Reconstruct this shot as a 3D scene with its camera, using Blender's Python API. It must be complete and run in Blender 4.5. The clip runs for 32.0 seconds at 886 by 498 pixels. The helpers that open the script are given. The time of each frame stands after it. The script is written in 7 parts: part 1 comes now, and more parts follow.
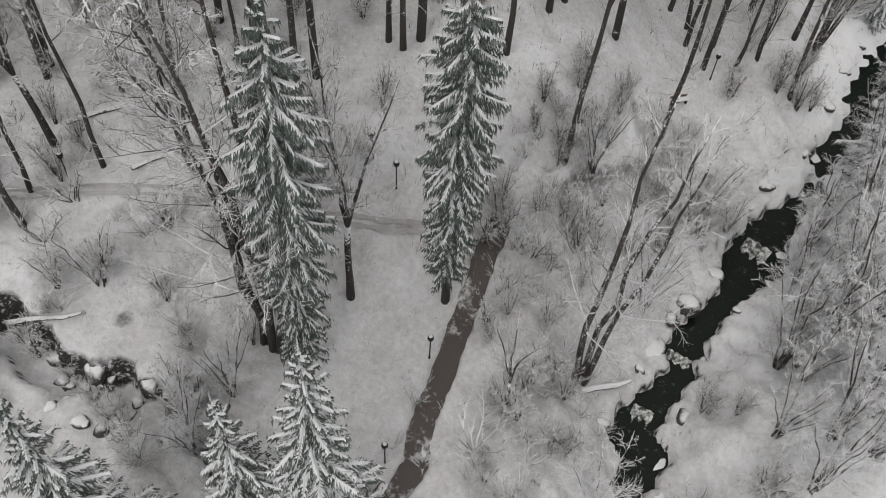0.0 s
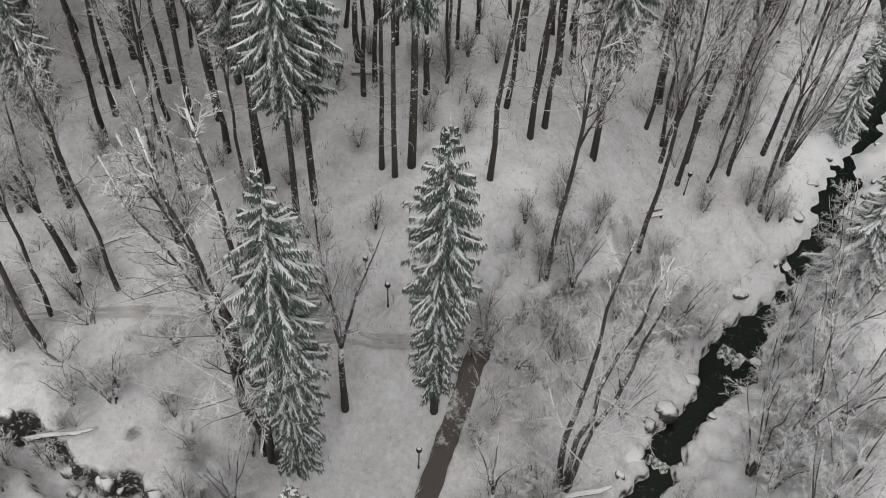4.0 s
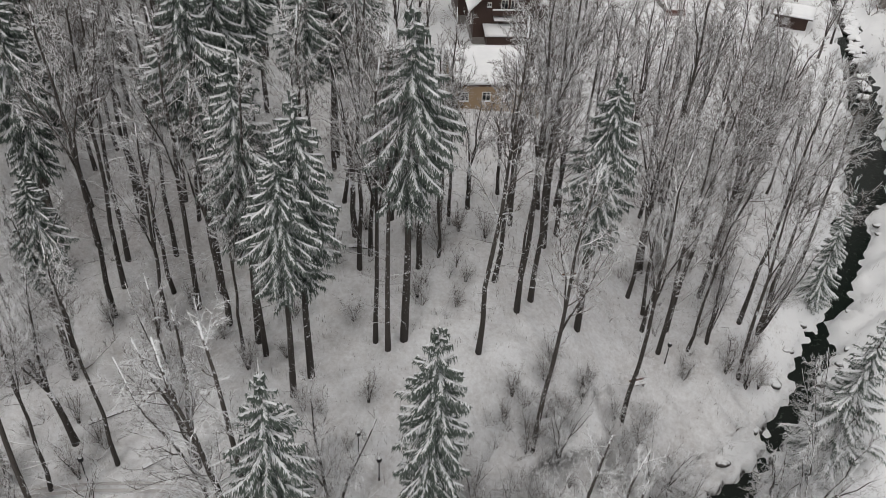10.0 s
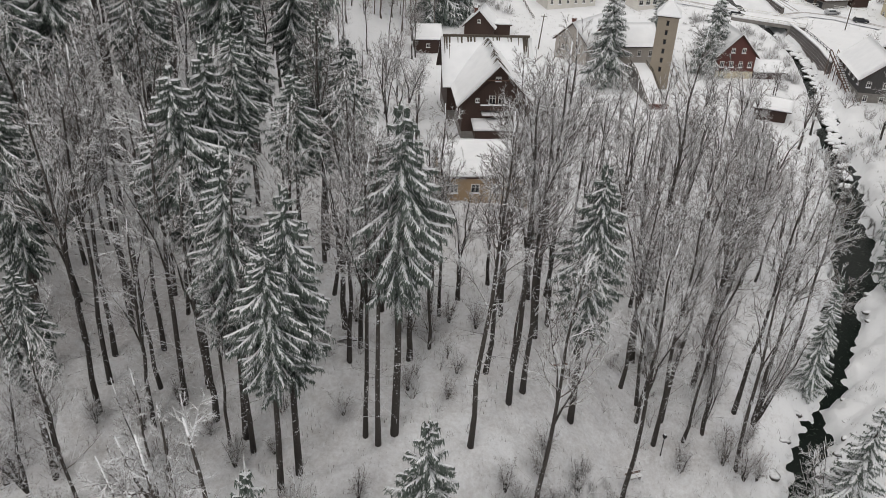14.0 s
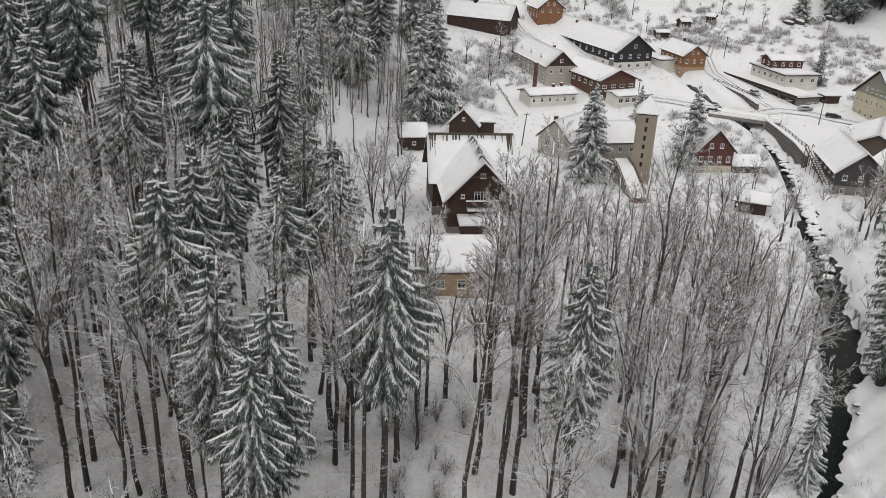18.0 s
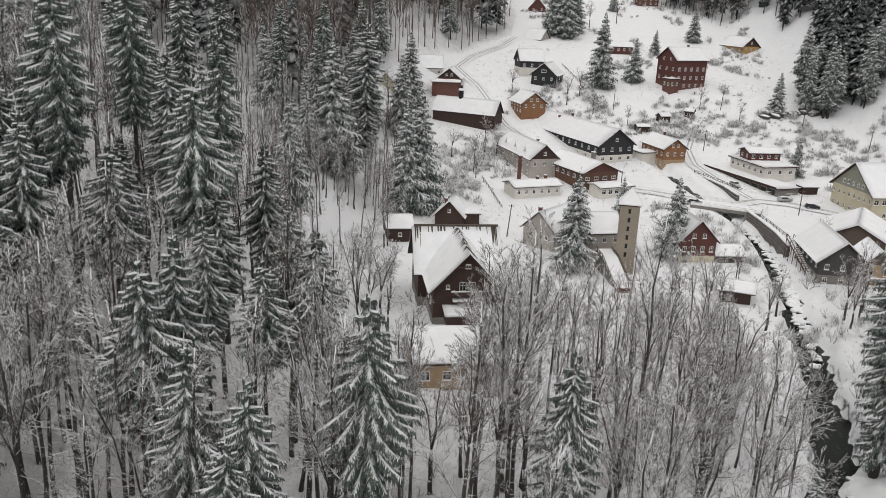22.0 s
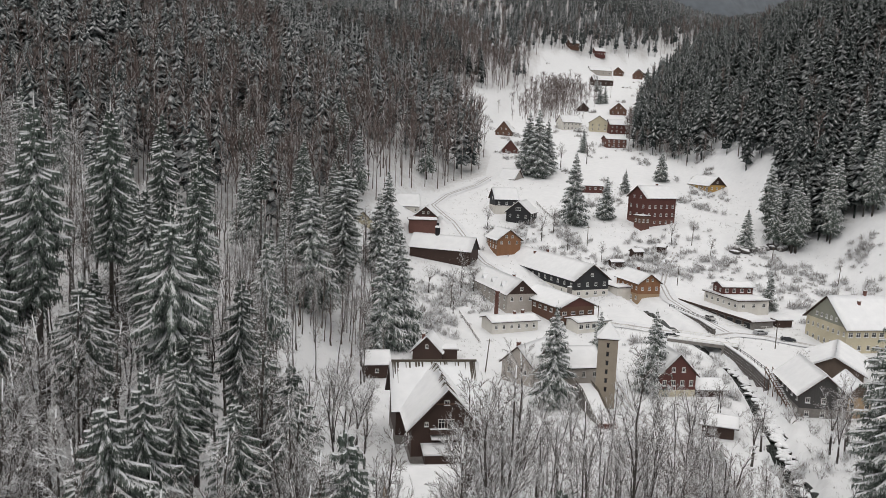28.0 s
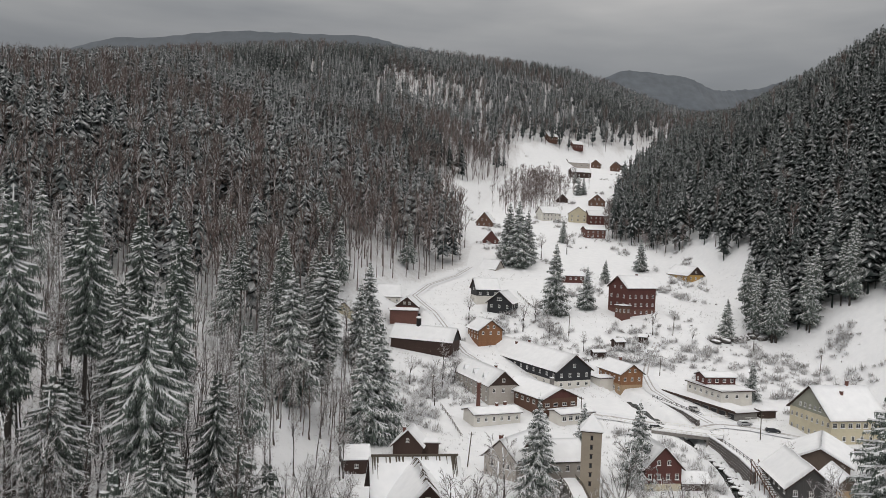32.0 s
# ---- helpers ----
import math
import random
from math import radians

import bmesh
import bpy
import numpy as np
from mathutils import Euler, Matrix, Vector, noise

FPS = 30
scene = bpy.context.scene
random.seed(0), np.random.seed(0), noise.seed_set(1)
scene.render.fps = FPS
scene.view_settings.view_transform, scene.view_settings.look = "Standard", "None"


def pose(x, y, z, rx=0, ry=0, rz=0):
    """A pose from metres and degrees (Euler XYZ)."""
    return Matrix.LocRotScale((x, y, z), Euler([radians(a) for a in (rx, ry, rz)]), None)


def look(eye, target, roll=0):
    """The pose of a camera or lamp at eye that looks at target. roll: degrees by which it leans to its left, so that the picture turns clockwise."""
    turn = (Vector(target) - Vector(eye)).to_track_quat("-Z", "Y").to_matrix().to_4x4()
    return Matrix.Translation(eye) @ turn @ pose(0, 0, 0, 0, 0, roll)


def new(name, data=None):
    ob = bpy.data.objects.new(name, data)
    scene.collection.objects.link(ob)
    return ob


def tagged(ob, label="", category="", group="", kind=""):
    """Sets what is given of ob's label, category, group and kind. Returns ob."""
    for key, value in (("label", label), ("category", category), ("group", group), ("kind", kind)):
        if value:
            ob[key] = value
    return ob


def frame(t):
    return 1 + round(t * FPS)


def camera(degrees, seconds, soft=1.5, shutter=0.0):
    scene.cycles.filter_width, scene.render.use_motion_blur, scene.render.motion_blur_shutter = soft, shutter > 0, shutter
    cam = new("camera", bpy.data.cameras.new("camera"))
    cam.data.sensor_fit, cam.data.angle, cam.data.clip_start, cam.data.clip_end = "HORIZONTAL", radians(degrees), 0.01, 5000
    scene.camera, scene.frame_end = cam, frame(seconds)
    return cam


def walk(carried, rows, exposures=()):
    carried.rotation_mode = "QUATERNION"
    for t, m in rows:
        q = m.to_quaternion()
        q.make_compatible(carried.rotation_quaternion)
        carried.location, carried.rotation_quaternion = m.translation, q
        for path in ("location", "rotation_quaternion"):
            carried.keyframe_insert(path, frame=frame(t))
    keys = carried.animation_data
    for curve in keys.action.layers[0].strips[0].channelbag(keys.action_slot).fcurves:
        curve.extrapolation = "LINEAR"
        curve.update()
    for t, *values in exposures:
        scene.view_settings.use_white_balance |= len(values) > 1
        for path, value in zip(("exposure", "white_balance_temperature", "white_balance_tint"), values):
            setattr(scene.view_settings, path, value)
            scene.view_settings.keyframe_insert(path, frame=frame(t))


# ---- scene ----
cam = camera(56.5, 32.0, soft=0.85)
PATH = [
    (0, (0.00, 0.00, 53.67), (-0.12, 64.72, -22.57), 4.23),
    (0.5, (0.21, -0.07, 54.47), (-0.16, 65.28, -21.22), 3.99),
    (1, (0.41, -0.12, 55.30), (-0.18, 65.81, -19.89), 3.76),
    (1.5, (0.61, -0.18, 56.13), (-0.21, 66.36, -18.52), 3.57),
    (2, (0.82, -0.25, 56.94), (-0.25, 66.97, -17.08), 3.35),
    (2.5, (1.03, -0.29, 57.76), (-0.29, 67.78, -15.49), 3.16),
    (3, (1.22, -0.30, 58.60), (-0.30, 68.67, -13.79), 3.04),
    (3.5, (1.38, -0.28, 59.45), (-0.31, 69.53, -12.13), 2.96),
    (4, (1.52, -0.27, 60.30), (-0.30, 70.39, -10.43), 2.89),
    (4.5, (1.61, -0.31, 61.13), (-0.24, 71.28, -8.66), 2.89),
    (6.5, (1.75, -0.74, 64.15), (-0.31, 74.52, -1.66), 3.06),
    (7, (1.75, -0.77, 64.82), (-0.39, 75.33, -0.03), 3.10),
    (7.5, (1.74, -0.70, 65.41), (-0.47, 76.15, 1.46), 3.15),
    (8, (1.70, -0.56, 65.93), (-0.56, 76.99, 2.85), 3.20),
    (8.5, (1.64, -0.45, 66.33), (-0.61, 77.79, 4.09), 3.21),
    (9, (1.58, -0.36, 66.56), (-0.60, 78.59, 5.23), 3.24),
    (9.5, (1.52, -0.27, 66.62), (-0.58, 79.38, 6.20), 3.24),
    (10, (1.52, -0.19, 66.60), (-0.55, 80.21, 7.16), 3.29),
    (10.5, (1.54, -0.14, 66.57), (-0.48, 80.98, 8.13), 3.28),
    (11, (1.55, -0.12, 66.57), (-0.45, 81.76, 9.19), 3.23),
    (11.5, (1.55, -0.12, 66.56), (-0.45, 82.50, 10.26), 3.19),
    (12, (1.52, -0.15, 66.55), (-0.43, 83.24, 11.40), 3.18),
    (12.5, (1.52, -0.18, 66.54), (-0.39, 84.00, 12.60), 3.11),
    (13, (1.56, -0.18, 66.56), (-0.32, 84.81, 13.90), 3.04),
    (13.5, (1.59, -0.17, 66.61), (-0.24, 85.57, 15.18), 2.98),
    (14, (1.63, -0.14, 66.68), (-0.12, 86.30, 16.42), 2.93),
    (14.5, (1.66, -0.11, 66.73), (-0.03, 87.00, 17.66), 2.85),
    (16.5, (1.84, 0.02, 66.94), (0.50, 89.78, 22.89), 2.61),
    (17, (1.81, 0.04, 67.04), (0.63, 90.39, 24.20), 2.63),
    (17.5, (1.73, 0.05, 67.16), (0.73, 90.98, 25.57), 2.61),
    (18, (1.72, 0.05, 67.25), (0.86, 91.56, 26.94), 2.64),
    (18.5, (1.78, 0.05, 67.31), (1.09, 92.12, 28.30), 2.66),
    (19, (1.91, 0.06, 67.32), (1.27, 92.66, 29.57), 2.60),
    (19.5, (2.00, 0.10, 67.33), (1.48, 93.21, 30.86), 2.60),
    (20, (2.07, 0.13, 67.32), (1.67, 93.74, 32.14), 2.64),
    (20.5, (2.11, 0.16, 67.28), (1.83, 94.23, 33.37), 2.61),
    (21, (2.14, 0.18, 67.25), (2.02, 94.72, 34.64), 2.59),
    (21.5, (2.16, 0.22, 67.22), (2.14, 95.18, 35.89), 2.57),
    (22, (2.17, 0.25, 67.18), (2.27, 95.66, 37.22), 2.59),
    (22.5, (2.18, 0.28, 67.13), (2.39, 96.10, 38.50), 2.60),
    (23, (2.19, 0.31, 67.07), (2.48, 96.50, 39.75), 2.54),
    (23.5, (2.19, 0.32, 67.01), (2.60, 96.88, 41.04), 2.54),
    (24, (2.17, 0.36, 66.97), (2.73, 97.27, 42.34), 2.53),
    (24.5, (2.12, 0.41, 66.91), (2.89, 97.66, 43.65), 2.55),
    (25, (2.07, 0.48, 66.88), (3.04, 98.04, 44.95), 2.60),
    (25.5, (2.07, 0.54, 66.83), (3.26, 98.41, 46.35), 2.52),
    (27.5, (1.99, 0.68, 66.64), (4.02, 99.52, 51.63), 2.45),
    (28, (1.98, 0.73, 66.63), (4.21, 99.76, 52.92), 2.46),
    (28.5, (1.97, 0.79, 66.64), (4.45, 99.99, 54.26), 2.47),
    (29, (1.95, 0.85, 66.69), (4.65, 100.20, 55.66), 2.41),
    (29.5, (1.95, 0.90, 66.73), (4.93, 100.39, 57.06), 2.42),
    (30, (1.95, 0.94, 66.77), (5.13, 100.54, 58.44), 2.44),
    (30.5, (1.96, 0.96, 66.80), (5.37, 100.67, 59.93), 2.41),
    (31, (2.00, 0.98, 66.82), (5.65, 100.76, 61.32), 2.43),
    (31.5, (2.05, 0.97, 66.84), (5.92, 100.81, 62.71), 2.39),
    (32, (2.12, 0.95, 66.87), (6.14, 100.83, 64.08), 2.42),
]
walk(cam, [(t, look(eye, target, roll)) for t, eye, target, roll in PATH])

# ---- light ----
SUN_ELEV, SUN_TURN = 38, 200
world = bpy.data.worlds.new("overcast_sky")
scene.world = world
world.use_nodes = True
wn, wl = world.node_tree.nodes, world.node_tree.links
sky = wn.new("ShaderNodeTexSky")
sky.sky_type, sky.sun_disc = "NISHITA", False
sky.sun_elevation, sky.sun_rotation = radians(SUN_ELEV), radians(SUN_TURN)
sky.dust_density, sky.ozone_density = 4.0, 2.0
crd = wn.new("ShaderNodeTexCoord")
stretch = wn.new("ShaderNodeMapping")
stretch.inputs["Scale"].default_value = (1.2, 1.2, 6.0)
cloud = wn.new("ShaderNodeTexNoise")
cloud.inputs["Scale"].default_value, cloud.inputs["Detail"].default_value = 1.5, 5.0
tone = wn.new("ShaderNodeValToRGB")
tone.color_ramp.elements[0].position, tone.color_ramp.elements[0].color = 0.3, (0.6, 0.62, 0.65, 1)
tone.color_ramp.elements[1].position, tone.color_ramp.elements[1].color = 0.7, (1.28, 1.26, 1.24, 1)
# an overcast sky is three times as bright overhead as at the horizon
split_xyz = wn.new("ShaderNodeSeparateXYZ")
rise_tone = wn.new("ShaderNodeValToRGB")
rise_tone.color_ramp.elements[0].position, rise_tone.color_ramp.elements[0].color = 0.05, (1.75, 1.8, 1.87, 1)
rise_tone.color_ramp.elements[1].position, rise_tone.color_ramp.elements[1].color = 1.0, (13.6, 13.0, 12.25, 1)
low_tone = rise_tone.color_ramp.elements.new(0.18)
low_tone.color = (2.6, 2.65, 2.7, 1)
mid_tone = rise_tone.color_ramp.elements.new(0.27)
mid_tone.color = (4.7, 4.62, 4.5, 1)
veil = wn.new("ShaderNodeMix")
veil.data_type, veil.blend_type = "RGBA", "MULTIPLY"
veil.inputs["Factor"].default_value = 1.0
mixed = wn.new("ShaderNodeMix")
mixed.data_type = "RGBA"
mixed.inputs["Factor"].default_value = 0.93
wl.new(crd.outputs["Generated"], stretch.inputs["Vector"])
wl.new(stretch.outputs["Vector"], cloud.inputs["Vector"])
wl.new(cloud.outputs["Fac"], tone.inputs["Fac"])
wl.new(crd.outputs["Generated"], split_xyz.inputs["Vector"])
wl.new(split_xyz.outputs["Z"], rise_tone.inputs["Fac"])
wl.new(rise_tone.outputs["Color"], veil.inputs["A"])
wl.new(tone.outputs["Color"], veil.inputs["B"])
wl.new(sky.outputs["Color"], mixed.inputs["A"])
wl.new(veil.outputs["Result"], mixed.inputs["B"])
wl.new(mixed.outputs["Result"], wn["Background"].inputs["Color"])
wn["Background"].inputs["Strength"].default_value = 0.1
lamp = bpy.data.lights.new("sun", "SUN")
lamp.energy, lamp.angle, lamp.color = 0.7, radians(25), (1.0, 0.97, 0.93)
sun = new("sun", lamp)
sun.matrix_world = look((0, 0, 0), (-math.sin(radians(SUN_TURN)) * math.cos(radians(SUN_ELEV)), -math.cos(radians(SUN_TURN)) * math.cos(radians(SUN_ELEV)), -math.sin(radians(SUN_ELEV))))
scene.view_settings.exposure = 0.0


# ---- materials ----
def material(name, rough=0.8, metal=0.0):
    m = bpy.data.materials.new(name)
    m.use_nodes = True
    b = m.node_tree.nodes["Principled BSDF"]
    b.inputs["Roughness"].default_value, b.inputs["Metallic"].default_value = rough, metal
    return m, m.node_tree.nodes, m.node_tree.links, b


def coords(n, l, scale=(1, 1, 1), local=False):
    """World places by default, so that the pattern keeps its true size; local: the object's own."""
    if local:
        out = n.new("ShaderNodeTexCoord").outputs["Object"]
    else:
        out = n.new("ShaderNodeNewGeometry").outputs["Position"]
    m = n.new("ShaderNodeMapping")
    m.inputs["Scale"].default_value = scale
    l.new(out, m.inputs["Vector"])
    return m.outputs["Vector"]


def noise_tex(n, l, vec, scale, detail=4.0, rough=0.6):
    t = n.new("ShaderNodeTexNoise")
    t.inputs["Scale"].default_value, t.inputs["Detail"].default_value, t.inputs["Roughness"].default_value = scale, detail, rough
    l.new(vec, t.inputs["Vector"])
    return t.outputs["Fac"]


def ramp(n, l, fac, a, b, ca, cb):
    r = n.new("ShaderNodeValToRGB")
    r.color_ramp.elements[0].position, r.color_ramp.elements[1].position = a, b
    r.color_ramp.elements[0].color, r.color_ramp.elements[1].color = (*ca, 1) if len(ca) == 3 else ca, (*cb, 1) if len(cb) == 3 else cb
    l.new(fac, r.inputs["Fac"])
    return r.outputs["Color"]


def mix(n, l, fac, a, b, mode="MIX"):
    m = n.new("ShaderNodeMix")
    m.data_type, m.blend_type = "RGBA", mode
    for key, v in (("Factor", fac), ("A", a), ("B", b)):
        if isinstance(v, bpy.types.NodeSocket):
            l.new(v, m.inputs[key])
        elif key == "Factor":
            m.inputs["Factor"].default_value = v
        else:
            m.inputs[key].default_value = (*v, 1)
    return m.outputs["Result"]


def calc(n, l, op, a, b=0.0):
    m = n.new("ShaderNodeMath")
    m.operation, m.use_clamp = op, False
    for k, v in enumerate((a, b)):
        if isinstance(v, bpy.types.NodeSocket):
            l.new(v, m.inputs[k])
        else:
            m.inputs[k].default_value = v
    return m.outputs[0]


def bump(n, l, b, height, strength=0.4, distance=0.05):
    k = n.new("ShaderNodeBump")
    k.inputs["Strength"].default_value, k.inputs["Distance"].default_value = strength, distance
    l.new(height, k.inputs["Height"])
    l.new(k.outputs["Normal"], b.inputs["Normal"])


def upward(n, l):
    """The share of a face that looks up, 0 to 1: where snow comes to lie."""
    s = n.new("ShaderNodeSeparateXYZ")
    l.new(n.new("ShaderNodeNewGeometry").outputs["Normal"], s.inputs["Vector"])
    return s.outputs["Z"]


def varied(n, l, colour, spread=0.25):
    """The colour, lighter or darker from object to object."""
    r = n.new("ShaderNodeObjectInfo").outputs["Random"]
    return mix(n, l, r, tuple(c * (1 - spread) for c in colour), tuple(min(c * (1 + spread), 1) for c in colour))


def share(n, l, v, a, b):
    """0 where v is a or less, 1 where it is b or more."""
    m = n.new("ShaderNodeMapRange")
    m.clamp = True
    m.inputs["From Min"].default_value, m.inputs["From Max"].default_value = a, b
    l.new(v, m.inputs["Value"])
    return m.outputs["Result"]


SNOW_WHITE, SNOW_GREY = (0.87, 0.885, 0.91), (0.7, 0.72, 0.755)


def snowy(name, colour, rough, snow_from, snow_to, grain=8.0, spread=0.25, patch=0.35, bumped=0.5, local=False, broad=2.0):
    """A surface with snow lying on what looks up."""
    m, n, l, b = material(name, rough)
    v = coords(n, l, local=local)
    fine, wide = noise_tex(n, l, v, grain, 5), noise_tex(n, l, v, grain * 0.13, 3)
    base = mix(n, l, fine, tuple(c * 0.55 for c in colour), tuple(min(1, c * 1.45) for c in colour))
    base = mix(n, l, n.new("ShaderNodeObjectInfo").outputs["Random"], base, varied(n, l, colour, spread))
    lie = calc(n, l, "ADD", upward(n, l), calc(n, l, "MULTIPLY", calc(n, l, "SUBTRACT", wide, 0.5), patch * broad))
    lie = calc(n, l, "ADD", lie, calc(n, l, "MULTIPLY", calc(n, l, "SUBTRACT", fine, 0.5), patch))
    k = share(n, l, lie, snow_from, snow_to)
    l.new(mix(n, l, k, base, mix(n, l, wide, SNOW_GREY, SNOW_WHITE)), b.inputs["Base Color"])
    bump(n, l, b, fine, bumped, 0.05)
    return m


def plain(name, colour, rough=0.7, metal=0.0, grain=6.0, spread=0.3, streak=(1, 1, 1), bumped=0.3):
    m, n, l, b = material(name, rough, metal)
    v = coords(n, l, streak, local=True)
    fine, wide = noise_tex(n, l, v, grain, 5), noise_tex(n, l, v, grain * 0.12, 3)
    c = mix(n, l, fine, tuple(k * (1 - spread) for k in colour), tuple(min(1, k * (1 + spread)) for k in colour))
    c = mix(n, l, ramp(n, l, wide, 0.35, 0.75, (0, 0, 0), (0.35, 0.35, 0.35)), c, tuple(k * 0.5 for k in colour))
    l.new(c, b.inputs["Base Color"])
    bump(n, l, b, fine, bumped, 0.02)
    return m


def ground_snow():
    m, n, l, b = material("forest_snow", 0.85)
    v = coords(n, l)
    big, mid, fine, tiny = noise_tex(n, l, v, 0.035, 4), noise_tex(n, l, v, 0.35, 5), noise_tex(n, l, v, 2.2, 6, 0.7), noise_tex(n, l, v, 9.0, 4, 0.7)
    white = mix(n, l, mid, SNOW_GREY, SNOW_WHITE)
    litter_and_shade = mix(n, l, tiny, (0.09, 0.07, 0.06), (0.3, 0.26, 0.24))
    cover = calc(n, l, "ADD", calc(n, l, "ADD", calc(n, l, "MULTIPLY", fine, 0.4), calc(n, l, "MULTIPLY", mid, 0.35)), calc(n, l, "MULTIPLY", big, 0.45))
    # more brown in the woods: leaf litter, and canopy shade painted into the snow
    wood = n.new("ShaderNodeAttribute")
    wood.attribute_name = "litter_and_shade"
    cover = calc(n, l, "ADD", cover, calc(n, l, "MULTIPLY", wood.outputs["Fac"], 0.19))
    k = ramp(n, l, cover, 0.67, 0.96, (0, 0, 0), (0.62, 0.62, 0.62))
    c = mix(n, l, k, white, litter_and_shade)
    steep = ramp(n, l, calc(n, l, "ADD", upward(n, l), calc(n, l, "MULTIPLY", fine, 0.25)), 0.57, 0.74, (1, 1, 1), (0, 0, 0))
    c = mix(n, l, steep, c, mix(n, l, ramp(n, l, fine, 0.53, 0.66, (0, 0, 0), (1, 1, 1)), (0.03, 0.027, 0.025), SNOW_GREY))
    l.new(c, b.inputs["Base Color"])
    h = calc(n, l, "ADD", fine, calc(n, l, "MULTIPLY", tiny, 0.35))
    bump(n, l, b, h, 0.6, 0.25)
    return m


M_GROUND = ground_snow()
M_SNOW = snowy("lying_snow", (0.7, 0.72, 0.75), 0.85, -3, -2, grain=3.0)
M_BARK = snowy("dark_bark", (0.046, 0.04, 0.036), 0.9, 0.22, 0.4, grain=4.6, patch=1.9, broad=0.45)
M_TWIG = snowy("snow_dusted_twig", (0.085, 0.07, 0.062), 0.9, 0.0, 0.6, grain=3.0, patch=0.5)
M_TWIG_WHITE = snowy("snow_laden_twig", (0.09, 0.075, 0.068), 0.9, -0.1, 0.45, grain=3.0, patch=0.5)
M_NEEDLE = snowy("snowy_needles", (0.078, 0.1, 0.087), 0.8, 0.7, 1.3, grain=9.0, patch=1.0, spread=0.3)
M_BOUGHSNOW = snowy("bough_snow", (0.3, 0.31, 0.3), 0.85, -0.2, 0.35, grain=7.0, patch=0.6)
M_TWIG_WOOD = snowy("brown_twig", (0.105, 0.08, 0.07), 0.9, 0.05, 0.75, grain=3.0, patch=0.5)
M_NEEDLE_FAR = snowy("far_snowy_needles", (0.042, 0.055, 0.056), 0.85, 0.6, 2.0, grain=1.2, patch=0.9)
M_NEEDLE_DARK = snowy("dark_far_needles", (0.026, 0.036, 0.035), 0.85, 0.75, 2.4, grain=1.2, patch=0.9)
M_FARSNOW = snowy("thin_bough_snow", (0.09, 0.105, 0.102), 0.85, 0.3, 1.6, grain=0.8, patch=0.8)
M_TWIG_BUSH = snowy("pale_brown_twig", (0.13, 0.1, 0.088), 0.9, 0.1, 0.7, grain=3.0, patch=0.6)
M_FROST = snowy("frosted_twig", (0.25, 0.225, 0.21), 0.9, -0.6, 0.35, grain=2.0, patch=0.6)
M_ROCK = snowy("wet_dark_rock", (0.04, 0.037, 0.035), 0.5, 0.55, 0.85, grain=2.5, patch=0.6, bumped=0.9)


def water():
    m, n, l, b = material("dark_creek_water", 0.12)
    v = coords(n, l, (1, 1, 0.3))
    w = noise_tex(n, l, v, 1.8, 5)
    l.new(mix(n, l, ramp(n, l, w, 0.6, 0.72, (0, 0, 0), (1, 1, 1)), (0.008, 0.012, 0.01), (0.06, 0.075, 0.06)), b.inputs["Base Color"])
    b.inputs["Specular IOR Level"].default_value = 0.09
    bump(n, l, b, w, 0.5, 0.12)
    return m


M_WATER = water()
M_FOAM, _n, _l, _b = material("falling_white_water", 0.4)
_v = noise_tex(_n, _l, coords(_n, _l, (1, 1, 0.25)), 2.6, 5)
_l.new(ramp(_n, _l, _v, 0.42, 0.62, (0.02, 0.025, 0.022), (0.7, 0.73, 0.72)), _b.inputs["Base Color"])
M_GLASS, _n, _l, _b = material("dark_window_glass", 0.08)
_b.inputs["Base Color"].default_value = (0.02, 0.022, 0.026, 1)
M_WHITE = plain("white_painted_wood", (0.75, 0.75, 0.73), 0.6, spread=0.08)
M_DARKWOOD = plain("dark_brown_boards", (0.045, 0.024, 0.018), 0.75, streak=(1, 1, 0.2), grain=4.0)
M_BLACKWOOD = plain("black_stained_boards", (0.022, 0.024, 0.028), 0.75, streak=(1, 1, 0.2), grain=4.0)
M_BROWNWOOD = plain("brown_boards", (0.12, 0.062, 0.042), 0.75, streak=(1, 1, 0.2), grain=4.0)
M_REDWOOD = plain("red_brown_boards", (0.1, 0.034, 0.028), 0.7, streak=(1, 1, 0.2), grain=4.0)
M_OCHRE = plain("ochre_render", (0.36, 0.26, 0.165), 0.85, grain=3.0, spread=0.15)
M_ORANGE = plain("orange_brown_boards", (0.24, 0.115, 0.055), 0.75, streak=(1, 1, 0.2), grain=4.0)
M_YELLOW = plain("yellow_boards", (0.45, 0.28, 0.09), 0.8, grain=3.0, spread=0.15)
M_CREAM = plain("cream_render", (0.55, 0.5, 0.37), 0.85, grain=2.0, spread=0.1)
M_GREYWALL = plain("grey_render", (0.42, 0.39, 0.36), 0.9, grain=2.0, spread=0.15)
M_WHITEWALL = plain("off_white_render", (0.66, 0.64, 0.6), 0.9, grain=2.0, spread=0.1)
M_TOWER = plain("beige_grey_concrete", (0.3, 0.26, 0.21), 0.9, grain=1.5, spread=0.12)
M_GREENWOOD = plain("grey_green_boards", (0.27, 0.275, 0.23), 0.8, grain=2.0, spread=0.15, streak=(1, 1, 0.2))
M_GREYBOARD = plain("dark_grey_boards", (0.06, 0.058, 0.058), 0.85, streak=(1, 1, 0.2), grain=4.0)
M_POLEWOOD = plain("weathered_brown_boards", (0.1, 0.075, 0.06), 0.85, streak=(1, 1, 0.2), grain=4.0)
M_CARGREY = plain("pale_grey_paint", (0.5, 0.5, 0.5), 0.35, 0.2, spread=0.05)
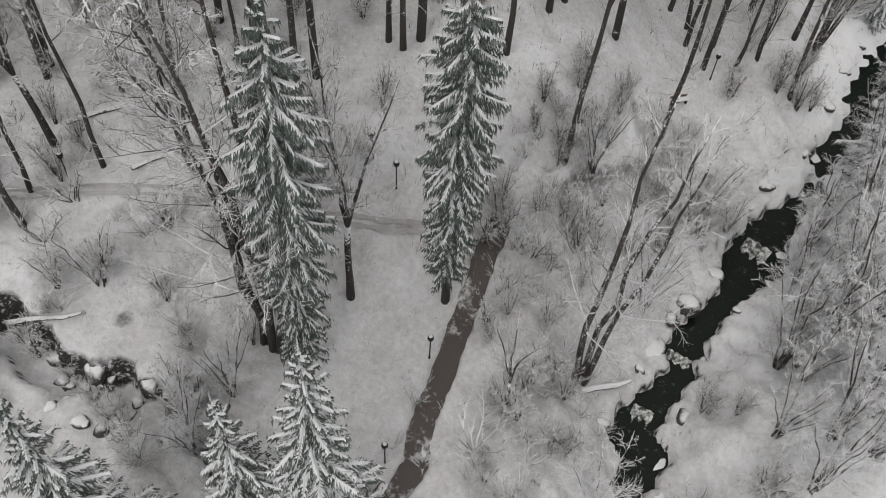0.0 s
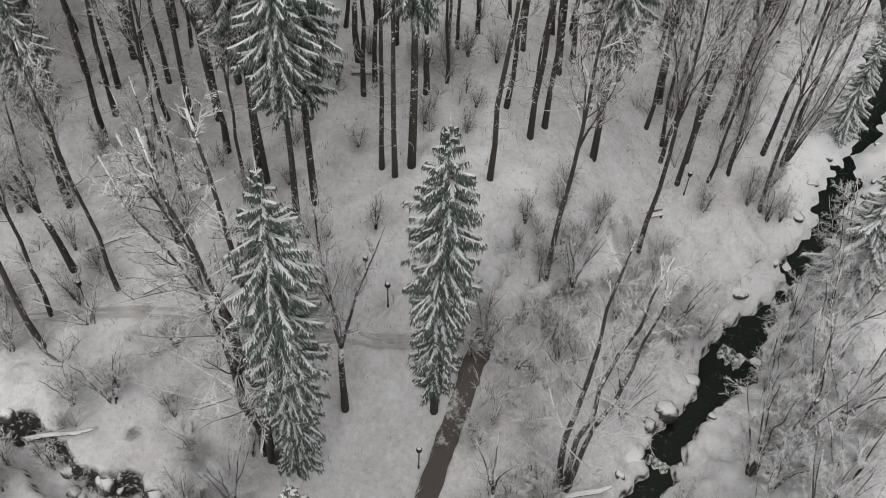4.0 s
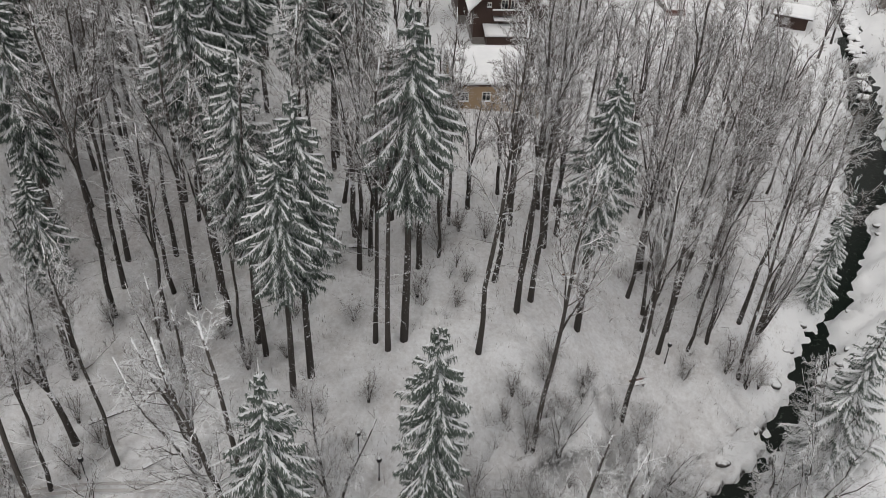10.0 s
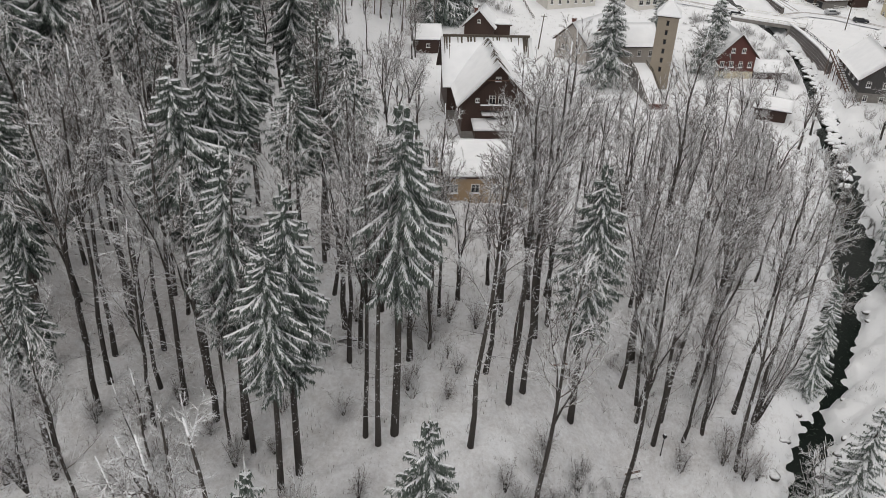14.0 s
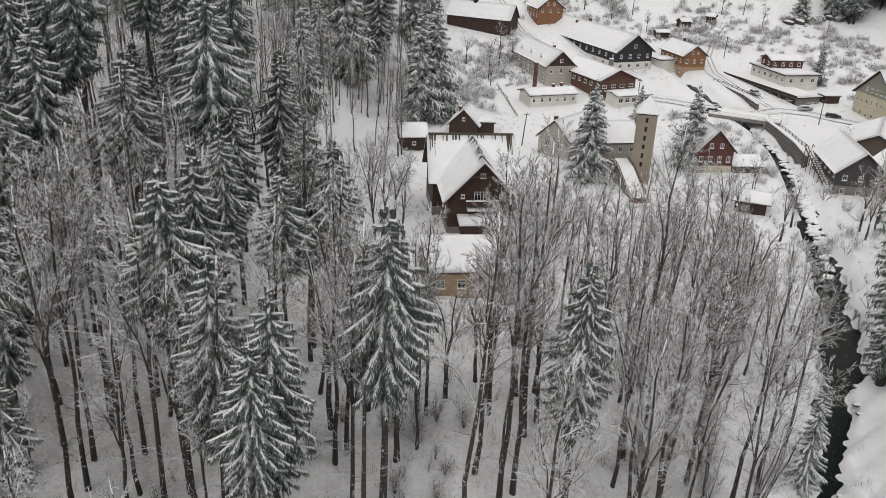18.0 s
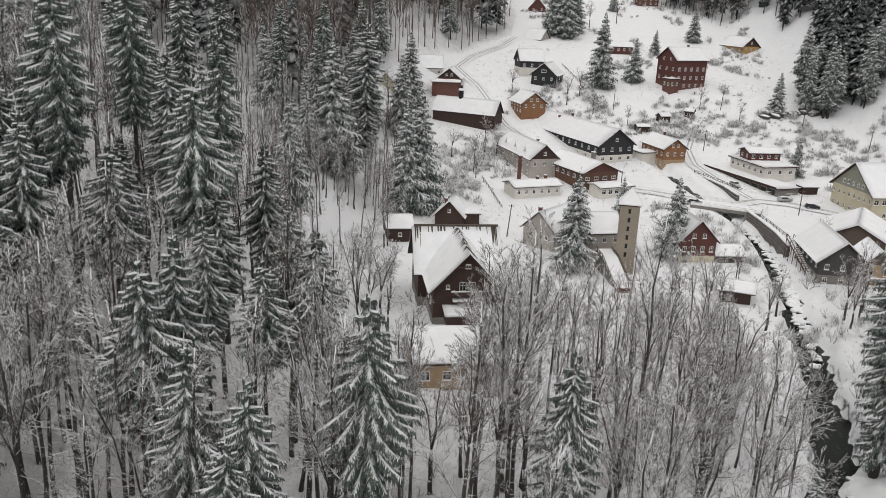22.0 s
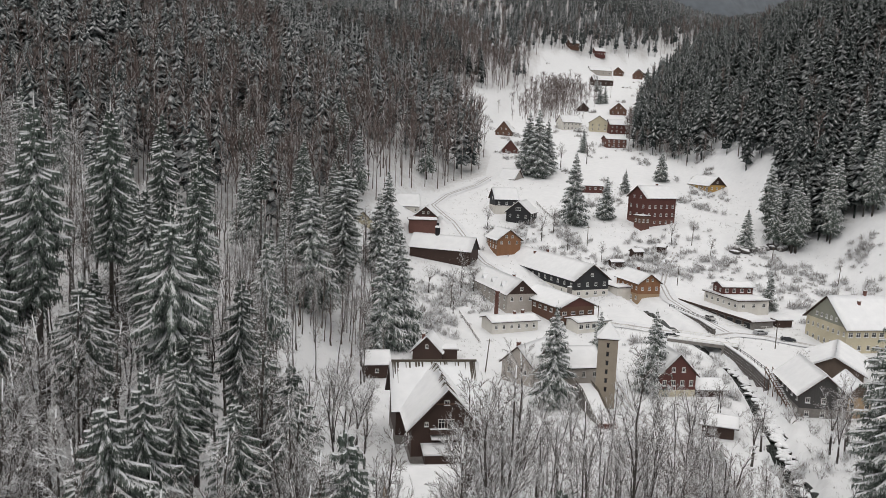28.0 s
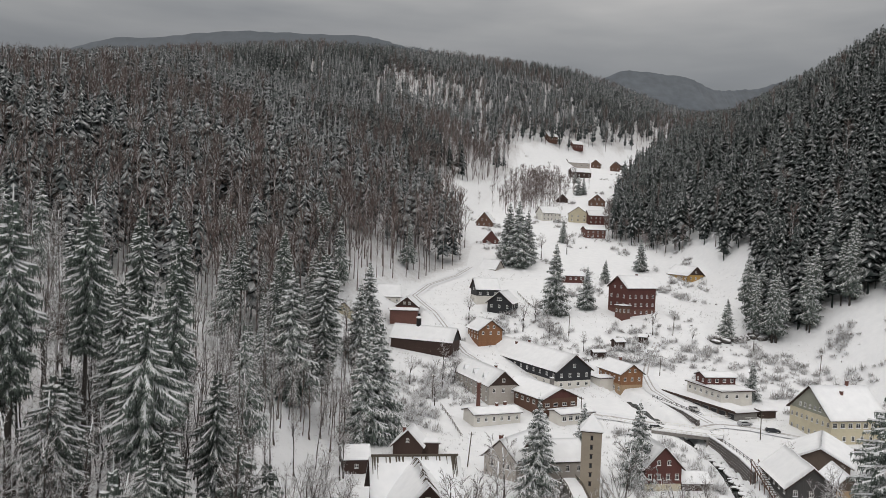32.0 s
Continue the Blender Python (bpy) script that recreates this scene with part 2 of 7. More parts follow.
M_CARSILVER = plain("silver_paint", (0.42, 0.43, 0.45), 0.3, 0.5, spread=0.05)
M_CARDARK = plain("dark_paint", (0.03, 0.033, 0.04), 0.3, 0.3, spread=0.05)
M_STONE = plain("grey_masonry", (0.2, 0.19, 0.18), 0.9, grain=1.6, spread=0.5, bumped=0.8)
M_WALLSTONE = snowy("dark_rubble_masonry", (0.11, 0.1, 0.095), 0.9, 0.28, 0.5, grain=2.2, patch=0.8, bumped=0.9)
M_SNOWROCK = snowy("snowed_rubble", (0.05, 0.046, 0.043), 0.7, 0.1, 0.5, grain=2.0, patch=0.6, bumped=0.8)
M_BRICK = plain("red_brick", (0.14, 0.066, 0.054), 0.9, grain=5.0)
M_ASPHALT = snowy("wet_paved_path", (0.068, 0.058, 0.054), 0.7, 1.06, 1.7, grain=2.6, patch=1.3)
M_METAL = plain("dark_iron", (0.03, 0.03, 0.032), 0.5, 0.6)
M_POLE = plain("weathered_pole", (0.09, 0.075, 0.06), 0.9)
M_ROADSNOW = plain("packed_road_snow", (0.78, 0.8, 0.84), 0.8, grain=0.8, spread=0.06, streak=(1, 1, 1))


M_RUT = plain("grey_slush", (0.42, 0.41, 0.41), 0.6, grain=1.2, spread=0.4)


# ---- mesh helpers ----
class Geo:
    """Gathers corners and faces of one mesh."""

    def __init__(self):
        self.v, self.f = [], []

    def add(self, verts, faces):
        k = len(self.v)
        self.v += [tuple(p) for p in verts]
        self.f += [tuple(i + k for i in q) for q in faces]
        return self

    def box(self, x0, x1, y0, y1, z0, z1):
        return self.add([(x0, y0, z0), (x1, y0, z0), (x1, y1, z0), (x0, y1, z0), (x0, y0, z1), (x1, y0, z1), (x1, y1, z1), (x0, y1, z1)],
                        [(0, 3, 2, 1), (4, 5, 6, 7), (0, 1, 5, 4), (1, 2, 6, 5), (2, 3, 7, 6), (3, 0, 4, 7)])

    def beam(self, a, b, w, h, up=(0, 0, 1)):
        a, b = Vector(a), Vector(b)
        d = (b - a).normalized()
        s = d.cross(Vector(up)).normalized() * (w / 2)
        u = s.cross(d).normalized() * (h / 2)
        c = [a - s - u, a + s - u, a + s + u, a - s + u, b - s - u, b + s - u, b + s + u, b - s + u]
        return self.add(c, [(3, 2, 1, 0), (4, 5, 6, 7), (0, 1, 5, 4), (1, 2, 6, 5), (2, 3, 7, 6), (3, 0, 4, 7)])

    def tube(self, pts, radii, sides=6, cap=True):
        pts = [Vector(p) for p in pts]
        ring0, k = len(self.v), len(pts)
        ref = Vector((1, 0, 0)) if abs((pts[-1] - pts[0]).normalized().x) < 0.8 else Vector((0, 1, 0))
        for i, p in enumerate(pts):
            d = (pts[min(i + 1, k - 1)] - pts[max(i - 1, 0)]).normalized()
            s = d.cross(ref).normalized()
            u = s.cross(d)
            for j in range(sides):
                a = 2 * math.pi * j / sides
                self.v.append(tuple(p + (s * math.cos(a) + u * math.sin(a)) * radii[i]))
        for i in range(k - 1):
            for j in range(sides):
                a, b = ring0 + i * sides + j, ring0 + i * sides + (j + 1) % sides
                self.f.append((a, b, b + sides, a + sides))
        if cap:
            self.f.append(tuple(ring0 + (k - 1) * sides + j for j in range(sides)))
            self.f.append(tuple(ring0 + sides - 1 - j for j in range(sides)))
        return self

    def mesh(self, name, mat, soft=False):
        me = bpy.data.meshes.new(name)
        me.from_pydata(self.v, [], self.f)
        me.materials.append(mat)
        if soft:
            me.polygons.foreach_set("use_smooth", [True] * len(me.polygons))
        me.update()
        return me


def part(name, geo, mat, parent=None, label="", soft=False):
    me = geo if isinstance(geo, bpy.types.Mesh) else geo.mesh(name, mat, soft)
    ob = new(name, me)
    if parent:
        ob.parent = parent
    if label:
        tagged(ob, label)
    return ob


def thing(name, m, label, category, group="", kind=""):
    ob = new(name)
    ob.empty_display_size = 0.3
    ob.matrix_basis = m
    return tagged(ob, label, category, group, kind)


def gz(x, y):
    return float(ground(x, y))


RNG = random.Random(7)

# ---- ground ----
CREEK = [(13, 0, -11), (14.5, 20, -9), (17, 34, -7.5), (20, 38, -7), (24.5, 45, -6), (30.5, 53.5, -5), (36.5, 60.5, -2.5), (45.5, 75, 0), (55.5, 95, 1.5), (62, 110, 2.3), (67, 124, 3.0), (72, 142, 3.2), (78, 166, 3.4), (84, 190, 3.6), (88.5, 215, 4), (88, 230, 4.8), (85.5, 246, 5.5), (82, 264, 7), (78, 282, 9), (74, 297, 11.5), (67, 312, 15)]

GULLY = [(-40, 33), (-31, 32), (-26, 30.5), (-21.5, 29.5), (-17, 28), (-13.5, 24.5), (-11, 15)]


def smooth(a, b, v):
    v = np.clip((v - a) / (b - a), 0, 1)
    return v * v * (3 - 2 * v)


def creek_gap(x, y):
    """Distance from the creek's line, and its bed's height there."""
    best, bed = np.full(np.shape(x), 1e9), np.zeros(np.shape(x))
    for (ax, ay, az), (bx, by, bz) in zip(CREEK, CREEK[1:]):
        k = np.clip(((x - ax) * (bx - ax) + (y - ay) * (by - ay)) / ((bx - ax) ** 2 + (by - ay) ** 2), 0, 1)
        d = np.hypot(x - ax - k * (bx - ax), y - ay - k * (by - ay))
        bed, best = np.where(d < best, az + k * (bz - az), bed), np.minimum(d, best)
    return best, bed


def ledges(z, x, y, band):
    """Breaks a slope into rocky ledges about a metre high."""
    n = 0.5 * np.sin(0.8 * x + 1.1 * np.sin(0.5 * y)) + 0.4 * np.sin(0.9 * y - 0.7 * x) + 0.2 * np.sin(2.3 * x + 1.1 * y)
    q = (z + n) / 1.2
    return z + band * ((np.floor(q) + smooth(0.72, 1.0, q - np.floor(q))) * 1.2 - n - z)


def gully_gap(x, y):
    """Distance from the dry gully left of the young spruces."""
    best = np.full(np.shape(x), 1e9)
    for (ax, ay), (bx, by) in zip(GULLY, GULLY[1:]):
        k = np.clip(((x - ax) * (bx - ax) + (y - ay) * (by - ay)) / ((bx - ax) ** 2 + (by - ay) ** 2), 0, 1)
        best = np.minimum(best, np.hypot(x - ax - k * (bx - ax), y - ay - k * (by - ay)))
    return best + 0.5 * np.sin(0.9 * x + 0.4 * y) + 0.3 * np.sin(2.1 * x - 1.3 * y)


def ground(x, y):
    """Height of the ground, metres."""
    x, y = np.asarray(x, float), np.asarray(y, float)
    z = np.interp(y, [-60, 0, 40, 60, 80, 185, 240, 290, 330, 350, 450, 550, 950, 1600, 4500], [-10, -5, -0.5, 3.3, 6, 6.5, 8.5, 13, 22, 30.5, 50, 67, 135, 225, 225])
    s = -0.46 * x + 0.89 * (y - 41)
    back, step = 1 - smooth(120, 180, y), 1 - 0.8 * smooth(96, 122, y) - 0.2 * smooth(122, 175, y)
    z = z + 8.5 * smooth(-3, 14, s) * (1 - smooth(5, 24, x)) * (back + (np.minimum(step, back) - back) * smooth(-22, -10, x))
    # left hillside, which closes the valley behind
    edge = np.interp(y, [0, 60, 110, 150, 200, 260, 330, 420, 600, 900, 1050, 1250, 1600, 2200], [-36, -32, -26, -15, -14, -14, -4, 18, 55, 120, 230, 460, 800, 1500])
    d = np.maximum(edge - x, 0)
    z = z + smooth(0, 16, d) * (0.5 * np.minimum(d, 60) + 0.24 * np.clip(d - 60, 0, 480)) * (1 - 0.8 * smooth(1500, 3200, y))
    # right hillside
    edge = np.interp(y, [0, 60, 130, 200, 260, 330, 450, 600, 900, 1500], [60, 75, 95, 115, 150, 148, 142, 160, 235, 500])
    d = np.maximum(x - edge, 0)
    z = z + smooth(0, 30, d) * (0.68 * np.minimum(d, 380) - 0.0001 * np.minimum(d, 380) ** 2) * (1 - 0.5 * smooth(800, 1200, y))
    z = z + 1.2 * np.sin(x * 0.021 + 1) * np.sin(y * 0.017) * smooth(150, 300, y)
    # the skyline of the hills round the valley: height over the distance, by bearing
    rim = 36 + y * np.interp(x / np.maximum(y, 1), [-0.59, -0.49, -0.4, -0.3, -0.2, -0.12, -0.03, 0.075, 0.18, 0.25, 0.31, 0.35, 0.39, 0.49, 0.57, 0.67], [0.167, 0.185, 0.188, 0.198, 0.209, 0.216, 0.214, 0.208, 0.2, 0.18, 0.16, 0.152, 0.157, 0.213, 0.265, 0.32])
    z = z - smooth(280, 420, y) * np.maximum(z - rim, 0)
    gap, bed = creek_gap(x, y)
    near, slim = 1 - smooth(170, 200, y), 1 - smooth(85, 110, y)
    gap = gap + (1.0 * np.sin(0.37 * x + 0.23 * y) * np.sin(0.13 * y + 1) + 0.45 * np.sin(1.3 * y - 0.9 * x) + 0.3 * np.sin(2.1 * x + 1.7 * y)) * near
    gap = gap - 1.5 * np.exp(-((x - 28.3) ** 2 + (y - 50) ** 2) / 14)
    z = np.minimum(z, np.maximum(bed + 1.9, z - 7) + np.maximum(gap - 2.2, 0) * 0.5)
    z = ledges(z, x, y, 0.85 * smooth(1.2, 2.5, gap) * (1 - smooth(3.2, 6.0, gap)) * (1 - smooth(80, 105, y)))
    gull = gully_gap(x, y)
    z = z - 2.3 * (1 - smooth(0.5, 1.8, gull)) * (1 - smooth(-16, -10, x))
    z = ledges(z, x, y, 0.7 * (1 - smooth(5, 8, gull)) * (1 - smooth(-16, -10, x)))
    broad = 1.3 * smooth(92, 108, y) * (1 - smooth(150, 180, y)) + 0.5 * smooth(150, 180, y)
    z = z + (np.minimum(bed, z) - z) * (1 - smooth(1.6 - 0.5 * slim + broad, 2.5 - 0.7 * slim + broad, gap))
    return z

# ---- ground sheet, creek, path ----
def spaced(*runs):
    out = []
    for a, b, step in runs:
        out += list(np.arange(a, b, step))
    return np.array(out)


def wood_edges(y):
    left = np.interp(y, [200, 284, 330, 380, 430, 480, 560, 620, 720, 800, 900, 1000, 1250, 1600], [-34, -34, -24, -2, 32, 38, 33, 10, 62, 88, 112, 135, 420, 780])
    right = np.interp(y, [150, 300, 320, 338, 380, 430, 470, 505, 525, 560, 630, 790, 960, 1165, 1600], [150, 195, 185, 140, 156, 168, 164, 150, 135, 142, 164, 210, 265, 345, 560])
    return left, right


def ground_sheet():
    xs = spaced((-4500, -1500, 500), (-1500, -500, 60), (-500, -120, 14), (-120, -50, 4), (-50, -34, 0.7), (-34, 40, 0.4), (40, 75, 0.7), (75, 130, 1.6), (130, 300, 6), (300, 900, 25), (900, 2000, 110), (2000, 4501, 500))
    ys = spaced((-3000, -400, 400), (-400, -40, 40), (-40, 14, 4), (14, 64, 0.4), (64, 92, 0.7), (92, 175, 1.1), (175, 290, 1.8), (290, 450, 3.5), (450, 900, 10), (900, 2000, 30), (2000, 4501, 300))
    gx, gy = np.meshgrid(xs, ys)
    zz = ground(gx, gy)
    gap, _ = creek_gap(gx, gy)
    near = (1 - smooth(120, 260, gy)) * smooth(1.5, 5, gap)
    zz = zz + near * (0.16 * np.sin(gx * 0.9 + 1.3 * np.sin(gy * 0.4)) * np.sin(gy * 0.8 + 0.7) + 0.08 * np.sin(gx * 2.3 + gy * 1.1) + 0.06 * np.sin(gx * 1.7 - gy * 2.6))
    nx, ny = len(xs), len(ys)
    idx = np.arange(nx * ny).reshape(ny, nx)
    quads = np.stack([idx[:-1, :-1], idx[:-1, 1:], idx[1:, 1:], idx[1:, :-1]], -1).reshape(-1, 4)
    me = bpy.data.meshes.new("ground")
    me.from_pydata(np.stack([gx, gy, zz], -1).reshape(-1, 3).tolist(), [], quads.tolist())
    me.polygons.foreach_set("use_smooth", [True] * len(me.polygons))
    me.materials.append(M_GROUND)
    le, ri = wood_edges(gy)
    # where trees stand: weight of leaf litter and of the painted canopy shade
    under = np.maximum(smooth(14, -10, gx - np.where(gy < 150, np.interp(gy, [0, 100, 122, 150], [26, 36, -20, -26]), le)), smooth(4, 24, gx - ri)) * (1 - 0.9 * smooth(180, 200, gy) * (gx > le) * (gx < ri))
    lit = me.attributes.new("litter_and_shade", "FLOAT", "POINT")
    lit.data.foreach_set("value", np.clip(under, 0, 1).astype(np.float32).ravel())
    return tagged(new("ground", me), "snow-covered valley floor and forested slopes, darkened by fallen leaves and painted tree shade", "ground", kind="structure")


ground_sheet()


def ribbon(line, half, lift, steps=4, wobble=0.0):
    """A strip that lies on the ground along a line of (x, y); half: half its width."""
    g = Geo()
    pts = [Vector(p) for p in line]
    rows = []
    for a, b in zip(pts, pts[1:]):
        for k in range(steps):
            rows.append(a.lerp(b, k / steps))
    rows.append(pts[-1])
    for i, p in enumerate(rows):
        d = (rows[min(i + 1, len(rows) - 1)] - rows[max(i - 1, 0)]).normalized()
        s = Vector((-d.y, d.x))
        w = half + wobble * math.sin(i * 1.9) * math.sin(i * 0.7)
        for k in (-1, -0.33, 0.33, 1):
            q = p + s * w * k
            g.v.append((q.x, q.y, gz(q.x, q.y) + lift(q.x, q.y)))
    for i in range(len(rows) - 1):
        for k in range(3):
            a = 4 * i + k
            g.f.append((a, a + 1, a + 5, a + 4))
    return g


def creek_water():
    g, rows = Geo(), []
    for (ax, ay, az), (bx, by, bz) in zip(CREEK[:-3], CREEK[1:]):
        n = max(2, int(math.hypot(bx - ax, by - ay) / 2.5))
        rows += [(ax + (bx - ax) * k / n, ay + (by - ay) * k / n, az + (bz - az) * k / n, (bx - ax), (by - ay)) for k in range(n)]
    for x, y, z, dx, dy in rows:
        q = math.hypot(dx, dy)
        w = 3.8 if 44 < y < 56 else 4.4 if 90 < y < 185 else 2.9
        for k in (-1, 0, 1):
            g.v.append((x - dy / q * w * k, y + dx / q * w * k, z + 0.5))
    for i in range(len(rows) - 1):
        for k in range(2):
            g.f.append((3 * i + k + 1, 3 * i + k, 3 * i + k + 3, 3 * i + k + 4))
    return tagged(part("creek", g, M_WATER, soft=True), "dark fast mountain creek between snowy rocky banks", "water", kind="structure")


creek_water()
PATH_LINE = [(-6.5, 17), (-3.6, 22), (-1.9, 24.6), (-0.8, 26.6), (-0.9, 28.3), (-0.4, 30.5), (0.5, 33.2), (1.7, 37.9), (2.7, 41.1), (3.5, 44.0), (4.6, 46.5)]
tagged(part("footpath", ribbon(PATH_LINE, 0.92, lambda x, y: 0.24, 6, 0.1), M_ASPHALT, soft=True), "wet dark paved footpath with thin trampled snow", "path", kind="structure")
for off in (0.0, 0.55):
    trail = [(-34, 40 + off), (-28, 41.2 + off), (-21, 42.2 + off), (-15, 42.5 + off), (-10, 43 + off), (-7.6, 43.4 + off), (-4.9, 43.7 + off), (-2.2, 44.2 + off), (1.5, 44.6 + off)]
    tagged(part("snow_trail", ribbon(trail, 0.13, lambda x, y: 0.27, 7, 0.05), M_RUT, soft=True), "narrow trodden trail across the forest snow", "track", kind="structure")


# ---- houses ----
WINDOW_MESHES = {}


def window_frame(w, h, b):
    """Frame, post and transom of a window in one piece, with four openings."""
    xs = (-w / 2, -w / 2 + b, -0.035, 0.035, w / 2 - b, w / 2)
    zs = (-h / 2, -h / 2 + b, h * 0.18 - 0.03, h * 0.18 + 0.03, h / 2 - b, h / 2)
    g = Geo()
    g.v = [(x, y, z) for y in (-0.08, 0.03) for x in xs for z in zs]
    solid = lambda i, k: 0 <= i < 5 and 0 <= k < 5 and not (i % 2 and k % 2)
    at = lambda i, k, s: 36 * s + 6 * i + k
    for i in range(5):
        for k in range(5):
            if not solid(i, k):
                continue
            g.f.append((at(i, k, 0), at(i + 1, k, 0), at(i + 1, k + 1, 0), at(i, k + 1, 0)))
            g.f.append((at(i, k + 1, 1), at(i + 1, k + 1, 1), at(i + 1, k, 1), at(i, k, 1)))
            for di, dk, e, f in ((-1, 0, (i, k + 1), (i, k)), (1, 0, (i + 1, k), (i + 1, k + 1)), (0, -1, (i, k), (i + 1, k)), (0, 1, (i + 1, k + 1), (i, k + 1))):
                if not solid(i + di, k + dk):
                    g.f.append((at(*f, 0), at(*e, 0), at(*e, 1), at(*f, 1)))
    return g


def window_meshes(w, h):
    key = (round(w, 2), round(h, 2))
    if key not in WINDOW_MESHES:
        g = window_frame(w, h, 0.09)
        pane = Geo().box(-w / 2 + 0.04, w / 2 - 0.04, -0.03, 0.02, -h / 2 + 0.04, h / 2 - 0.04)
        sill = Geo().box(-w / 2 - 0.08, w / 2 + 0.08, -0.22, 0.0, -h / 2 - 0.12, -h / 2 - 0.02)
        WINDOW_MESHES[key] = (g.mesh("window", M_WHITE), pane.mesh("pane", M_GLASS), sill.mesh("sill", M_SNOW))
    return WINDOW_MESHES[key]


def add_window(owner, x, y, z, w, h, turn):
    """A window in a wall; turn: 0 looks to local -y."""
    f, p, s = window_meshes(w, h)
    win = part("window", f, None, owner)
    win.matrix_basis = pose(x, y, z, 0, 0, turn)
    part("pane", p, None, win)
    part("sill", s, None, win)


def slab(a, b, c, d, thick):
    """A sloping slab under the corners a, b, c, d."""
    n = (Vector(b) - Vector(a)).cross(Vector(d) - Vector(a)).normalized()
    top = [Vector(p) for p in (a, b, c, d)]
    low = [p - n * thick for p in top]
    return Geo().add(top + low, [(0, 1, 2, 3), (7, 6, 5, 4), (0, 4, 5, 1), (1, 5, 6, 2), (2, 6, 7, 3), (3, 7, 4, 0)])


def snow_quilt(a, b, c, d, thick, seed):
    """Snow lying on a slope: a cushion with rounded, uneven rims."""
    rng = random.Random(seed)
    a, b, c, d = Vector(a), Vector(b), Vector(c), Vector(d)
    n = (b - a).cross(d - a).normalized()
    nu, nv = 9, 7
    g = Geo()
    for lay in (0, 1):
        for i in range(nu + 1):
            for j in range(nv + 1):
                u, v = i / nu, j / nv
                rim = min(u, 1 - u, 0.2) / 0.2 if lay else 1
                rim *= min(v, 1 - v, 0.2) / 0.2 if lay else 1
                p = a.lerp(b, u).lerp(d.lerp(c, u), v)
                if lay:
                    p += n * thick * (0.55 + 0.45 * min(1, rim * 1.4)) * rng.uniform(0.8, 1.15)
                else:
                    p += n * 0.01
                g.v.append(tuple(p))
    m = (nu + 1) * (nv + 1)
    for i in range(nu):
        for j in range(nv):
            q = i * (nv + 1) + j
            g.f.append((m + q, m + q + nv + 1, m + q + nv + 2, m + q + 1))
    ring = [i * (nv + 1) for i in range(nu + 1)] + [nu * (nv + 1) + j for j in range(1, nv + 1)] + [i * (nv + 1) + nv for i in range(nu - 1, -1, -1)] + [j for j in range(nv - 1, 0, -1)]
    for p, q in zip(ring, ring[1:] + ring[:1]):
        g.f.append((q, p, m + p, m + q))
    return g


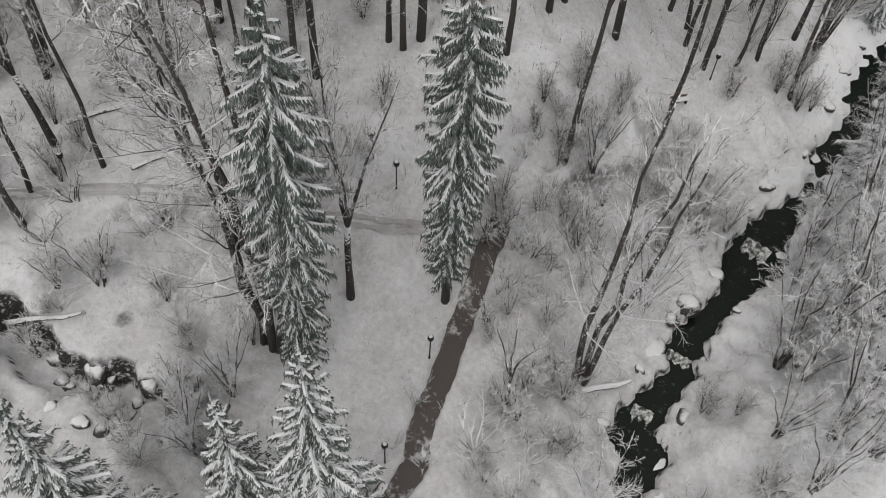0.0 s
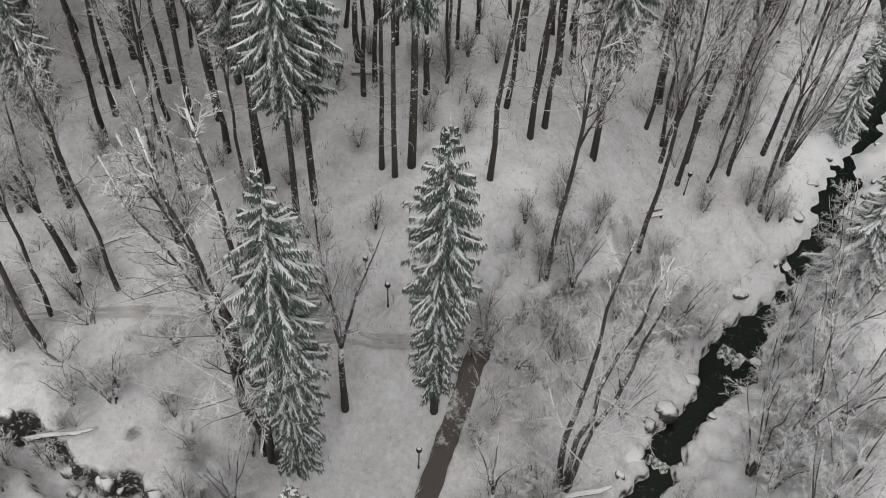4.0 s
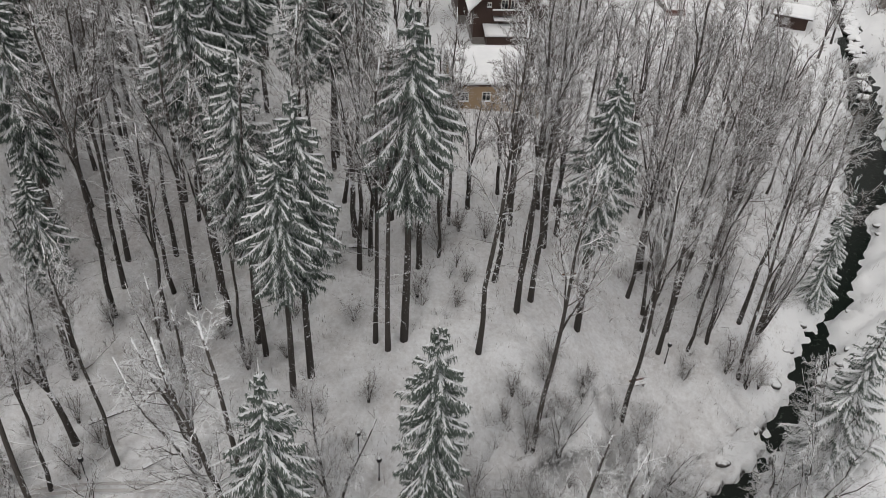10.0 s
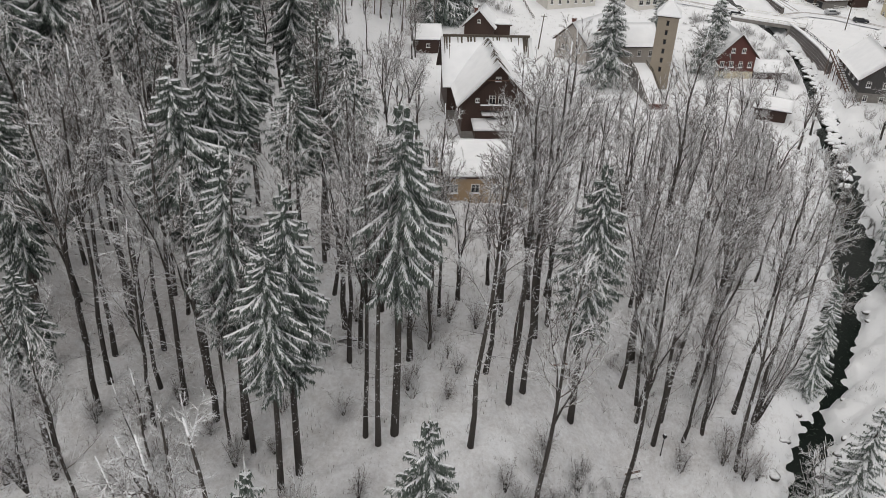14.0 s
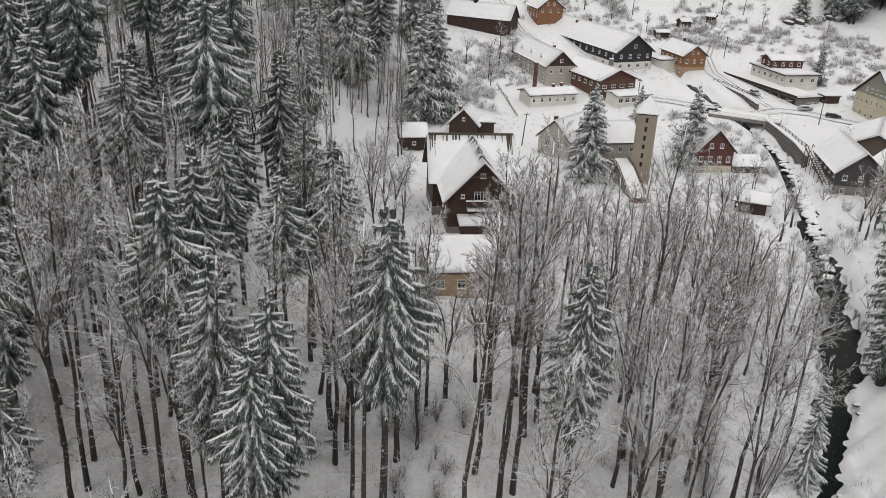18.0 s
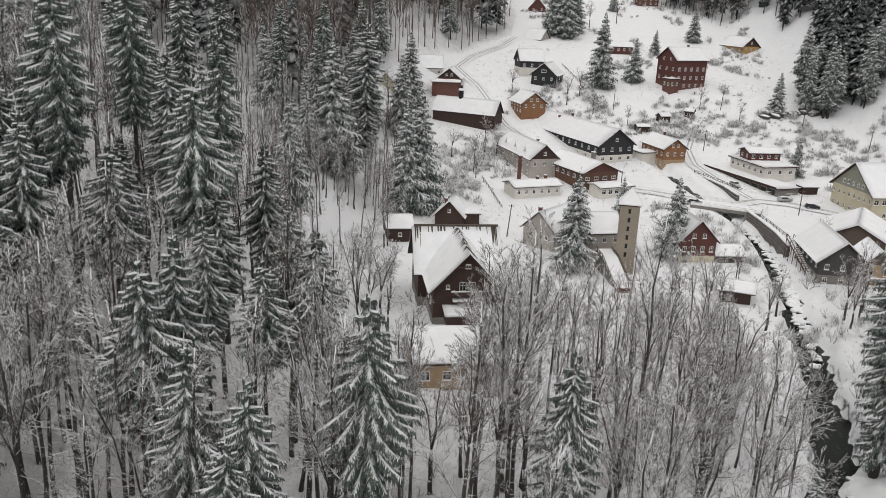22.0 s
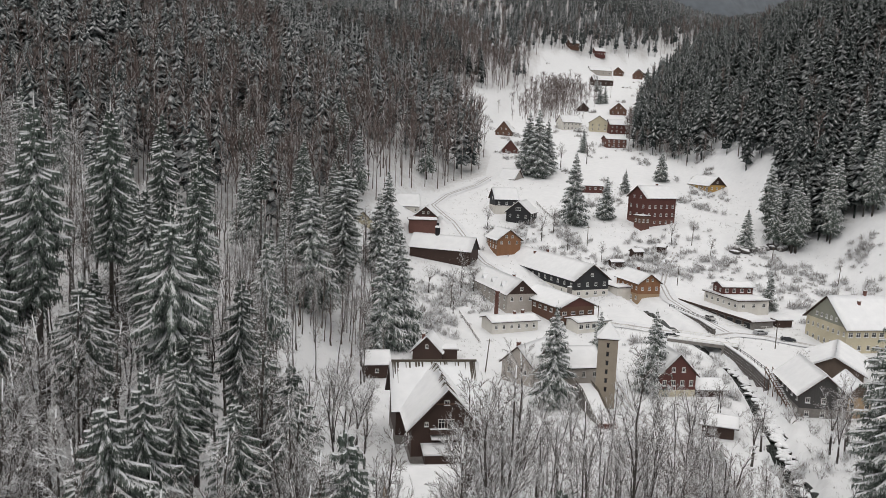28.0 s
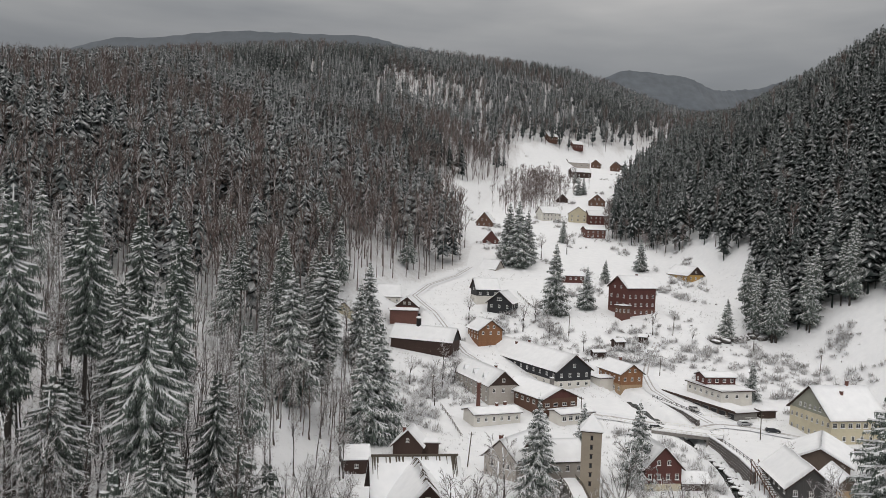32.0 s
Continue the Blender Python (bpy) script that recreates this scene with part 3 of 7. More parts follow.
def house(name, label, x, y, z, turn, L, W, eave, rise, low, high=None, split=0.0, gable=None, over=0.6, rows=(), gable_rows=(), chimneys=(), snow=0.35, group="", flat=False, plinth=None, dormers=0, ends=(1, 1)):
    """A house with its ridge along local x. rows: (height, count, w, h) of windows on the long sides; gable_rows: on the ends."""
    t = thing(name, pose(x, y, z, 0, 0, turn), label, "house", group)
    a, b = L / 2, W / 2
    part("plinth", Geo().box(-a - 0.08, a + 0.08, -b - 0.08, b + 0.08, -3.0, 0.35), plinth or low, t)
    high = high or low
    k = split if split else 0.0
    if k:
        part("lower_wall", Geo().box(-a, a, -b, b, 0.3, k), low, t)
    g = Geo()
    if flat:
        g.box(-a, a, -b, b, max(k, 0.3), eave)
    else:
        v = [(s * a, q * b, zz) for s in (-1, 1) for q in (-1, 1) for zz in (max(k, 0.3), eave)] + [(-a, 0, eave + rise), (a, 0, eave + rise)]
        g.add(v, [(0, 2, 3, 8, 1)[::-1], (4, 6, 7, 9, 5), (0, 4, 5, 1), (2, 3, 7, 6), (1, 5, 9, 8), (3, 8, 9, 7), (0, 2, 6, 4)])
    part("wall", g, high, t)
    if flat:
        part("roof", Geo().box(-a - over, a + over, -b - over, b + over, eave, eave + 0.3), M_DARKWOOD, t)
        part("roof_snow", snow_quilt((-a - over, -b - over, eave + 0.3), (a + over, -b - over, eave + 0.3), (a + over, b + over, eave + 0.3), (-a - over, b + over, eave + 0.3), snow, int(x * 7 + y)), M_SNOW, t, soft=True)
    else:
        if gable:
            for s in (-1, 1):
                q = s * (a + 0.04)
                part("gable", Geo().add([(q, -b + 0.02, eave), (q, b - 0.02, eave), (q, 0, eave + rise - 0.02), (s * (a - 0.02), -b + 0.02, eave), (s * (a - 0.02), b - 0.02, eave), (s * (a - 0.02), 0, eave + rise - 0.02)],
                                        [(0, 1, 2), (5, 4, 3), (0, 3, 4, 1), (1, 4, 5, 2), (2, 5, 3, 0)]), gable, t)
        drop = over * rise / b
        top = eave + rise + 0.22
        for s in (-1, 1):
            lo, A = eave - drop + 0.22, a + over
            c = [(-A * s, -s * (b + over), lo), (A * s, -s * (b + over), lo), (A * s, 0, top), (-A * s, 0, top)]
            part("roof_slope", slab(*c, 0.2), M_DARKWOOD, t)
            part("roof_snow", snow_quilt(*c, snow, int(x * 7 + y + s)), M_SNOW, t, soft=True)
    for zz, n, w, h in rows:
        for i in range(n):
            u = -a + L * (i + 0.5) / n
            add_window(t, u, -b, zz, w, h, 0)
            add_window(t, u, b, zz, w, h, 180)
    for zz, n, w, h in gable_rows:
        room = W if zz < eave else W * (1 - (zz - eave) / rise) * 0.75
        for i in range(n):
            u = -room / 2 + room * (i + 0.5) / n
            if ends[1]:
                add_window(t, a + (0.04 if gable and zz > eave else 0), u, zz, w, h, 90)
            if ends[0]:
                add_window(t, -a - (0.04 if gable and zz > eave else 0), u, zz, w, h, -90)
    for u, v, up, mat in chimneys:
        zz = eave + (0 if flat else rise * (1 - abs(v) / b))
        c = part("chimney", Geo().box(u - 0.38, u + 0.38, v - 0.38, v + 0.38, zz - 0.8, zz + up).box(u - 0.46, u + 0.46, v - 0.46, v + 0.46, zz + up, zz + up + 0.15), mat, t)
        part("chimney_snow", Geo().box(u - 0.4, u + 0.4, v - 0.4, v + 0.4, zz + up + 0.152, zz + up + 0.32), M_SNOW, c)
    for i in range(dormers):
        u = -a + L * (i + 0.8) / (dormers + 0.6)
        for s in (-1, 1):
            zz, v = eave + rise * 0.2, s * b * 0.8
            d = part("dormer", Geo().add([(u - 1.4, v, zz - 0.3), (u + 1.4, v, zz - 0.3), (u, v, zz + 2.1), (u - 1.4, v - s * 3.6, zz - 0.3), (u + 1.4, v - s * 3.6, zz - 0.3), (u, v - s * 3.6, zz + 2.1)],
                                         [(0, 1, 2), (5, 4, 3), (1, 4, 5, 2), (2, 5, 3, 0), (0, 3, 4, 1)]), M_BLACKWOOD, t)
            for q in (-1, 1):
                c = [(u + q * 1.75, v + s * 0.4, zz - 0.5), (u, v + s * 0.4, zz + 2.35), (u, v - s * 3.4, zz + 2.35), (u + q * 1.75, v - s * 3.4, zz - 0.5)]
                part("dormer_snow", slab(*(c if q * s > 0 else c[::-1]), 0.25), M_SNOW, d)
    return t


def chalet():
    """The large dark chalet with a gabled front wing."""
    t = thing("chalet", pose(5.9, 153, 8.3, 0, 0, 8), "large dark brown wooden chalet with snowy gabled roof and balcony", "house")
    a, eave, ridge = 6.3, 6.3, 13.0
    part("plinth", Geo().box(-a, a, -9, 9, -3, 0.5).box(-8, 8, 1.5, 14, -3, 0.5), M_STONE, t)
    g = Geo()
    g.add([(-a, -9, 0.5), (a, -9, 0.5), (a, -9, eave), (0, -9, ridge), (-a, -9, eave), (-a, 9, 0.5), (a, 9, 0.5), (a, 9, eave), (0, 9, ridge), (-a, 9, eave)],
          [(0, 1, 2, 3, 4), (9, 8, 7, 6, 5), (1, 6, 7, 2), (5, 0, 4, 9)])
    part("front_wall", g, M_DARKWOOD, t)
    g = Geo()
    g.add([(-8, 1.8, 0.5), (-8, 14, 0.5), (-8, 14, eave), (-8, 8, ridge), (-8, 1.8, eave), (8, 1.8, 0.5), (8, 14, 0.5), (8, 14, eave), (8, 8, ridge), (8, 1.8, eave)],
          [(4, 3, 2, 1, 0), (5, 6, 7, 8, 9), (0, 5, 9, 4), (6, 1, 2, 7)])
    part("main_wall", g, M_DARKWOOD, t)
    o, d = 7.3, 6.3 - 1.0 * 6.7 / 6.3
    for s in (-1, 1):
        c = [(s * o, -10.2, d + 0.3), (s * o, 8, d + 0.3), (0, 8, ridge + 0.3), (0, -10.2, ridge + 0.3)][::s]
        part("roof_slope", slab(*c, 0.25), M_DARKWOOD, t)
        part("roof_snow", snow_quilt(*c, 0.4, 40 + s), M_SNOW, t, soft=True)
        e = 1.0 * 6.7 / 6.2
        c = [(-9, 8 - s * 7.2, eave - e + 0.25), (9, 8 - s * 7.2, eave - e + 0.25), (9, 8, ridge + 0.25), (-9, 8, ridge + 0.25)][::s]
        part("roof_slope", slab(*c, 0.25), M_DARKWOOD, t)
        part("roof_snow", snow_quilt(*c, 0.4, 50 + s), M_SNOW, t, soft=True)
    rng = random.Random(5)
    for k in range(26):
        u = rng.uniform(-8.4, 8.4)
        ln, w = rng.uniform(0.6, 3.2), rng.uniform(0.08, 0.22)
        sl = -(6.7 + 1.07) / 7.2
        c = [(u - w * 0.4, 8 - 0.3 - ln, ridge + 0.75 + sl * (0.3 + ln)), (u + w * 0.4, 8 - 0.3 - ln, ridge + 0.75 + sl * (0.3 + ln)), (u + w, 7.85, ridge + 0.75 + sl * 0.15), (u - w, 7.85, ridge + 0.75 + sl * 0.15)]
        part("bare_roof_streak", slab(*c, 0.2), M_POLE, t, "dark strip of roof where snow has slid")
    for k in range(22):
        u, s = rng.uniform(-9.6, 6.5), rng.choice((-1, 1))
        ln, w = rng.uniform(0.5, 2.0), rng.uniform(0.06, 0.16)
        sl = -6.7 / 6.3
        c = [(s * (0.15 + ln), u - 0.9 - w * 0.4, ridge + 0.78 + sl * (0.15 + ln)), (s * (0.15 + ln), u - 0.9 + w * 0.4, ridge + 0.78 + sl * (0.15 + ln)), (s * 0.12, u + w, ridge + 0.78 + sl * 0.12), (s * 0.12, u - w, ridge + 0.78 + sl * 0.12)][::s]
        part("bare_roof_streak", slab(*c, 0.2), M_POLE, t)
    part("ridge_board", Geo().box(-8.6, 8.6, 7.8, 8.2, ridge + 0.35, ridge + 0.78), M_POLE, t)
    for u in (-3.6, -0.85, 0.85, 3.6):
        big = abs(u) < 2
        add_window(t, u, -9.0, 6.6, 1.25 if big else 0.7, 1.7 if big else 0.8, 0)
    add_window(t, 0, -9.0, 10.6, 1.0, 0.8, 0)
    for yy in (-6, -2.5):
        for zz in (3.0,):
            add_window(t, -a, yy, zz, 1.1, 1.4, -90)
            add_window(t, a, yy, zz, 1.1, 1.4, 90)
    bal = part("balcony", Geo().box(-3.1, 3.1, -10.3, -9, 5.0, 5.2), M_DARKWOOD, t)
    part("railing", Geo().box(-3.1, 3.1, -10.35, -10.25, 5.2, 6.0), M_DARKWOOD, bal)
    part("rail_snow", Geo().box(-3.15, 3.15, -10.42, -10.2, 6.002, 6.2), M_SNOW, bal)
    can = part("canopy", Geo().box(-2.8, 2.8, -10.6, -9, 4.0, 4.12), M_DARKWOOD, t)
    part("canopy_snow", slab((-2.8, -10.6, 4.3), (2.8, -10.6, 4.3), (2.8, -9.0, 4.6), (-2.8, -9.0, 4.6), 0.17), M_SNOW, can)
    por = part("porch", Geo().box(-4.2, 4.2, -13.0, -9, 0.5, 2.3), M_DARKWOOD, t)
    part("porch_snow", snow_quilt((-4.6, -13.4, 2.35), (4.6, -13.4, 2.35), (4.6, -9.05, 2.9), (-4.6, -9.05, 2.9), 0.35, 77), M_SNOW, por, soft=True)
    part("truss", Geo().beam((-2.2, -9.9, 10.6), (2.2, -9.9, 10.6), 0.16, 0.16).beam((0, -9.9, 10.6), (0, -9.9, 12.6), 0.14, 0.14), M_BROWNWOOD, t)


chalet()
house("terrace_building", "flat-roofed terrace building with brown wall and thick snow", 4.4, 118.6, 10.6, 8, 13, 13.5, 3.6, 0, M_OCHRE, flat=True, over=0.3, rows=((1.9, 4, 1.3, 1.4),), snow=0.4)
house("woodshed", "small dark shed with snowy single roof beside the chalet", -9.2, 201, 7.0, 10, 6, 8.5, 3.4, 2.2, M_DARKWOOD, rows=((1.8, 1, 0.9, 0.9),))
house("small_house", "small house with snowy gabled roof behind the chalet", 4.2, 214, 7.2, 80, 7, 7.5, 3.2, 3.8, M_DARKWOOD, gable_rows=((4.6, 1, 0.8, 0.9),), chimneys=((-2, 1.2, 1.6, M_BRICK),))
house("shed", "dark small shed with flat snowy roof", 9.5, 214, 7.2, 5, 4, 4, 3.4, 0, M_DARKWOOD, flat=True, over=0.4)
house("grey_house", "plastered grey house with snowy roof beside the spruce", 30.2, 202.5, 6.6, 52, 14, 9, 5.2, 4.2, M_GREYWALL, gable_rows=((3.4, 2, 0.9, 1.2),), rows=((3.4, 3, 0.9, 1.2),), chimneys=((-4.5, 1.5, 1.8, M_BRICK),))
house("stone_villa", "grey villa with snowy roof beside the concrete tower", 38.5, 194.5, 6.4, 12, 11, 10, 7.2, 3.6, M_GREYWALL, rows=((2.2, 4, 0.9, 1.4), (5.4, 4, 0.9, 1.3)), gable_rows=((5.4, 2, 0.9, 1.3),))
house("red_house", "red-brown wooden cottage with white windows and cream base", 63.2, 197.2, 6.4, 97, 12, 9, 5.9, 4.7, M_CREAM, M_REDWOOD, 2.0, over=0.7, rows=((3.6, 4, 0.95, 1.35),), gable_rows=((3.7, 4, 0.95, 1.35), (7.0, 2, 0.9, 1.1)))
house("annex", "low wooden annex with snowy roof beside the red cottage", 72, 195, 6.5, 5, 6.5, 6, 2.1, 1.7, M_DARKWOOD)
house("hut", "open dark wooden hut with snowy roof", 65.6, 167.5, 5.9, -20, 6.4, 6, 3.3, 1.2, M_DARKWOOD, over=0.8)
house("low_white_house", "long low off-white building with snowy flat-pitched roof", 29.0, 248.2, 7.9, 22, 15.5, 7.5, 3.7, 1.1, M_WHITEWALL, rows=((2.2, 6, 0.9, 1.3),), chimneys=((1.5, 0, 1.0, M_BRICK), (4.6, 0.5, 1.3, M_BRICK)))
house("long_grey_house", "long grey plastered house with dormers in a snowy roof", 29.6, 280, 9.8, -71, 29, 10, 6.2, 4.4, M_GREYWALL, M_GREYWALL, 3.0, gable=M_DARKWOOD, rows=((1.8, 7, 1.0, 1.3), (4.6, 7, 1.0, 1.3)), gable_rows=((4.6, 3, 1.0, 1.3), (7.9, 1, 1.0, 1.1)), dormers=3, chimneys=((5, 1.5, 1.6, M_BRICK),))
house("brown_hall", "brown boarded hall with broad snowy roof and wide chimney", 46.2, 266.2, 9.3, -64, 22.5, 13.2, 5.3, 2.9, M_BROWNWOOD, M_BROWNWOOD, 2.4, gable=M_REDWOOD, over=0.9, rows=((3.6, 7, 1.4, 1.2),), gable_rows=((3.4, 4, 1.6, 1.0),), chimneys=((4, 1.5, 2.6, M_STONE), (4.8, 1.5, 2.6, M_STONE)))
house("veranda", "low white veranda with snowy roof before the hall", 53.6, 250.5, 8.8, 26, 12, 6, 3.0, 0.6, M_WHITEWALL, rows=((1.7, 5, 1.5, 1.4),))
house("long_black_house", "long black boarded house with white ground floor and snowy roof", 51.8, 307.8, 11.7, -65, 46, 14.5, 6.6, 5.2, M_WHITEWALL, M_BLACKWOOD, 2.9, over=0.9, rows=((1.7, 9, 1.1, 1.3), (4.7, 11, 1.0, 1.2)), gable_rows=((1.7, 4, 1.3, 1.2), (4.9, 4, 1.0, 1.3), (8.2, 1, 1.1, 1.1)), chimneys=((-8, 1.2, 1.8, M_BRICK), (-12, -2, 1.2, M_BRICK)))
house("flat_annex", "white flat-roofed annex beside the black house", 73.3, 293.5, 11.6, 25, 7, 6, 3.4, 0, M_WHITEWALL, flat=True, over=0.2)
house("ochre_house", "ochre and brown three-storey house with snowy roof", 80.2, 295.5, 9.0, -73, 15.5, 8.6, 8.6, 3.0, M_OCHRE, M_ORANGE, 4.6, over=0.8, rows=((3.2, 5, 0.9, 1.2), (6.6, 5, 0.9, 1.2)), gable_rows=((6.6, 3, 0.9, 1.2), (9.6, 2, 0.8, 1.0)), chimneys=((-2, 1, 1.8, M_BRICK),))
house("brown_chalet", "brown wooden chalet with white windows and snowy roof", 33.8, 331.5, 21.6, -72, 11.5, 10, 4.9, 3.7, M_ORANGE, over=0.9, rows=((1.8, 4, 0.9, 1.2), (3.8, 4, 0.9, 1.1)), gable_rows=((3.7, 3, 0.9, 1.2), (6.1, 2, 0.9, 1.1)))
barn = house("long_barn", "long dark barn with snowy roof", 9.6, 320.5, 19.4, -22, 25, 9.5, 3.7, 4.6, M_DARKWOOD, gable=M_BLACKWOOD)
drum = part("ventilator", Geo().tube([(-3.0, 0, 7.4), (-3.0, 0, 11.2)], [0.95, 0.95], 14), M_METAL, barn, "dark round roof ventilator")
part("ventilator_cap", Geo().tube([(-3.0, 0, 11.2), (-3.0, 0, 11.4), (-3.0, 0, 11.9), (-3.0, 0, 12.1)], [1.15, 1.15, 0.8, 0.2], 14), M_SNOW, drum)
part("ventilator_cap", Geo().tube([(-3.0, 0, 12.1), (-3.0, 0, 13.0)], [0.5, 0.5], 12), M_METAL, drum)
house("gabled_cottage", "wooden cottage with red lower walls and snowy gable roof", 2.4, 349.5, 29.6, 84, 10, 9, 3.2, 3.6, M_REDWOOD, gable=M_DARKWOOD, gable_rows=((4.6, 2, 0.9, 1.0), (2.0, 3, 0.9, 1.1)))
house("porch_house", "low red-walled porch building with snowy roof", 0.6, 342, 28.9, 5, 11, 4.5, 2.6, 0.6, M_BRICK)
house("white_cottage", "pale cottage with snowy roof near the wood", -6.3, 361, 31.6, 8, 9.5, 8, 4.2, 4.6, M_WHITEWALL, rows=((2.2, 3, 0.9, 1.1),), chimneys=((2, 1, 1.2, M_BRICK),))
house("cream_cottage", "cream cottage half hidden by trees", -22, 331, 27.0, 80, 9, 8, 4.5, 3.6, M_CREAM, rows=((2.2, 3, 0.9, 1.1),), gable_rows=((5.6, 1, 0.9, 1.0),))
house("black_gabled_house", "black boarded house with snowy roof and white attic window", 43.5, 357, 31.6, 68, 11.5, 10.5, 3.7, 4.4, M_BLACKWOOD, over=0.8, gable_rows=((2.0, 3, 0.9, 1.2), (5.1, 1, 2.2, 1.2)), rows=((2.2, 3, 0.9, 1.2),))
house("half_white_house", "black and white house with steep snowy roof", 36.5, 368.5, 34.0, 12, 10.5, 9, 5.8, 4.4, M_WHITEWALL, M_BLACKWOOD, 2.8, rows=((3.9, 3, 0.9, 1.1),), gable_rows=((5.8, 1, 0.9, 1.1),))
house("grey_shed", "grey shed with snowy roof under trees", 45, 427, 43, -40, 10, 8, 3, 4.5, M_GREYWALL)
house("large_villa", "tall dark brown villa with snowy mansard roof", 101, 361, 31.6, 27, 16.5, 12, 12.0, 4.6, M_BRICK, M_REDWOOD, 2.6, over=0.7, rows=((1.4, 5, 0.9, 1.1), (4.6, 5, 1.0, 1.4), (8.2, 5, 1.0, 1.4)), gable_rows=((4.6, 3, 1.0, 1.4), (8.2, 3, 1.0, 1.4), (12.2, 2, 0.9, 1.1)), chimneys=((3, 1, 1.6, M_BRICK),))
house("turret_bay", "low round-fronted bay with snow cap on the brown villa", 94.6, 351.4, 30.2, 27, 4.6, 4.6, 5.6, 0, M_BRICK, M_BROWNWOOD, 2.4, flat=True, over=0.35, rows=((3.8, 2, 0.9, 1.3),), gable_rows=((3.8, 2, 0.9, 1.3),))
house("red_pavilion", "low red wooden pavilion with snowy roof", 83, 409, 42.0, 5, 11, 8, 3.0, 2.0, M_REDWOOD, rows=((1.8, 4, 1.0, 1.1),))
house("yellow_cottage", "yellow cottage with dark gable and snowy roof", 147.2, 428, 43.6, 109, 17, 9.5, 3.4, 4.2, M_YELLOW, gable=M_DARKWOOD, over=0.8, rows=((1.9, 5, 0.9, 1.1),), gable_rows=((1.9, 3, 0.9, 1.1), (5.0, 1, 0.9, 1.0)))
house("orange_cottage", "steep-roofed orange-brown cottage on the hillside", 53, 560, 67.5, 72, 10, 11, 3.2, 6.5, M_BROWNWOOD, gable=M_BROWNWOOD, gable_rows=((1.9, 3, 0.9, 1.2), (5.0, 2, 0.9, 1.1)))
house("a_frame_cottage", "small steep-roofed brown cottage on the hillside", 50.5, 493, 57.2, 84, 8, 10, 2.0, 6.0, M_REDWOOD, gable_rows=((1.8, 2, 0.9, 1.2),))
house("white_villa", "pale villa with snowy roof up the valley", 101.5, 596, 73.0, 20, 15, 10, 6.5, 4.5, M_WHITEWALL, rows=((2.2, 5, 1.0, 1.3), (5.0, 5, 1.0, 1.3)), gable_rows=((5.0, 2, 1.0, 1.3),))
house("cream_villa", "cream plastered gabled villa up the valley", 122, 592, 73.0, 82, 13, 13, 6.8, 4.6, M_CREAM, rows=((4.8, 4, 1.0, 1.3),), gable_rows=((2.2, 3, 1.0, 1.3), (5.0, 3, 1.0, 1.3)))
house("long_red_house", "long red-brown house with snowy roof up the valley", 137, 585, 72.0, 6, 20, 10, 6.8, 3.4, M_REDWOOD, rows=((2.2, 6, 1.0, 1.2), (5.0, 6, 1.0, 1.2)))
house("red_brick_house", "red-walled house with flat-pitched snowy roof", 120.5, 532, 62.5, 8, 13, 9, 6.0, 2.0, M_BRICK, rows=((2.2, 4, 1.0, 1.2), (4.6, 4, 1.0, 1.2)), gable_rows=((3.4, 2, 1.0, 1.2),))
house("brown_gabled_house", "brown gabled house above the villas", 154, 675, 88.0, 80, 12, 13, 4.2, 5.5, M_BROWNWOOD, gable_rows=((2.2, 3, 1.0, 1.2), (6.0, 2, 1.0, 1.2)))
house("far_cottage", "distant dark cottage with snowy roof", 128, 690, 90.0, 84, 9, 9, 3.2, 4.4, M_DARKWOOD)
for k, (fx, fy, ft, fl, fm) in enumerate(((207, 1026, 10, 28, M_GREYWALL), (236, 1050, 70, 16, M_BROWNWOOD), (250, 1010, 80, 16, M_BROWNWOOD), (246, 900, 75, 13, M_CREAM), (186, 905, 8, 22, M_DARKWOOD), (214, 1075, 14, 14, M_REDWOOD), (262, 1046, 60, 13, M_DARKWOOD), (178, 1060, 20, 13, M_BROWNWOOD))):
    house("far_house", "distant house with snow-covered roof at the valley head", fx, fy, gz(fx, fy) - 0.3, ft, fl, 11, 5.5, 4.5, fm, group="houses at the valley head", rows=((2.4, 4, 1.2, 1.4),), gable_rows=((2.4, 2, 1.2, 1.4),))
garages = house("garage_block", "long flat-roofed garage block with snow on its deck", 103.6, 271.4, 8.9, -69, 36, 8.4, 3.2, 0, M_STONE, flat=True, over=0.5, snow=0.3)
for k in range(9):
    # black panel on the closed wall: the dark inside of a bay, as colour
    part("garage_bay_shade", Geo().box(-17.2 + 3.95 * k, -14.6 + 3.95 * k, -4.23, -3.8, 0.5, 2.7), M_BLACKWOOD, garages, "black panel painted as the shade inside a garage bay")
    part("pillar", Geo().box(-17.95 + 3.95 * k, -17.35 + 3.95 * k, -4.45, -4.1, -1.0, 3.0), M_POLEWOOD, garages)
    part("deck_edge", Geo().box(-18.4 + 4.05 * k, -14.45 + 4.05 * k, -4.85, -4.7, 3.2, 3.9), M_DARKWOOD, garages)
house("white_pavilion", "white flat-roofed building above the garages", 109.6, 277.5, 12.6, -74, 19, 12, 3.6, 0, M_WHITEWALL, flat=True, over=0.7, rows=((2.0, 6, 1.2, 1.2),), gable_rows=((2.0, 3, 1.2, 1.2),), snow=0.3)
house("roof_chalet", "small brown chalet on top of the white building", 109.4, 280.5, 16.5, 8, 11, 7, 2.7, 1.1, M_REDWOOD, rows=((1.6, 4, 1.1, 1.2),), gable_rows=((1.6, 2, 1.0, 1.1),))
house("kiosk", "small dark kiosk with snow on its flat roof", 117.5, 258, 9.6, 10, 5, 3.6, 2.8, 0, M_DARKWOOD, flat=True, over=0.3)
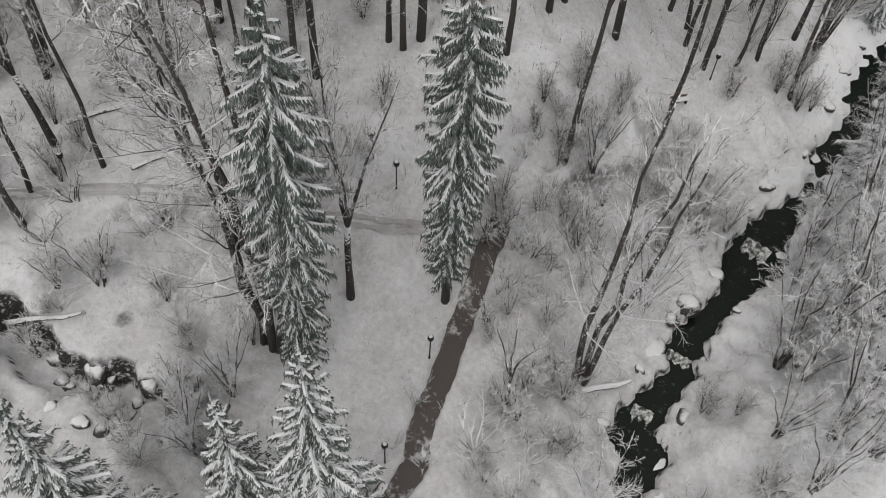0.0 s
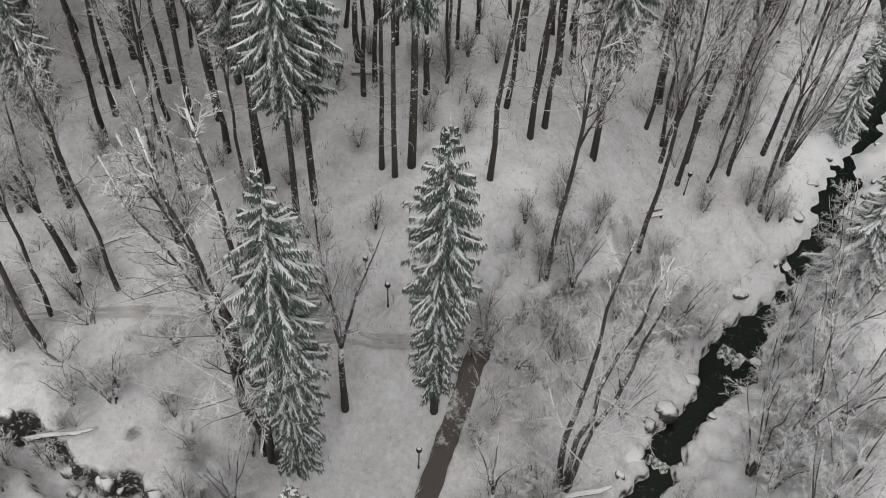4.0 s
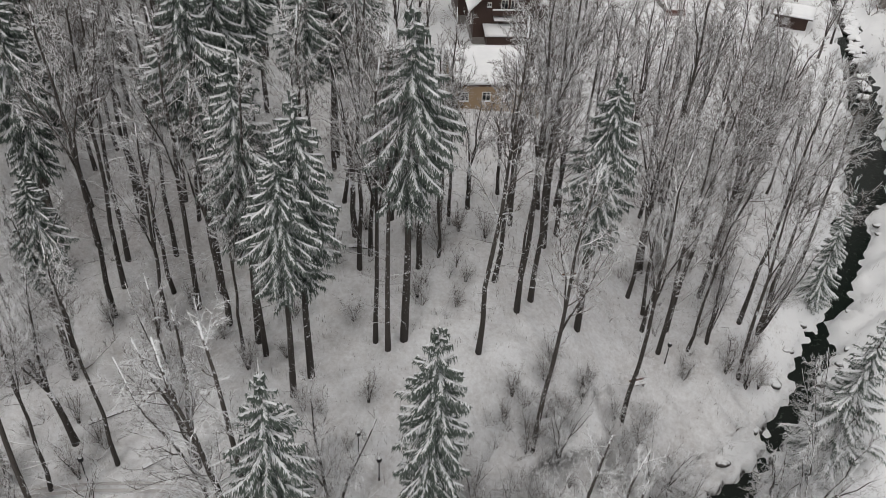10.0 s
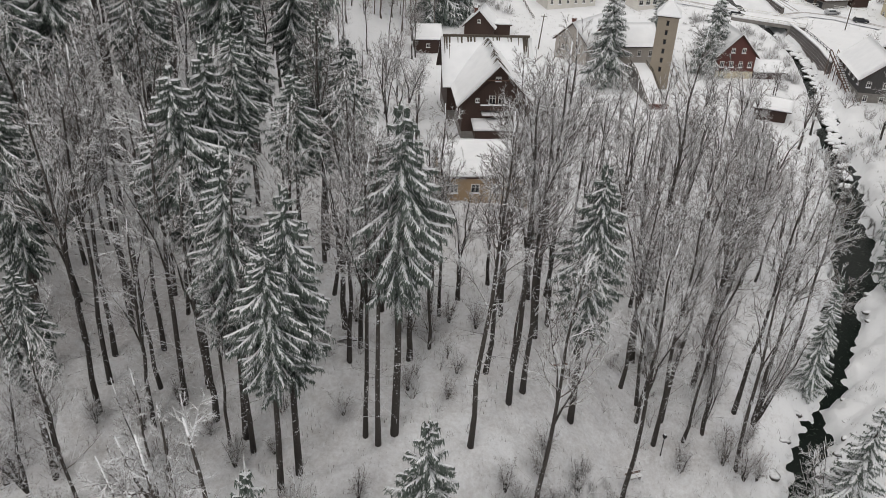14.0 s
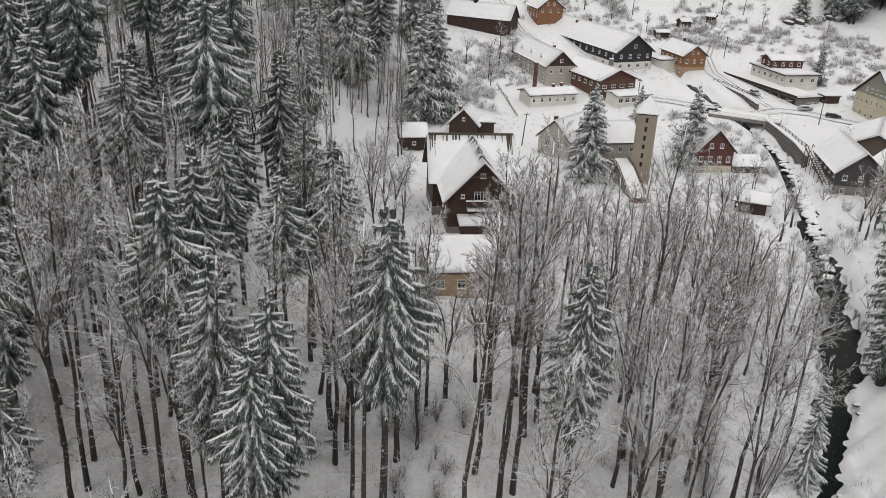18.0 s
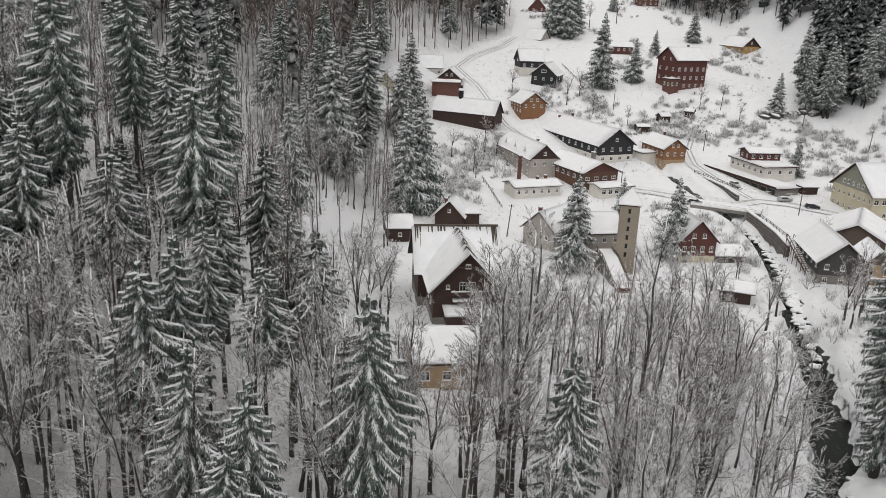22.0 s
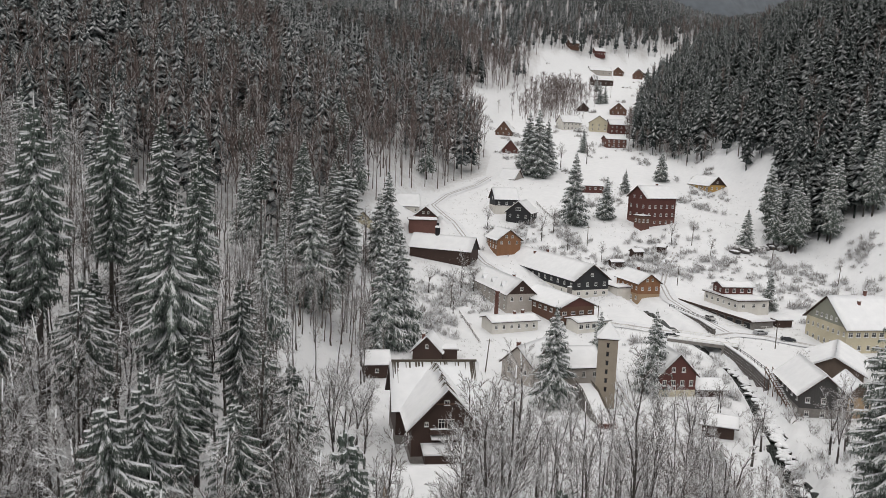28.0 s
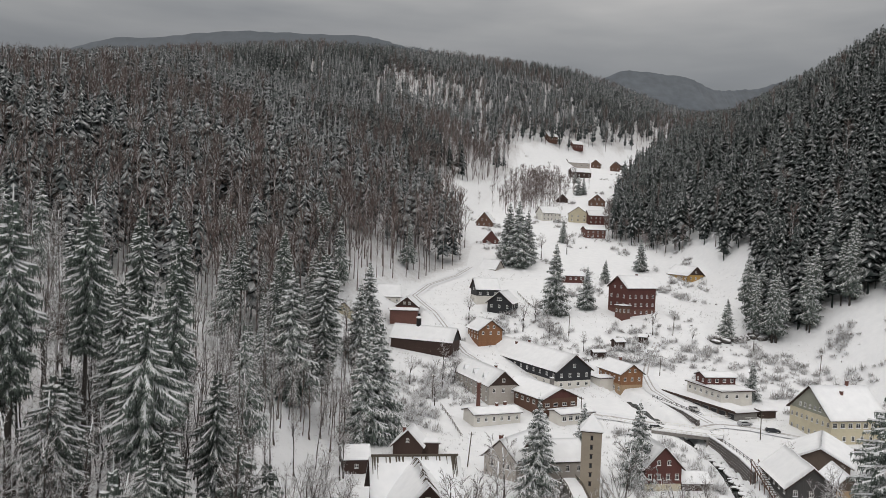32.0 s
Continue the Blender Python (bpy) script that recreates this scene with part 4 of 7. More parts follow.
house("guesthouse", "large cream guesthouse with green-grey gable and snowy roof", 132.6, 243.3, 8.4, 10, 18, 19, 7.6, 7.6, M_CREAM, M_CREAM, 3.4, gable=M_GREENWOOD, over=0.9, rows=((1.8, 6, 1.1, 1.4), (5.6, 7, 1.5, 1.4)), gable_rows=((1.8, 7, 0.9, 1.4), (5.6, 8, 0.8, 1.3), (9.2, 5, 0.9, 1.2)), chimneys=((-1, -3, 1.4, M_BRICK), (3, 0, 1.6, M_BRICK)))
house("creekside_house", "dark gabled house with snowy roof beside the creek", 94.8, 188.5, 5.6, 83, 18, 10.5, 6.4, 4.4, M_STONE, M_GREYBOARD, 3.0, over=0.9, rows=((1.8, 5, 1.0, 1.3), (5.0, 5, 1.0, 1.3)), gable_rows=((1.8, 3, 1.0, 1.3), (5.0, 3, 1.0, 1.3)))
house("side_wing", "ochre side wing with snowy roof", 103.2, 185.5, 6.0, 80, 11, 6.5, 5.5, 3.2, M_OCHRE, M_OCHRE, gable=M_POLEWOOD, gable_rows=((3.6, 2, 1.0, 1.2),))
house("snowy_low_house", "low house buried under a broad snowy roof", 113, 213.5, 8.0, 62, 21, 14, 2.8, 3.6, M_POLEWOOD, over=0.9, snow=0.5)


def stair_gallery():
    t = thing("outside_stair", pose(89.2, 191, 5.2, 0, 0, 86), "brown wooden outside stair gallery along the creekside house", "stairs")
    for k in range(2):
        off = -0.8 + 1.6 * k
        part("stringer", Geo().beam((-12, off, 0.5), (10, off, 6.0), 0.15, 0.35), M_BROWNWOOD, t)
        part("handrail", Geo().beam((-12, off, 1.6), (10, off, 7.1), 0.1, 0.14), M_BROWNWOOD, t)
    for k in range(22):
        s = k / 21
        part("tread", Geo().box(-12 + 22 * s - 0.45, -12 + 22 * s + 0.45, -0.8, 0.8, 0.55 + 5.5 * s, 0.65 + 5.5 * s), M_SNOW, t)
    for k in range(8):
        s = k / 7
        for off in (-0.8, 0.8):
            part("post", Geo().box(-12 + 22 * s - 0.07, -12 + 22 * s + 0.07, off - 0.07, off + 0.07, -2, 1.6 + 5.5 * s), M_BROWNWOOD, t)


stair_gallery()


def tower():
    t = thing("tower", pose(44.7, 183.6, 6.2, 0, 0, -12), "square beige concrete tower with slot windows and snowy pyramid roof", "tower")
    w, h = 2.2, 16.2
    part("base", Geo().box(-w - 0.06, w + 0.06, -w - 0.06, w + 0.06, -2, 2.2), M_TOWER, t)
    part("shaft", Geo().box(-w, w, -w, w, 2.2, h), M_TOWER, t)
    part("cornice", Geo().box(-w - 0.2, w + 0.2, -w - 0.2, w + 0.2, h, h + 0.25), M_DARKWOOD, t)
    o, e = w + 0.45, h + 0.25
    part("roof_snow", Geo().add([(-o, -o, e), (o, -o, e), (o, o, e), (-o, o, e), (-o, -o, e + 0.25), (o, -o, e + 0.25), (o, o, e + 0.25), (-o, o, e + 0.25), (0, 0, e + 3.6)],
                                [(3, 2, 1, 0), (0, 1, 5, 4), (1, 2, 6, 5), (2, 3, 7, 6), (3, 0, 4, 7), (4, 5, 8), (5, 6, 8), (6, 7, 8), (7, 4, 8)]), M_SNOW, t)
    for k in range(6):
        win = part("slot_window", Geo().box(-0.28, 0.28, -w - 0.02, -w + 0.1, 4.2 + 2.05 * k, 5.15 + 2.05 * k), M_GLASS, t)
        part("lintel", Geo().box(-0.38, 0.38, -w - 0.1, -w + 0.02, 5.152 + 2.05 * k, 5.28 + 2.05 * k), M_DARKWOOD, win)


tower()


def factory_chimney(x, y, h):
    t = thing("factory_chimney", pose(x, y, gz(x, y) - 0.5), "tall tapering red brick chimney with banded head", "chimney")
    part("shaft", Geo().tube([(0, 0, 0), (0, 0, h)], [0.75, 0.5], 4), M_BRICK, t)
    for k in (0.72, 0.86, 0.97):
        part("band", Geo().tube([(0, 0, h * k), (0, 0, h * k + 0.35)], [0.72, 0.7], 4), M_BRICK, t)
    part("snow_cap", Geo().tube([(0, 0, h), (0, 0, h + 0.2)], [0.5, 0.4], 4), M_SNOW, t)


factory_chimney(24.9, 250.5, 11.5)


def entrance_ramp():
    t = thing("entrance_ramp", pose(41.2, 176.2, 6.2, 0, 0, 8), "long snow-covered ramp with stone sides and railings", "ramp")
    pts = [(-8, 0.4), (-4, 1.2), (4, 4.2), (9, 4.6)]
    for (y0, z0), (y1, z1) in zip(pts, pts[1:]):
        part("deck", Geo().add([(-1.8, y0, -2), (1.8, y0, -2), (1.8, y1, -2), (-1.8, y1, -2), (-1.8, y0, z0), (1.8, y0, z0), (1.8, y1, z1), (-1.8, y1, z1)], [(0, 3, 2, 1), (4, 5, 6, 7), (0, 1, 5, 4), (1, 2, 6, 5), (2, 3, 7, 6), (3, 0, 4, 7)]), M_STONE, t)
        part("deck_snow", slab((-1.75, y0, z0 + 0.22), (1.75, y0, z0 + 0.22), (1.75, y1, z1 + 0.22), (-1.75, y1, z1 + 0.22), 0.2), M_SNOW, t)
        for s in (-1.85, 1.85):
            part("parapet", Geo().beam((s, y0, z0 + 0.85), (s, y1, z1 + 0.85), 0.14, 0.12), M_POLE, t)
            n = max(2, int((y1 - y0) / 1.2))
            for k in range(n):
                q = k / n
                part("baluster", Geo().box(s - 0.07, s + 0.07, y0 + (y1 - y0) * q - 0.07, y0 + (y1 - y0) * q + 0.07, z0 + (z1 - z0) * q - 0.2, z0 + (z1 - z0) * q + 0.85), M_POLE, t)
    part("end_wall", Geo().box(-2.1, 2.1, -8.4, -8.0, -2, 1.3), M_BRICK, t)


entrance_ramp()


# ---- bridge, roads, walls ----
def bridge():
    t = thing("road_bridge", pose(86.6, 240.5, 8.9, 0, 0, -24), "low concrete road bridge with railing over the creek", "bridge")
    part("deck", Geo().box(-10, 10, -4.2, 4.2, -0.7, 0.2), M_STONE, t)
    part("deck_snow", Geo().box(-10, 10, -4.0, 4.0, 0.2, 0.42), M_SNOW, t)
    for s in (-4.15, 4.15):
        part("rail", Geo().box(-10, 10, s - 0.05, s + 0.05, 1.15, 1.3), M_WHITE, t)
        part("rail", Geo().box(-10, 10, s - 0.04, s + 0.04, 0.7, 0.78), M_WHITE, t)
        for k in range(15):
            part("rail_post", Geo().box(-9.8 + 1.4 * k - 0.06, -9.8 + 1.4 * k + 0.06, s - 0.06, s + 0.06, 0.2, 1.15), M_WHITE, t)
    for u in (-5.2, 6.4):
        part("abutment", Geo().box(u - 0.8, u + 0.8, -4.2, 4.2, -5, -0.7), M_STONE, t)


bridge()
for line, half, label in (([(128, 232), (118, 240), (108, 247), (99, 249.5), (91, 246), (78, 250), (66, 255.5), (58, 258)], 3.4, "snow-packed village road"),
                          ([(97, 250), (92.5, 268), (89.5, 285), (90.5, 300), (97, 318), (104, 332)], 3.0, "snow-packed road up the valley"),
                          ([(30, 309), (25, 317), (18.5, 338), (10, 358), (5, 372), (12, 390), (26, 408), (34, 425)], 2.6, "snow-packed lane with wheel tracks"),
                          ([(53, 150), (54, 165), (50, 180), (50.5, 200), (54, 225), (58, 245)], 1.8, "trodden snowy lane beside the tower")):
    tagged(part("road", ribbon(line, half, lambda x, y: 0.26, 8), M_ROADSNOW, soft=True), label, "road", kind="structure")
    for side in (-0.75, 0.75):
        rut = [(x + side, y) for x, y in line]
        tagged(part("wheel_track", ribbon(rut, 0.28, lambda x, y: 0.275, 8, 0.08), M_RUT, soft=True), "grey wheel track pressed into the road snow", "track", kind="structure")


def stone_wall(line, top, drop, label):
    """A retaining wall of separate blocks along a line."""
    t = thing("retaining_wall", pose(line[0][0], line[0][1], 0), label, "wall", kind="structure")
    rng = random.Random(4)
    ox, oy = line[0]
    for (ax, ay), (bx, by) in zip(line, line[1:]):
        L = math.hypot(bx - ax, by - ay)
        d = Vector(((bx - ax) / L, (by - ay) / L, 0))
        part("core", Geo().beam((ax - ox, ay - oy, top - drop / 2 - 0.1), (bx - ox, by - oy, top - drop / 2 - 0.1), 0.7, drop), M_WALLSTONE, t)
        part("wall_snow", Geo().beam((ax - ox, ay - oy, top + 0.13), (bx - ox, by - oy, top + 0.13), 1.0, 0.26), M_SNOW, t)
        n = int(L / 1.5)
        for r in range(int(drop / 0.75)):
            for k in range(n):
                c = Vector((ax - ox, ay - oy, 0)) + d * ((k + 0.5 + 0.5 * (r % 2)) * L / (n + 0.5))
                e, w = d * (L / n * 0.46), rng.uniform(0.78, 0.95)
                c.z = top - 0.45 - r * 0.75
                part("block", Geo().beam(c - e, c + e, w, 0.66), M_WALLSTONE, t)


stone_wall([(90.9, 237.5), (91.3, 226), (91.0, 212), (89.6, 200)], 9.4, 5.4, "grey stone retaining wall along the creek with snow on top")


stone_wall([(85.4, 291.6), (88.2, 275.5), (91.6, 259), (92.0, 247)], 11.2, 2.6, "dark retaining wall under the village road with snow on top")
stone_wall([(121, 231), (126.5, 228.5), (131, 221)], 9.6, 2.6, "dark garden wall before the guesthouse")


def rail_fence(line, label, mat, up=0.95):
    """Posts with two rails along a line over the ground."""
    t = thing("rail_fence", pose(line[0][0], line[0][1], 0), label, "fence", "fences")
    ox, oy = line[0]
    for (ax, ay), (bx, by) in zip(line, line[1:]):
        n = max(2, int(math.hypot(bx - ax, by - ay) / 2.2))
        pts = [(ax + (bx - ax) * k / n, ay + (by - ay) * k / n) for k in range(n + 1)]
        for x, y in pts[:-1]:
            part("post", Geo().box(x - ox - 0.07, x - ox + 0.07, y - oy - 0.07, y - oy + 0.07, gz(x, y) - 0.2, gz(x, y) + up + 0.1), mat, t)
        for (x0, y0), (x1, y1) in zip(pts, pts[1:]):
            for z in (up * 0.5, up):
                part("rail", Geo().beam((x0 - ox, y0 - oy, gz(x0, y0) + z), (x1 - ox, y1 - oy, gz(x1, y1) + z), 0.06, 0.1), mat, t)


rail_fence([(52.1, 270.0), (62.3, 255.8), (71.9, 247.7)], "pale railing beside the snowy village road", M_WHITE)
rail_fence([(86.8, 277.2), (96.9, 257.5)], "metal railing above the creek wall", M_METAL)
rail_fence([(97.2, 257), (118, 252.5)], "pale railing before the garages", M_WHITE)
rail_fence([(93.2, 240), (94.5, 226), (94.8, 210)], "dark railing on the creek wall", M_METAL)
rail_fence([(52.8, 381.8), (55.9, 365.1), (60.0, 352)], "weathered garden fence on the slope", M_POLE)
rail_fence([(14, 262), (17, 245), (19, 230)], "weathered garden fence beside the lane", M_POLE)
rail_fence([(64, 316), (72, 312), (80, 316)], "weathered garden fence below the brushwood", M_POLE)
house("garden_hut", "tiny dark hut with a snowy roof on the slope", 87.2, 327.9, gz(87.2, 327.9), 20, 4.2, 3.4, 2.2, 1.0, M_DARKWOOD, over=0.4)
house("garden_hut", "tiny dark hut with a snowy roof on the slope", 98.8, 332.8, gz(98.8, 332.8), -30, 3.2, 2.8, 2.0, 0.9, M_DARKWOOD, over=0.4)
house("garden_hut", "low dark shed under snow above the houses", 77, 318, gz(77, 318), 10, 5.0, 3.0, 1.6, 0.7, M_DARKWOOD, over=0.4)


def car(x, y, turn, paint, label):
    t = thing("car", pose(x, y, gz(x, y) + 0.18, 0, 0, turn), label, "car", "parked cars")
    prof = [(-2.1, 0.35), (-2.15, 0.75), (-1.95, 1.0), (-1.6, 1.42), (0.35, 1.47), (1.0, 1.0), (2.0, 0.85), (2.15, 0.6), (2.1, 0.3)]
    g, n = Geo(), len(prof)
    g.add([(u, -0.86, w) for u, w in prof] + [(u, 0.86, w) for u, w in prof], [tuple(range(n))[::-1], tuple(range(n, 2 * n))] + [(i, (i + 1) % n, n + (i + 1) % n, n + i) for i in range(n)])
    part("body", g, paint, t)
    for s in (-0.875, 0.875):
        part("side_window", Geo().add([(-1.6, s, 1.02), (0.75, s, 1.02), (0.25, s, 1.38), (-1.45, s, 1.38), (-1.6, s * 0.97, 1.02), (0.75, s * 0.97, 1.02), (0.25, s * 0.97, 1.38), (-1.45, s * 0.97, 1.38)], [(0, 1, 2, 3), (7, 6, 5, 4), (0, 4, 5, 1), (1, 5, 6, 2), (2, 6, 7, 3), (3, 7, 4, 0)]), M_GLASS, t)
        for u in (-1.3, 1.35):
            wheel = part("wheel", Geo().tube([(u, s * 0.86, 0.32), (u, s * 1.03, 0.32)], [0.32, 0.32], 12), M_METAL, t)
            part("rim", Geo().tube([(u, s * 1.02, 0.32), (u, s * 1.05, 0.32)], [0.19, 0.17], 10), M_WHITE, wheel)
    part("windscreen", slab((0.42, -0.75, 1.44), (1.02, -0.75, 1.03), (1.02, 0.75, 1.03), (0.42, 0.75, 1.44), 0.03), M_GLASS, t)
    part("car_snow", snow_quilt((-1.6, -0.78, 1.45), (0.3, -0.78, 1.49), (0.3, 0.78, 1.49), (-1.6, 0.78, 1.45), 0.14, 3), M_SNOW, t, soft=True)
    for s in (-0.6, 0.6):
        part("headlight", Geo().box(2.06, 2.14, s - 0.2, s + 0.2, 0.6, 0.74), M_WHITE, t)


car(96, 262.5, -78, M_CARGREY, "pale grey parked car covered with snow")
car(107, 248.6, 8, M_CARSILVER, "silver parked estate car with snowy roof")
car(113.2, 242.8, -14, M_CARDARK, "dark parked car with snow on its roof")
car(78, 243.5, -30, M_CARDARK, "dark car parked before the bridge")


def utility_pole(x, y, h, lean=(0, 0), arms=True):
    t = thing("utility_pole", pose(x, y, gz(x, y) - 0.3, lean[0], lean[1], 20), "weathered wooden utility pole standing in the snow", "pole", "utility poles")
    part("pole", Geo().tube([(0, 0, 0), (0, 0, h)], [0.16, 0.11], 7), M_POLE, t)
    if arms:
        arm = part("crossarm", Geo().box(-0.8, 0.8, -0.06, 0.06, h - 0.6, h - 0.48), M_POLE, t)
        for u in (-0.7, 0.7):
            part("insulator", Geo().tube([(u, 0, h - 0.48), (u, 0, h - 0.3)], [0.05, 0.05], 6), M_WHITE, arm)


for x, y, h, lean in ((68.6, 335.4, 8.5, (0, 0)), (112.5, 337.9, 8.5, (0, 3)), (11.4, 268.4, 8.5, (2, 0)), (106.4, 235.8, 8, (0, 0)), (18.7, 204.8, 9, (0, 5)), (156, 300, 8.5, (0, 4)), (139, 320, 8.5, (0, 2)), (56.5, 250, 8, (0, 0)), (96, 300, 8, (0, 1))):
    utility_pole(x, y, h, lean)


def park_lamp(x, y, h=2.9, lean=0):
    t = thing("park_lamp", pose(x, y, gz(x, y) - 0.05, lean, 0, 0), "dark iron park lamp with round head in the snow", "lamp", "path lamps")
    part("post", Geo().tube([(0, 0, 0), (0, 0, 0.3), (0, 0, 0.32), (0, 0, h - 0.35)], [0.09, 0.09, 0.055, 0.05], 8), M_METAL, t)
    head = part("lamp_head", Geo().tube([(0, 0, h - 0.36), (0, 0, h - 0.3), (0, 0, h - 0.12), (0, 0, h + 0.04), (0, 0, h + 0.1)], [0.07, 0.2, 0.26, 0.22, 0.1], 10), M_METAL, t)
    part("snow_cap", Geo().tube([(0, 0, h + 0.1), (0, 0, h + 0.16), (0, 0, h + 0.2)], [0.16, 0.13, 0.03], 8), M_SNOW, head)


for x, y in ((-0.5, 35.2), (-3.1, 26.6), (-6.2, 47.8), (-28.3, 42.2), (31.0, 76.6), (24.7, 66.3), (38.5, 90.5), (-4.2, 46.5)):
    park_lamp(x, y)


def bench(x, y, turn):
    t = thing("bench", pose(x, y, gz(x, y), 0, 0, turn), "wooden park bench buried in snow beside the path", "bench", "benches")
    for k in range(3):
        part("seat_slat", Geo().box(-0.9, 0.9, -0.25 + 0.17 * k, -0.11 + 0.17 * k, 0.42, 0.46), M_BROWNWOOD, t)
    part("backrest", Geo().box(-0.9, 0.9, 0.27, 0.31, 0.6, 0.85), M_BROWNWOOD, t)
    for u in (-0.7, 0.7):
        part("leg", Geo().box(u - 0.05, u + 0.05, -0.22, 0.25, 0, 0.42), M_METAL, t)
    part("seat_snow", Geo().box(-0.9, 0.9, -0.25, 0.24, 0.464, 0.6), M_SNOW, t)


bench(-3.4, 24.0, 60)
bench(13.8, 72.5, 15)
bench(21.5, 63.5, 20)


def tree_guard_shelter(x, y):
    t = thing("bird_feeder", pose(x, y, gz(x, y)), "small roofed wooden wayside shelter with snow", "shelter")
    for u in (-0.9, 0.9):
        for v in (-0.7, 0.7):
            part("post", Geo().box(u - 0.07, u + 0.07, v - 0.07, v + 0.07, 0, 2.2), M_POLE, t)
    part("roof_snow", slab((-1.3, -1.1, 2.3), (1.3, -1.1, 2.3), (1.3, 1.1, 2.7), (-1.3, 1.1, 2.7), 0.3), M_SNOW, t)


tree_guard_shelter(98, 320)


# ---- trees ----
def tip(rng, a, b):
    return rng.uniform(a, b)


def bough(g, rng, p, d, length, radius, sides, segs=3, lift=0.25):
    """A limb that bends upward. Returns its points."""
    pts, radii = [p], [radius]
    for k in range(segs):
        d = (d + Vector((tip(rng, -0.24, 0.24), tip(rng, -0.24, 0.24), lift * tip(rng, 0.2, 1.0)))).normalized()
        pts.append(pts[-1] + d * (length / segs))
        radii.append(radius * (1 - 0.8 * (k + 1) / segs))
    g.tube(pts, radii, sides, cap=False)
    return pts, d


def along(pts, s):
    k = min(int(s * (len(pts) - 1)), len(pts) - 2)
    u = s * (len(pts) - 1) - k
    return pts[k].lerp(pts[k + 1], u), (pts[k + 1] - pts[k]).normalized()


def fork(rng, d, angle):
    """A direction at that many degrees off d, turned at random round it."""
    side = d.orthogonal().normalized()
    side.rotate(Euler((0, 0, 0)))
    turn = rng.uniform(0, 2 * math.pi)
    other = d.cross(side)
    s = side * math.cos(turn) + other * math.sin(turn)
    return (d * math.cos(radians(angle)) + s * math.sin(radians(angle))).normalized()


def spike(g, p, d, length, radius):
    """A thin twig that ends in a point."""
    side = d.orthogonal().normalized()
    other, k = d.cross(side), len(g.v)
    for c, t in ((1, 0), (-0.5, 0.87), (-0.5, -0.87)):
        g.v.append(tuple(p + (side * c + other * t) * radius))
    g.v.append(tuple(p + d * length))
    g.f += [(k, k + 1, k + 3), (k + 1, k + 2, k + 3), (k + 2, k, k + 3)]


def crown_on(limbs, twigs, rng, stem, h, first, n, reach, subs, fine, lift=0.25, thick=0.09, wide=(38, 74), arch=0.0, fat=1.0):
    """Limbs, branches and twigs along a stem; each branches forward and thins out; arch bends the ends over."""
    for i in range(n):
        s = first + (0.97 - first) * (i + rng.random() * 0.7) / n
        p, d = along(stem, s)
        length = reach * (1.15 - 0.75 * (s - first) / (1 - first)) * tip(rng, 0.55, 1.25)
        pts, dd = bough(limbs, rng, p, fork(rng, d, tip(rng, *wide)), length, thick * (1.15 - s) * 1.1 + 0.02, 4 if fat > 1 else 3, 5 if fat > 1 else 4, lift * 0.6 - arch * 0.4)
        for j in range(subs):
            u = 0.12 + 0.86 * (j + rng.random()) / subs
            q, e = along(pts, u)
            ln = length * (0.62 - 0.36 * u) * tip(rng, 0.6, 1.25)
            sub, ee = bough(twigs, rng, q, fork(rng, e, tip(rng, 30, 52)), ln, 0.026 * fat, 3, 3 if fat > 1 else 2, lift * 0.4 - arch * 0.7)
            for k in range(fine):
                v = 0.15 + 0.83 * (k + rng.random()) / fine
                o, w = along(sub, v)
                a = fork(rng, w, tip(rng, 28, 50))
                spike(twigs, o, (a - Vector((0, 0, arch * 0.5))).normalized(), ln * (0.55 - 0.3 * v) * tip(rng, 0.7, 1.3), 0.0175 * fat)


def stem_points(rng, h, n=9, wander=0.012, lean=Vector((0, 0))):
    pts, x, y = [], 0.0, 0.0
    for k in range(n):
        s = k / (n - 1)
        pts.append(Vector((x + lean.x * h * s ** 1.4, y + lean.y * h * s ** 1.4, h * s)))
        x += tip(rng, -wander, wander) * h
        y += tip(rng, -wander, wander) * h
    return pts


def leaders(trunk, rng, st, s0, n, h, spread, radius):
    """The upright limbs into which a trunk divides. Returns their lines."""
    p, _ = along(st, s0)
    out, turn = [], rng.uniform(0, 6.28)
    for k in range(n):
        a = turn + 6.283 * k / n + tip(rng, -0.5, 0.5)
        lean = Vector((math.cos(a), math.sin(a))) * tip(rng, spread * 0.5, spread)
        sub = [p + q for q in stem_points(rng, h * tip(rng, 0.78, 1.0), 7, 0.028, lean)]
        trunk.tube(sub, [radius * (1 - 0.86 * i / 6) for i in range(7)], 5)
        out.append(sub)
    return out


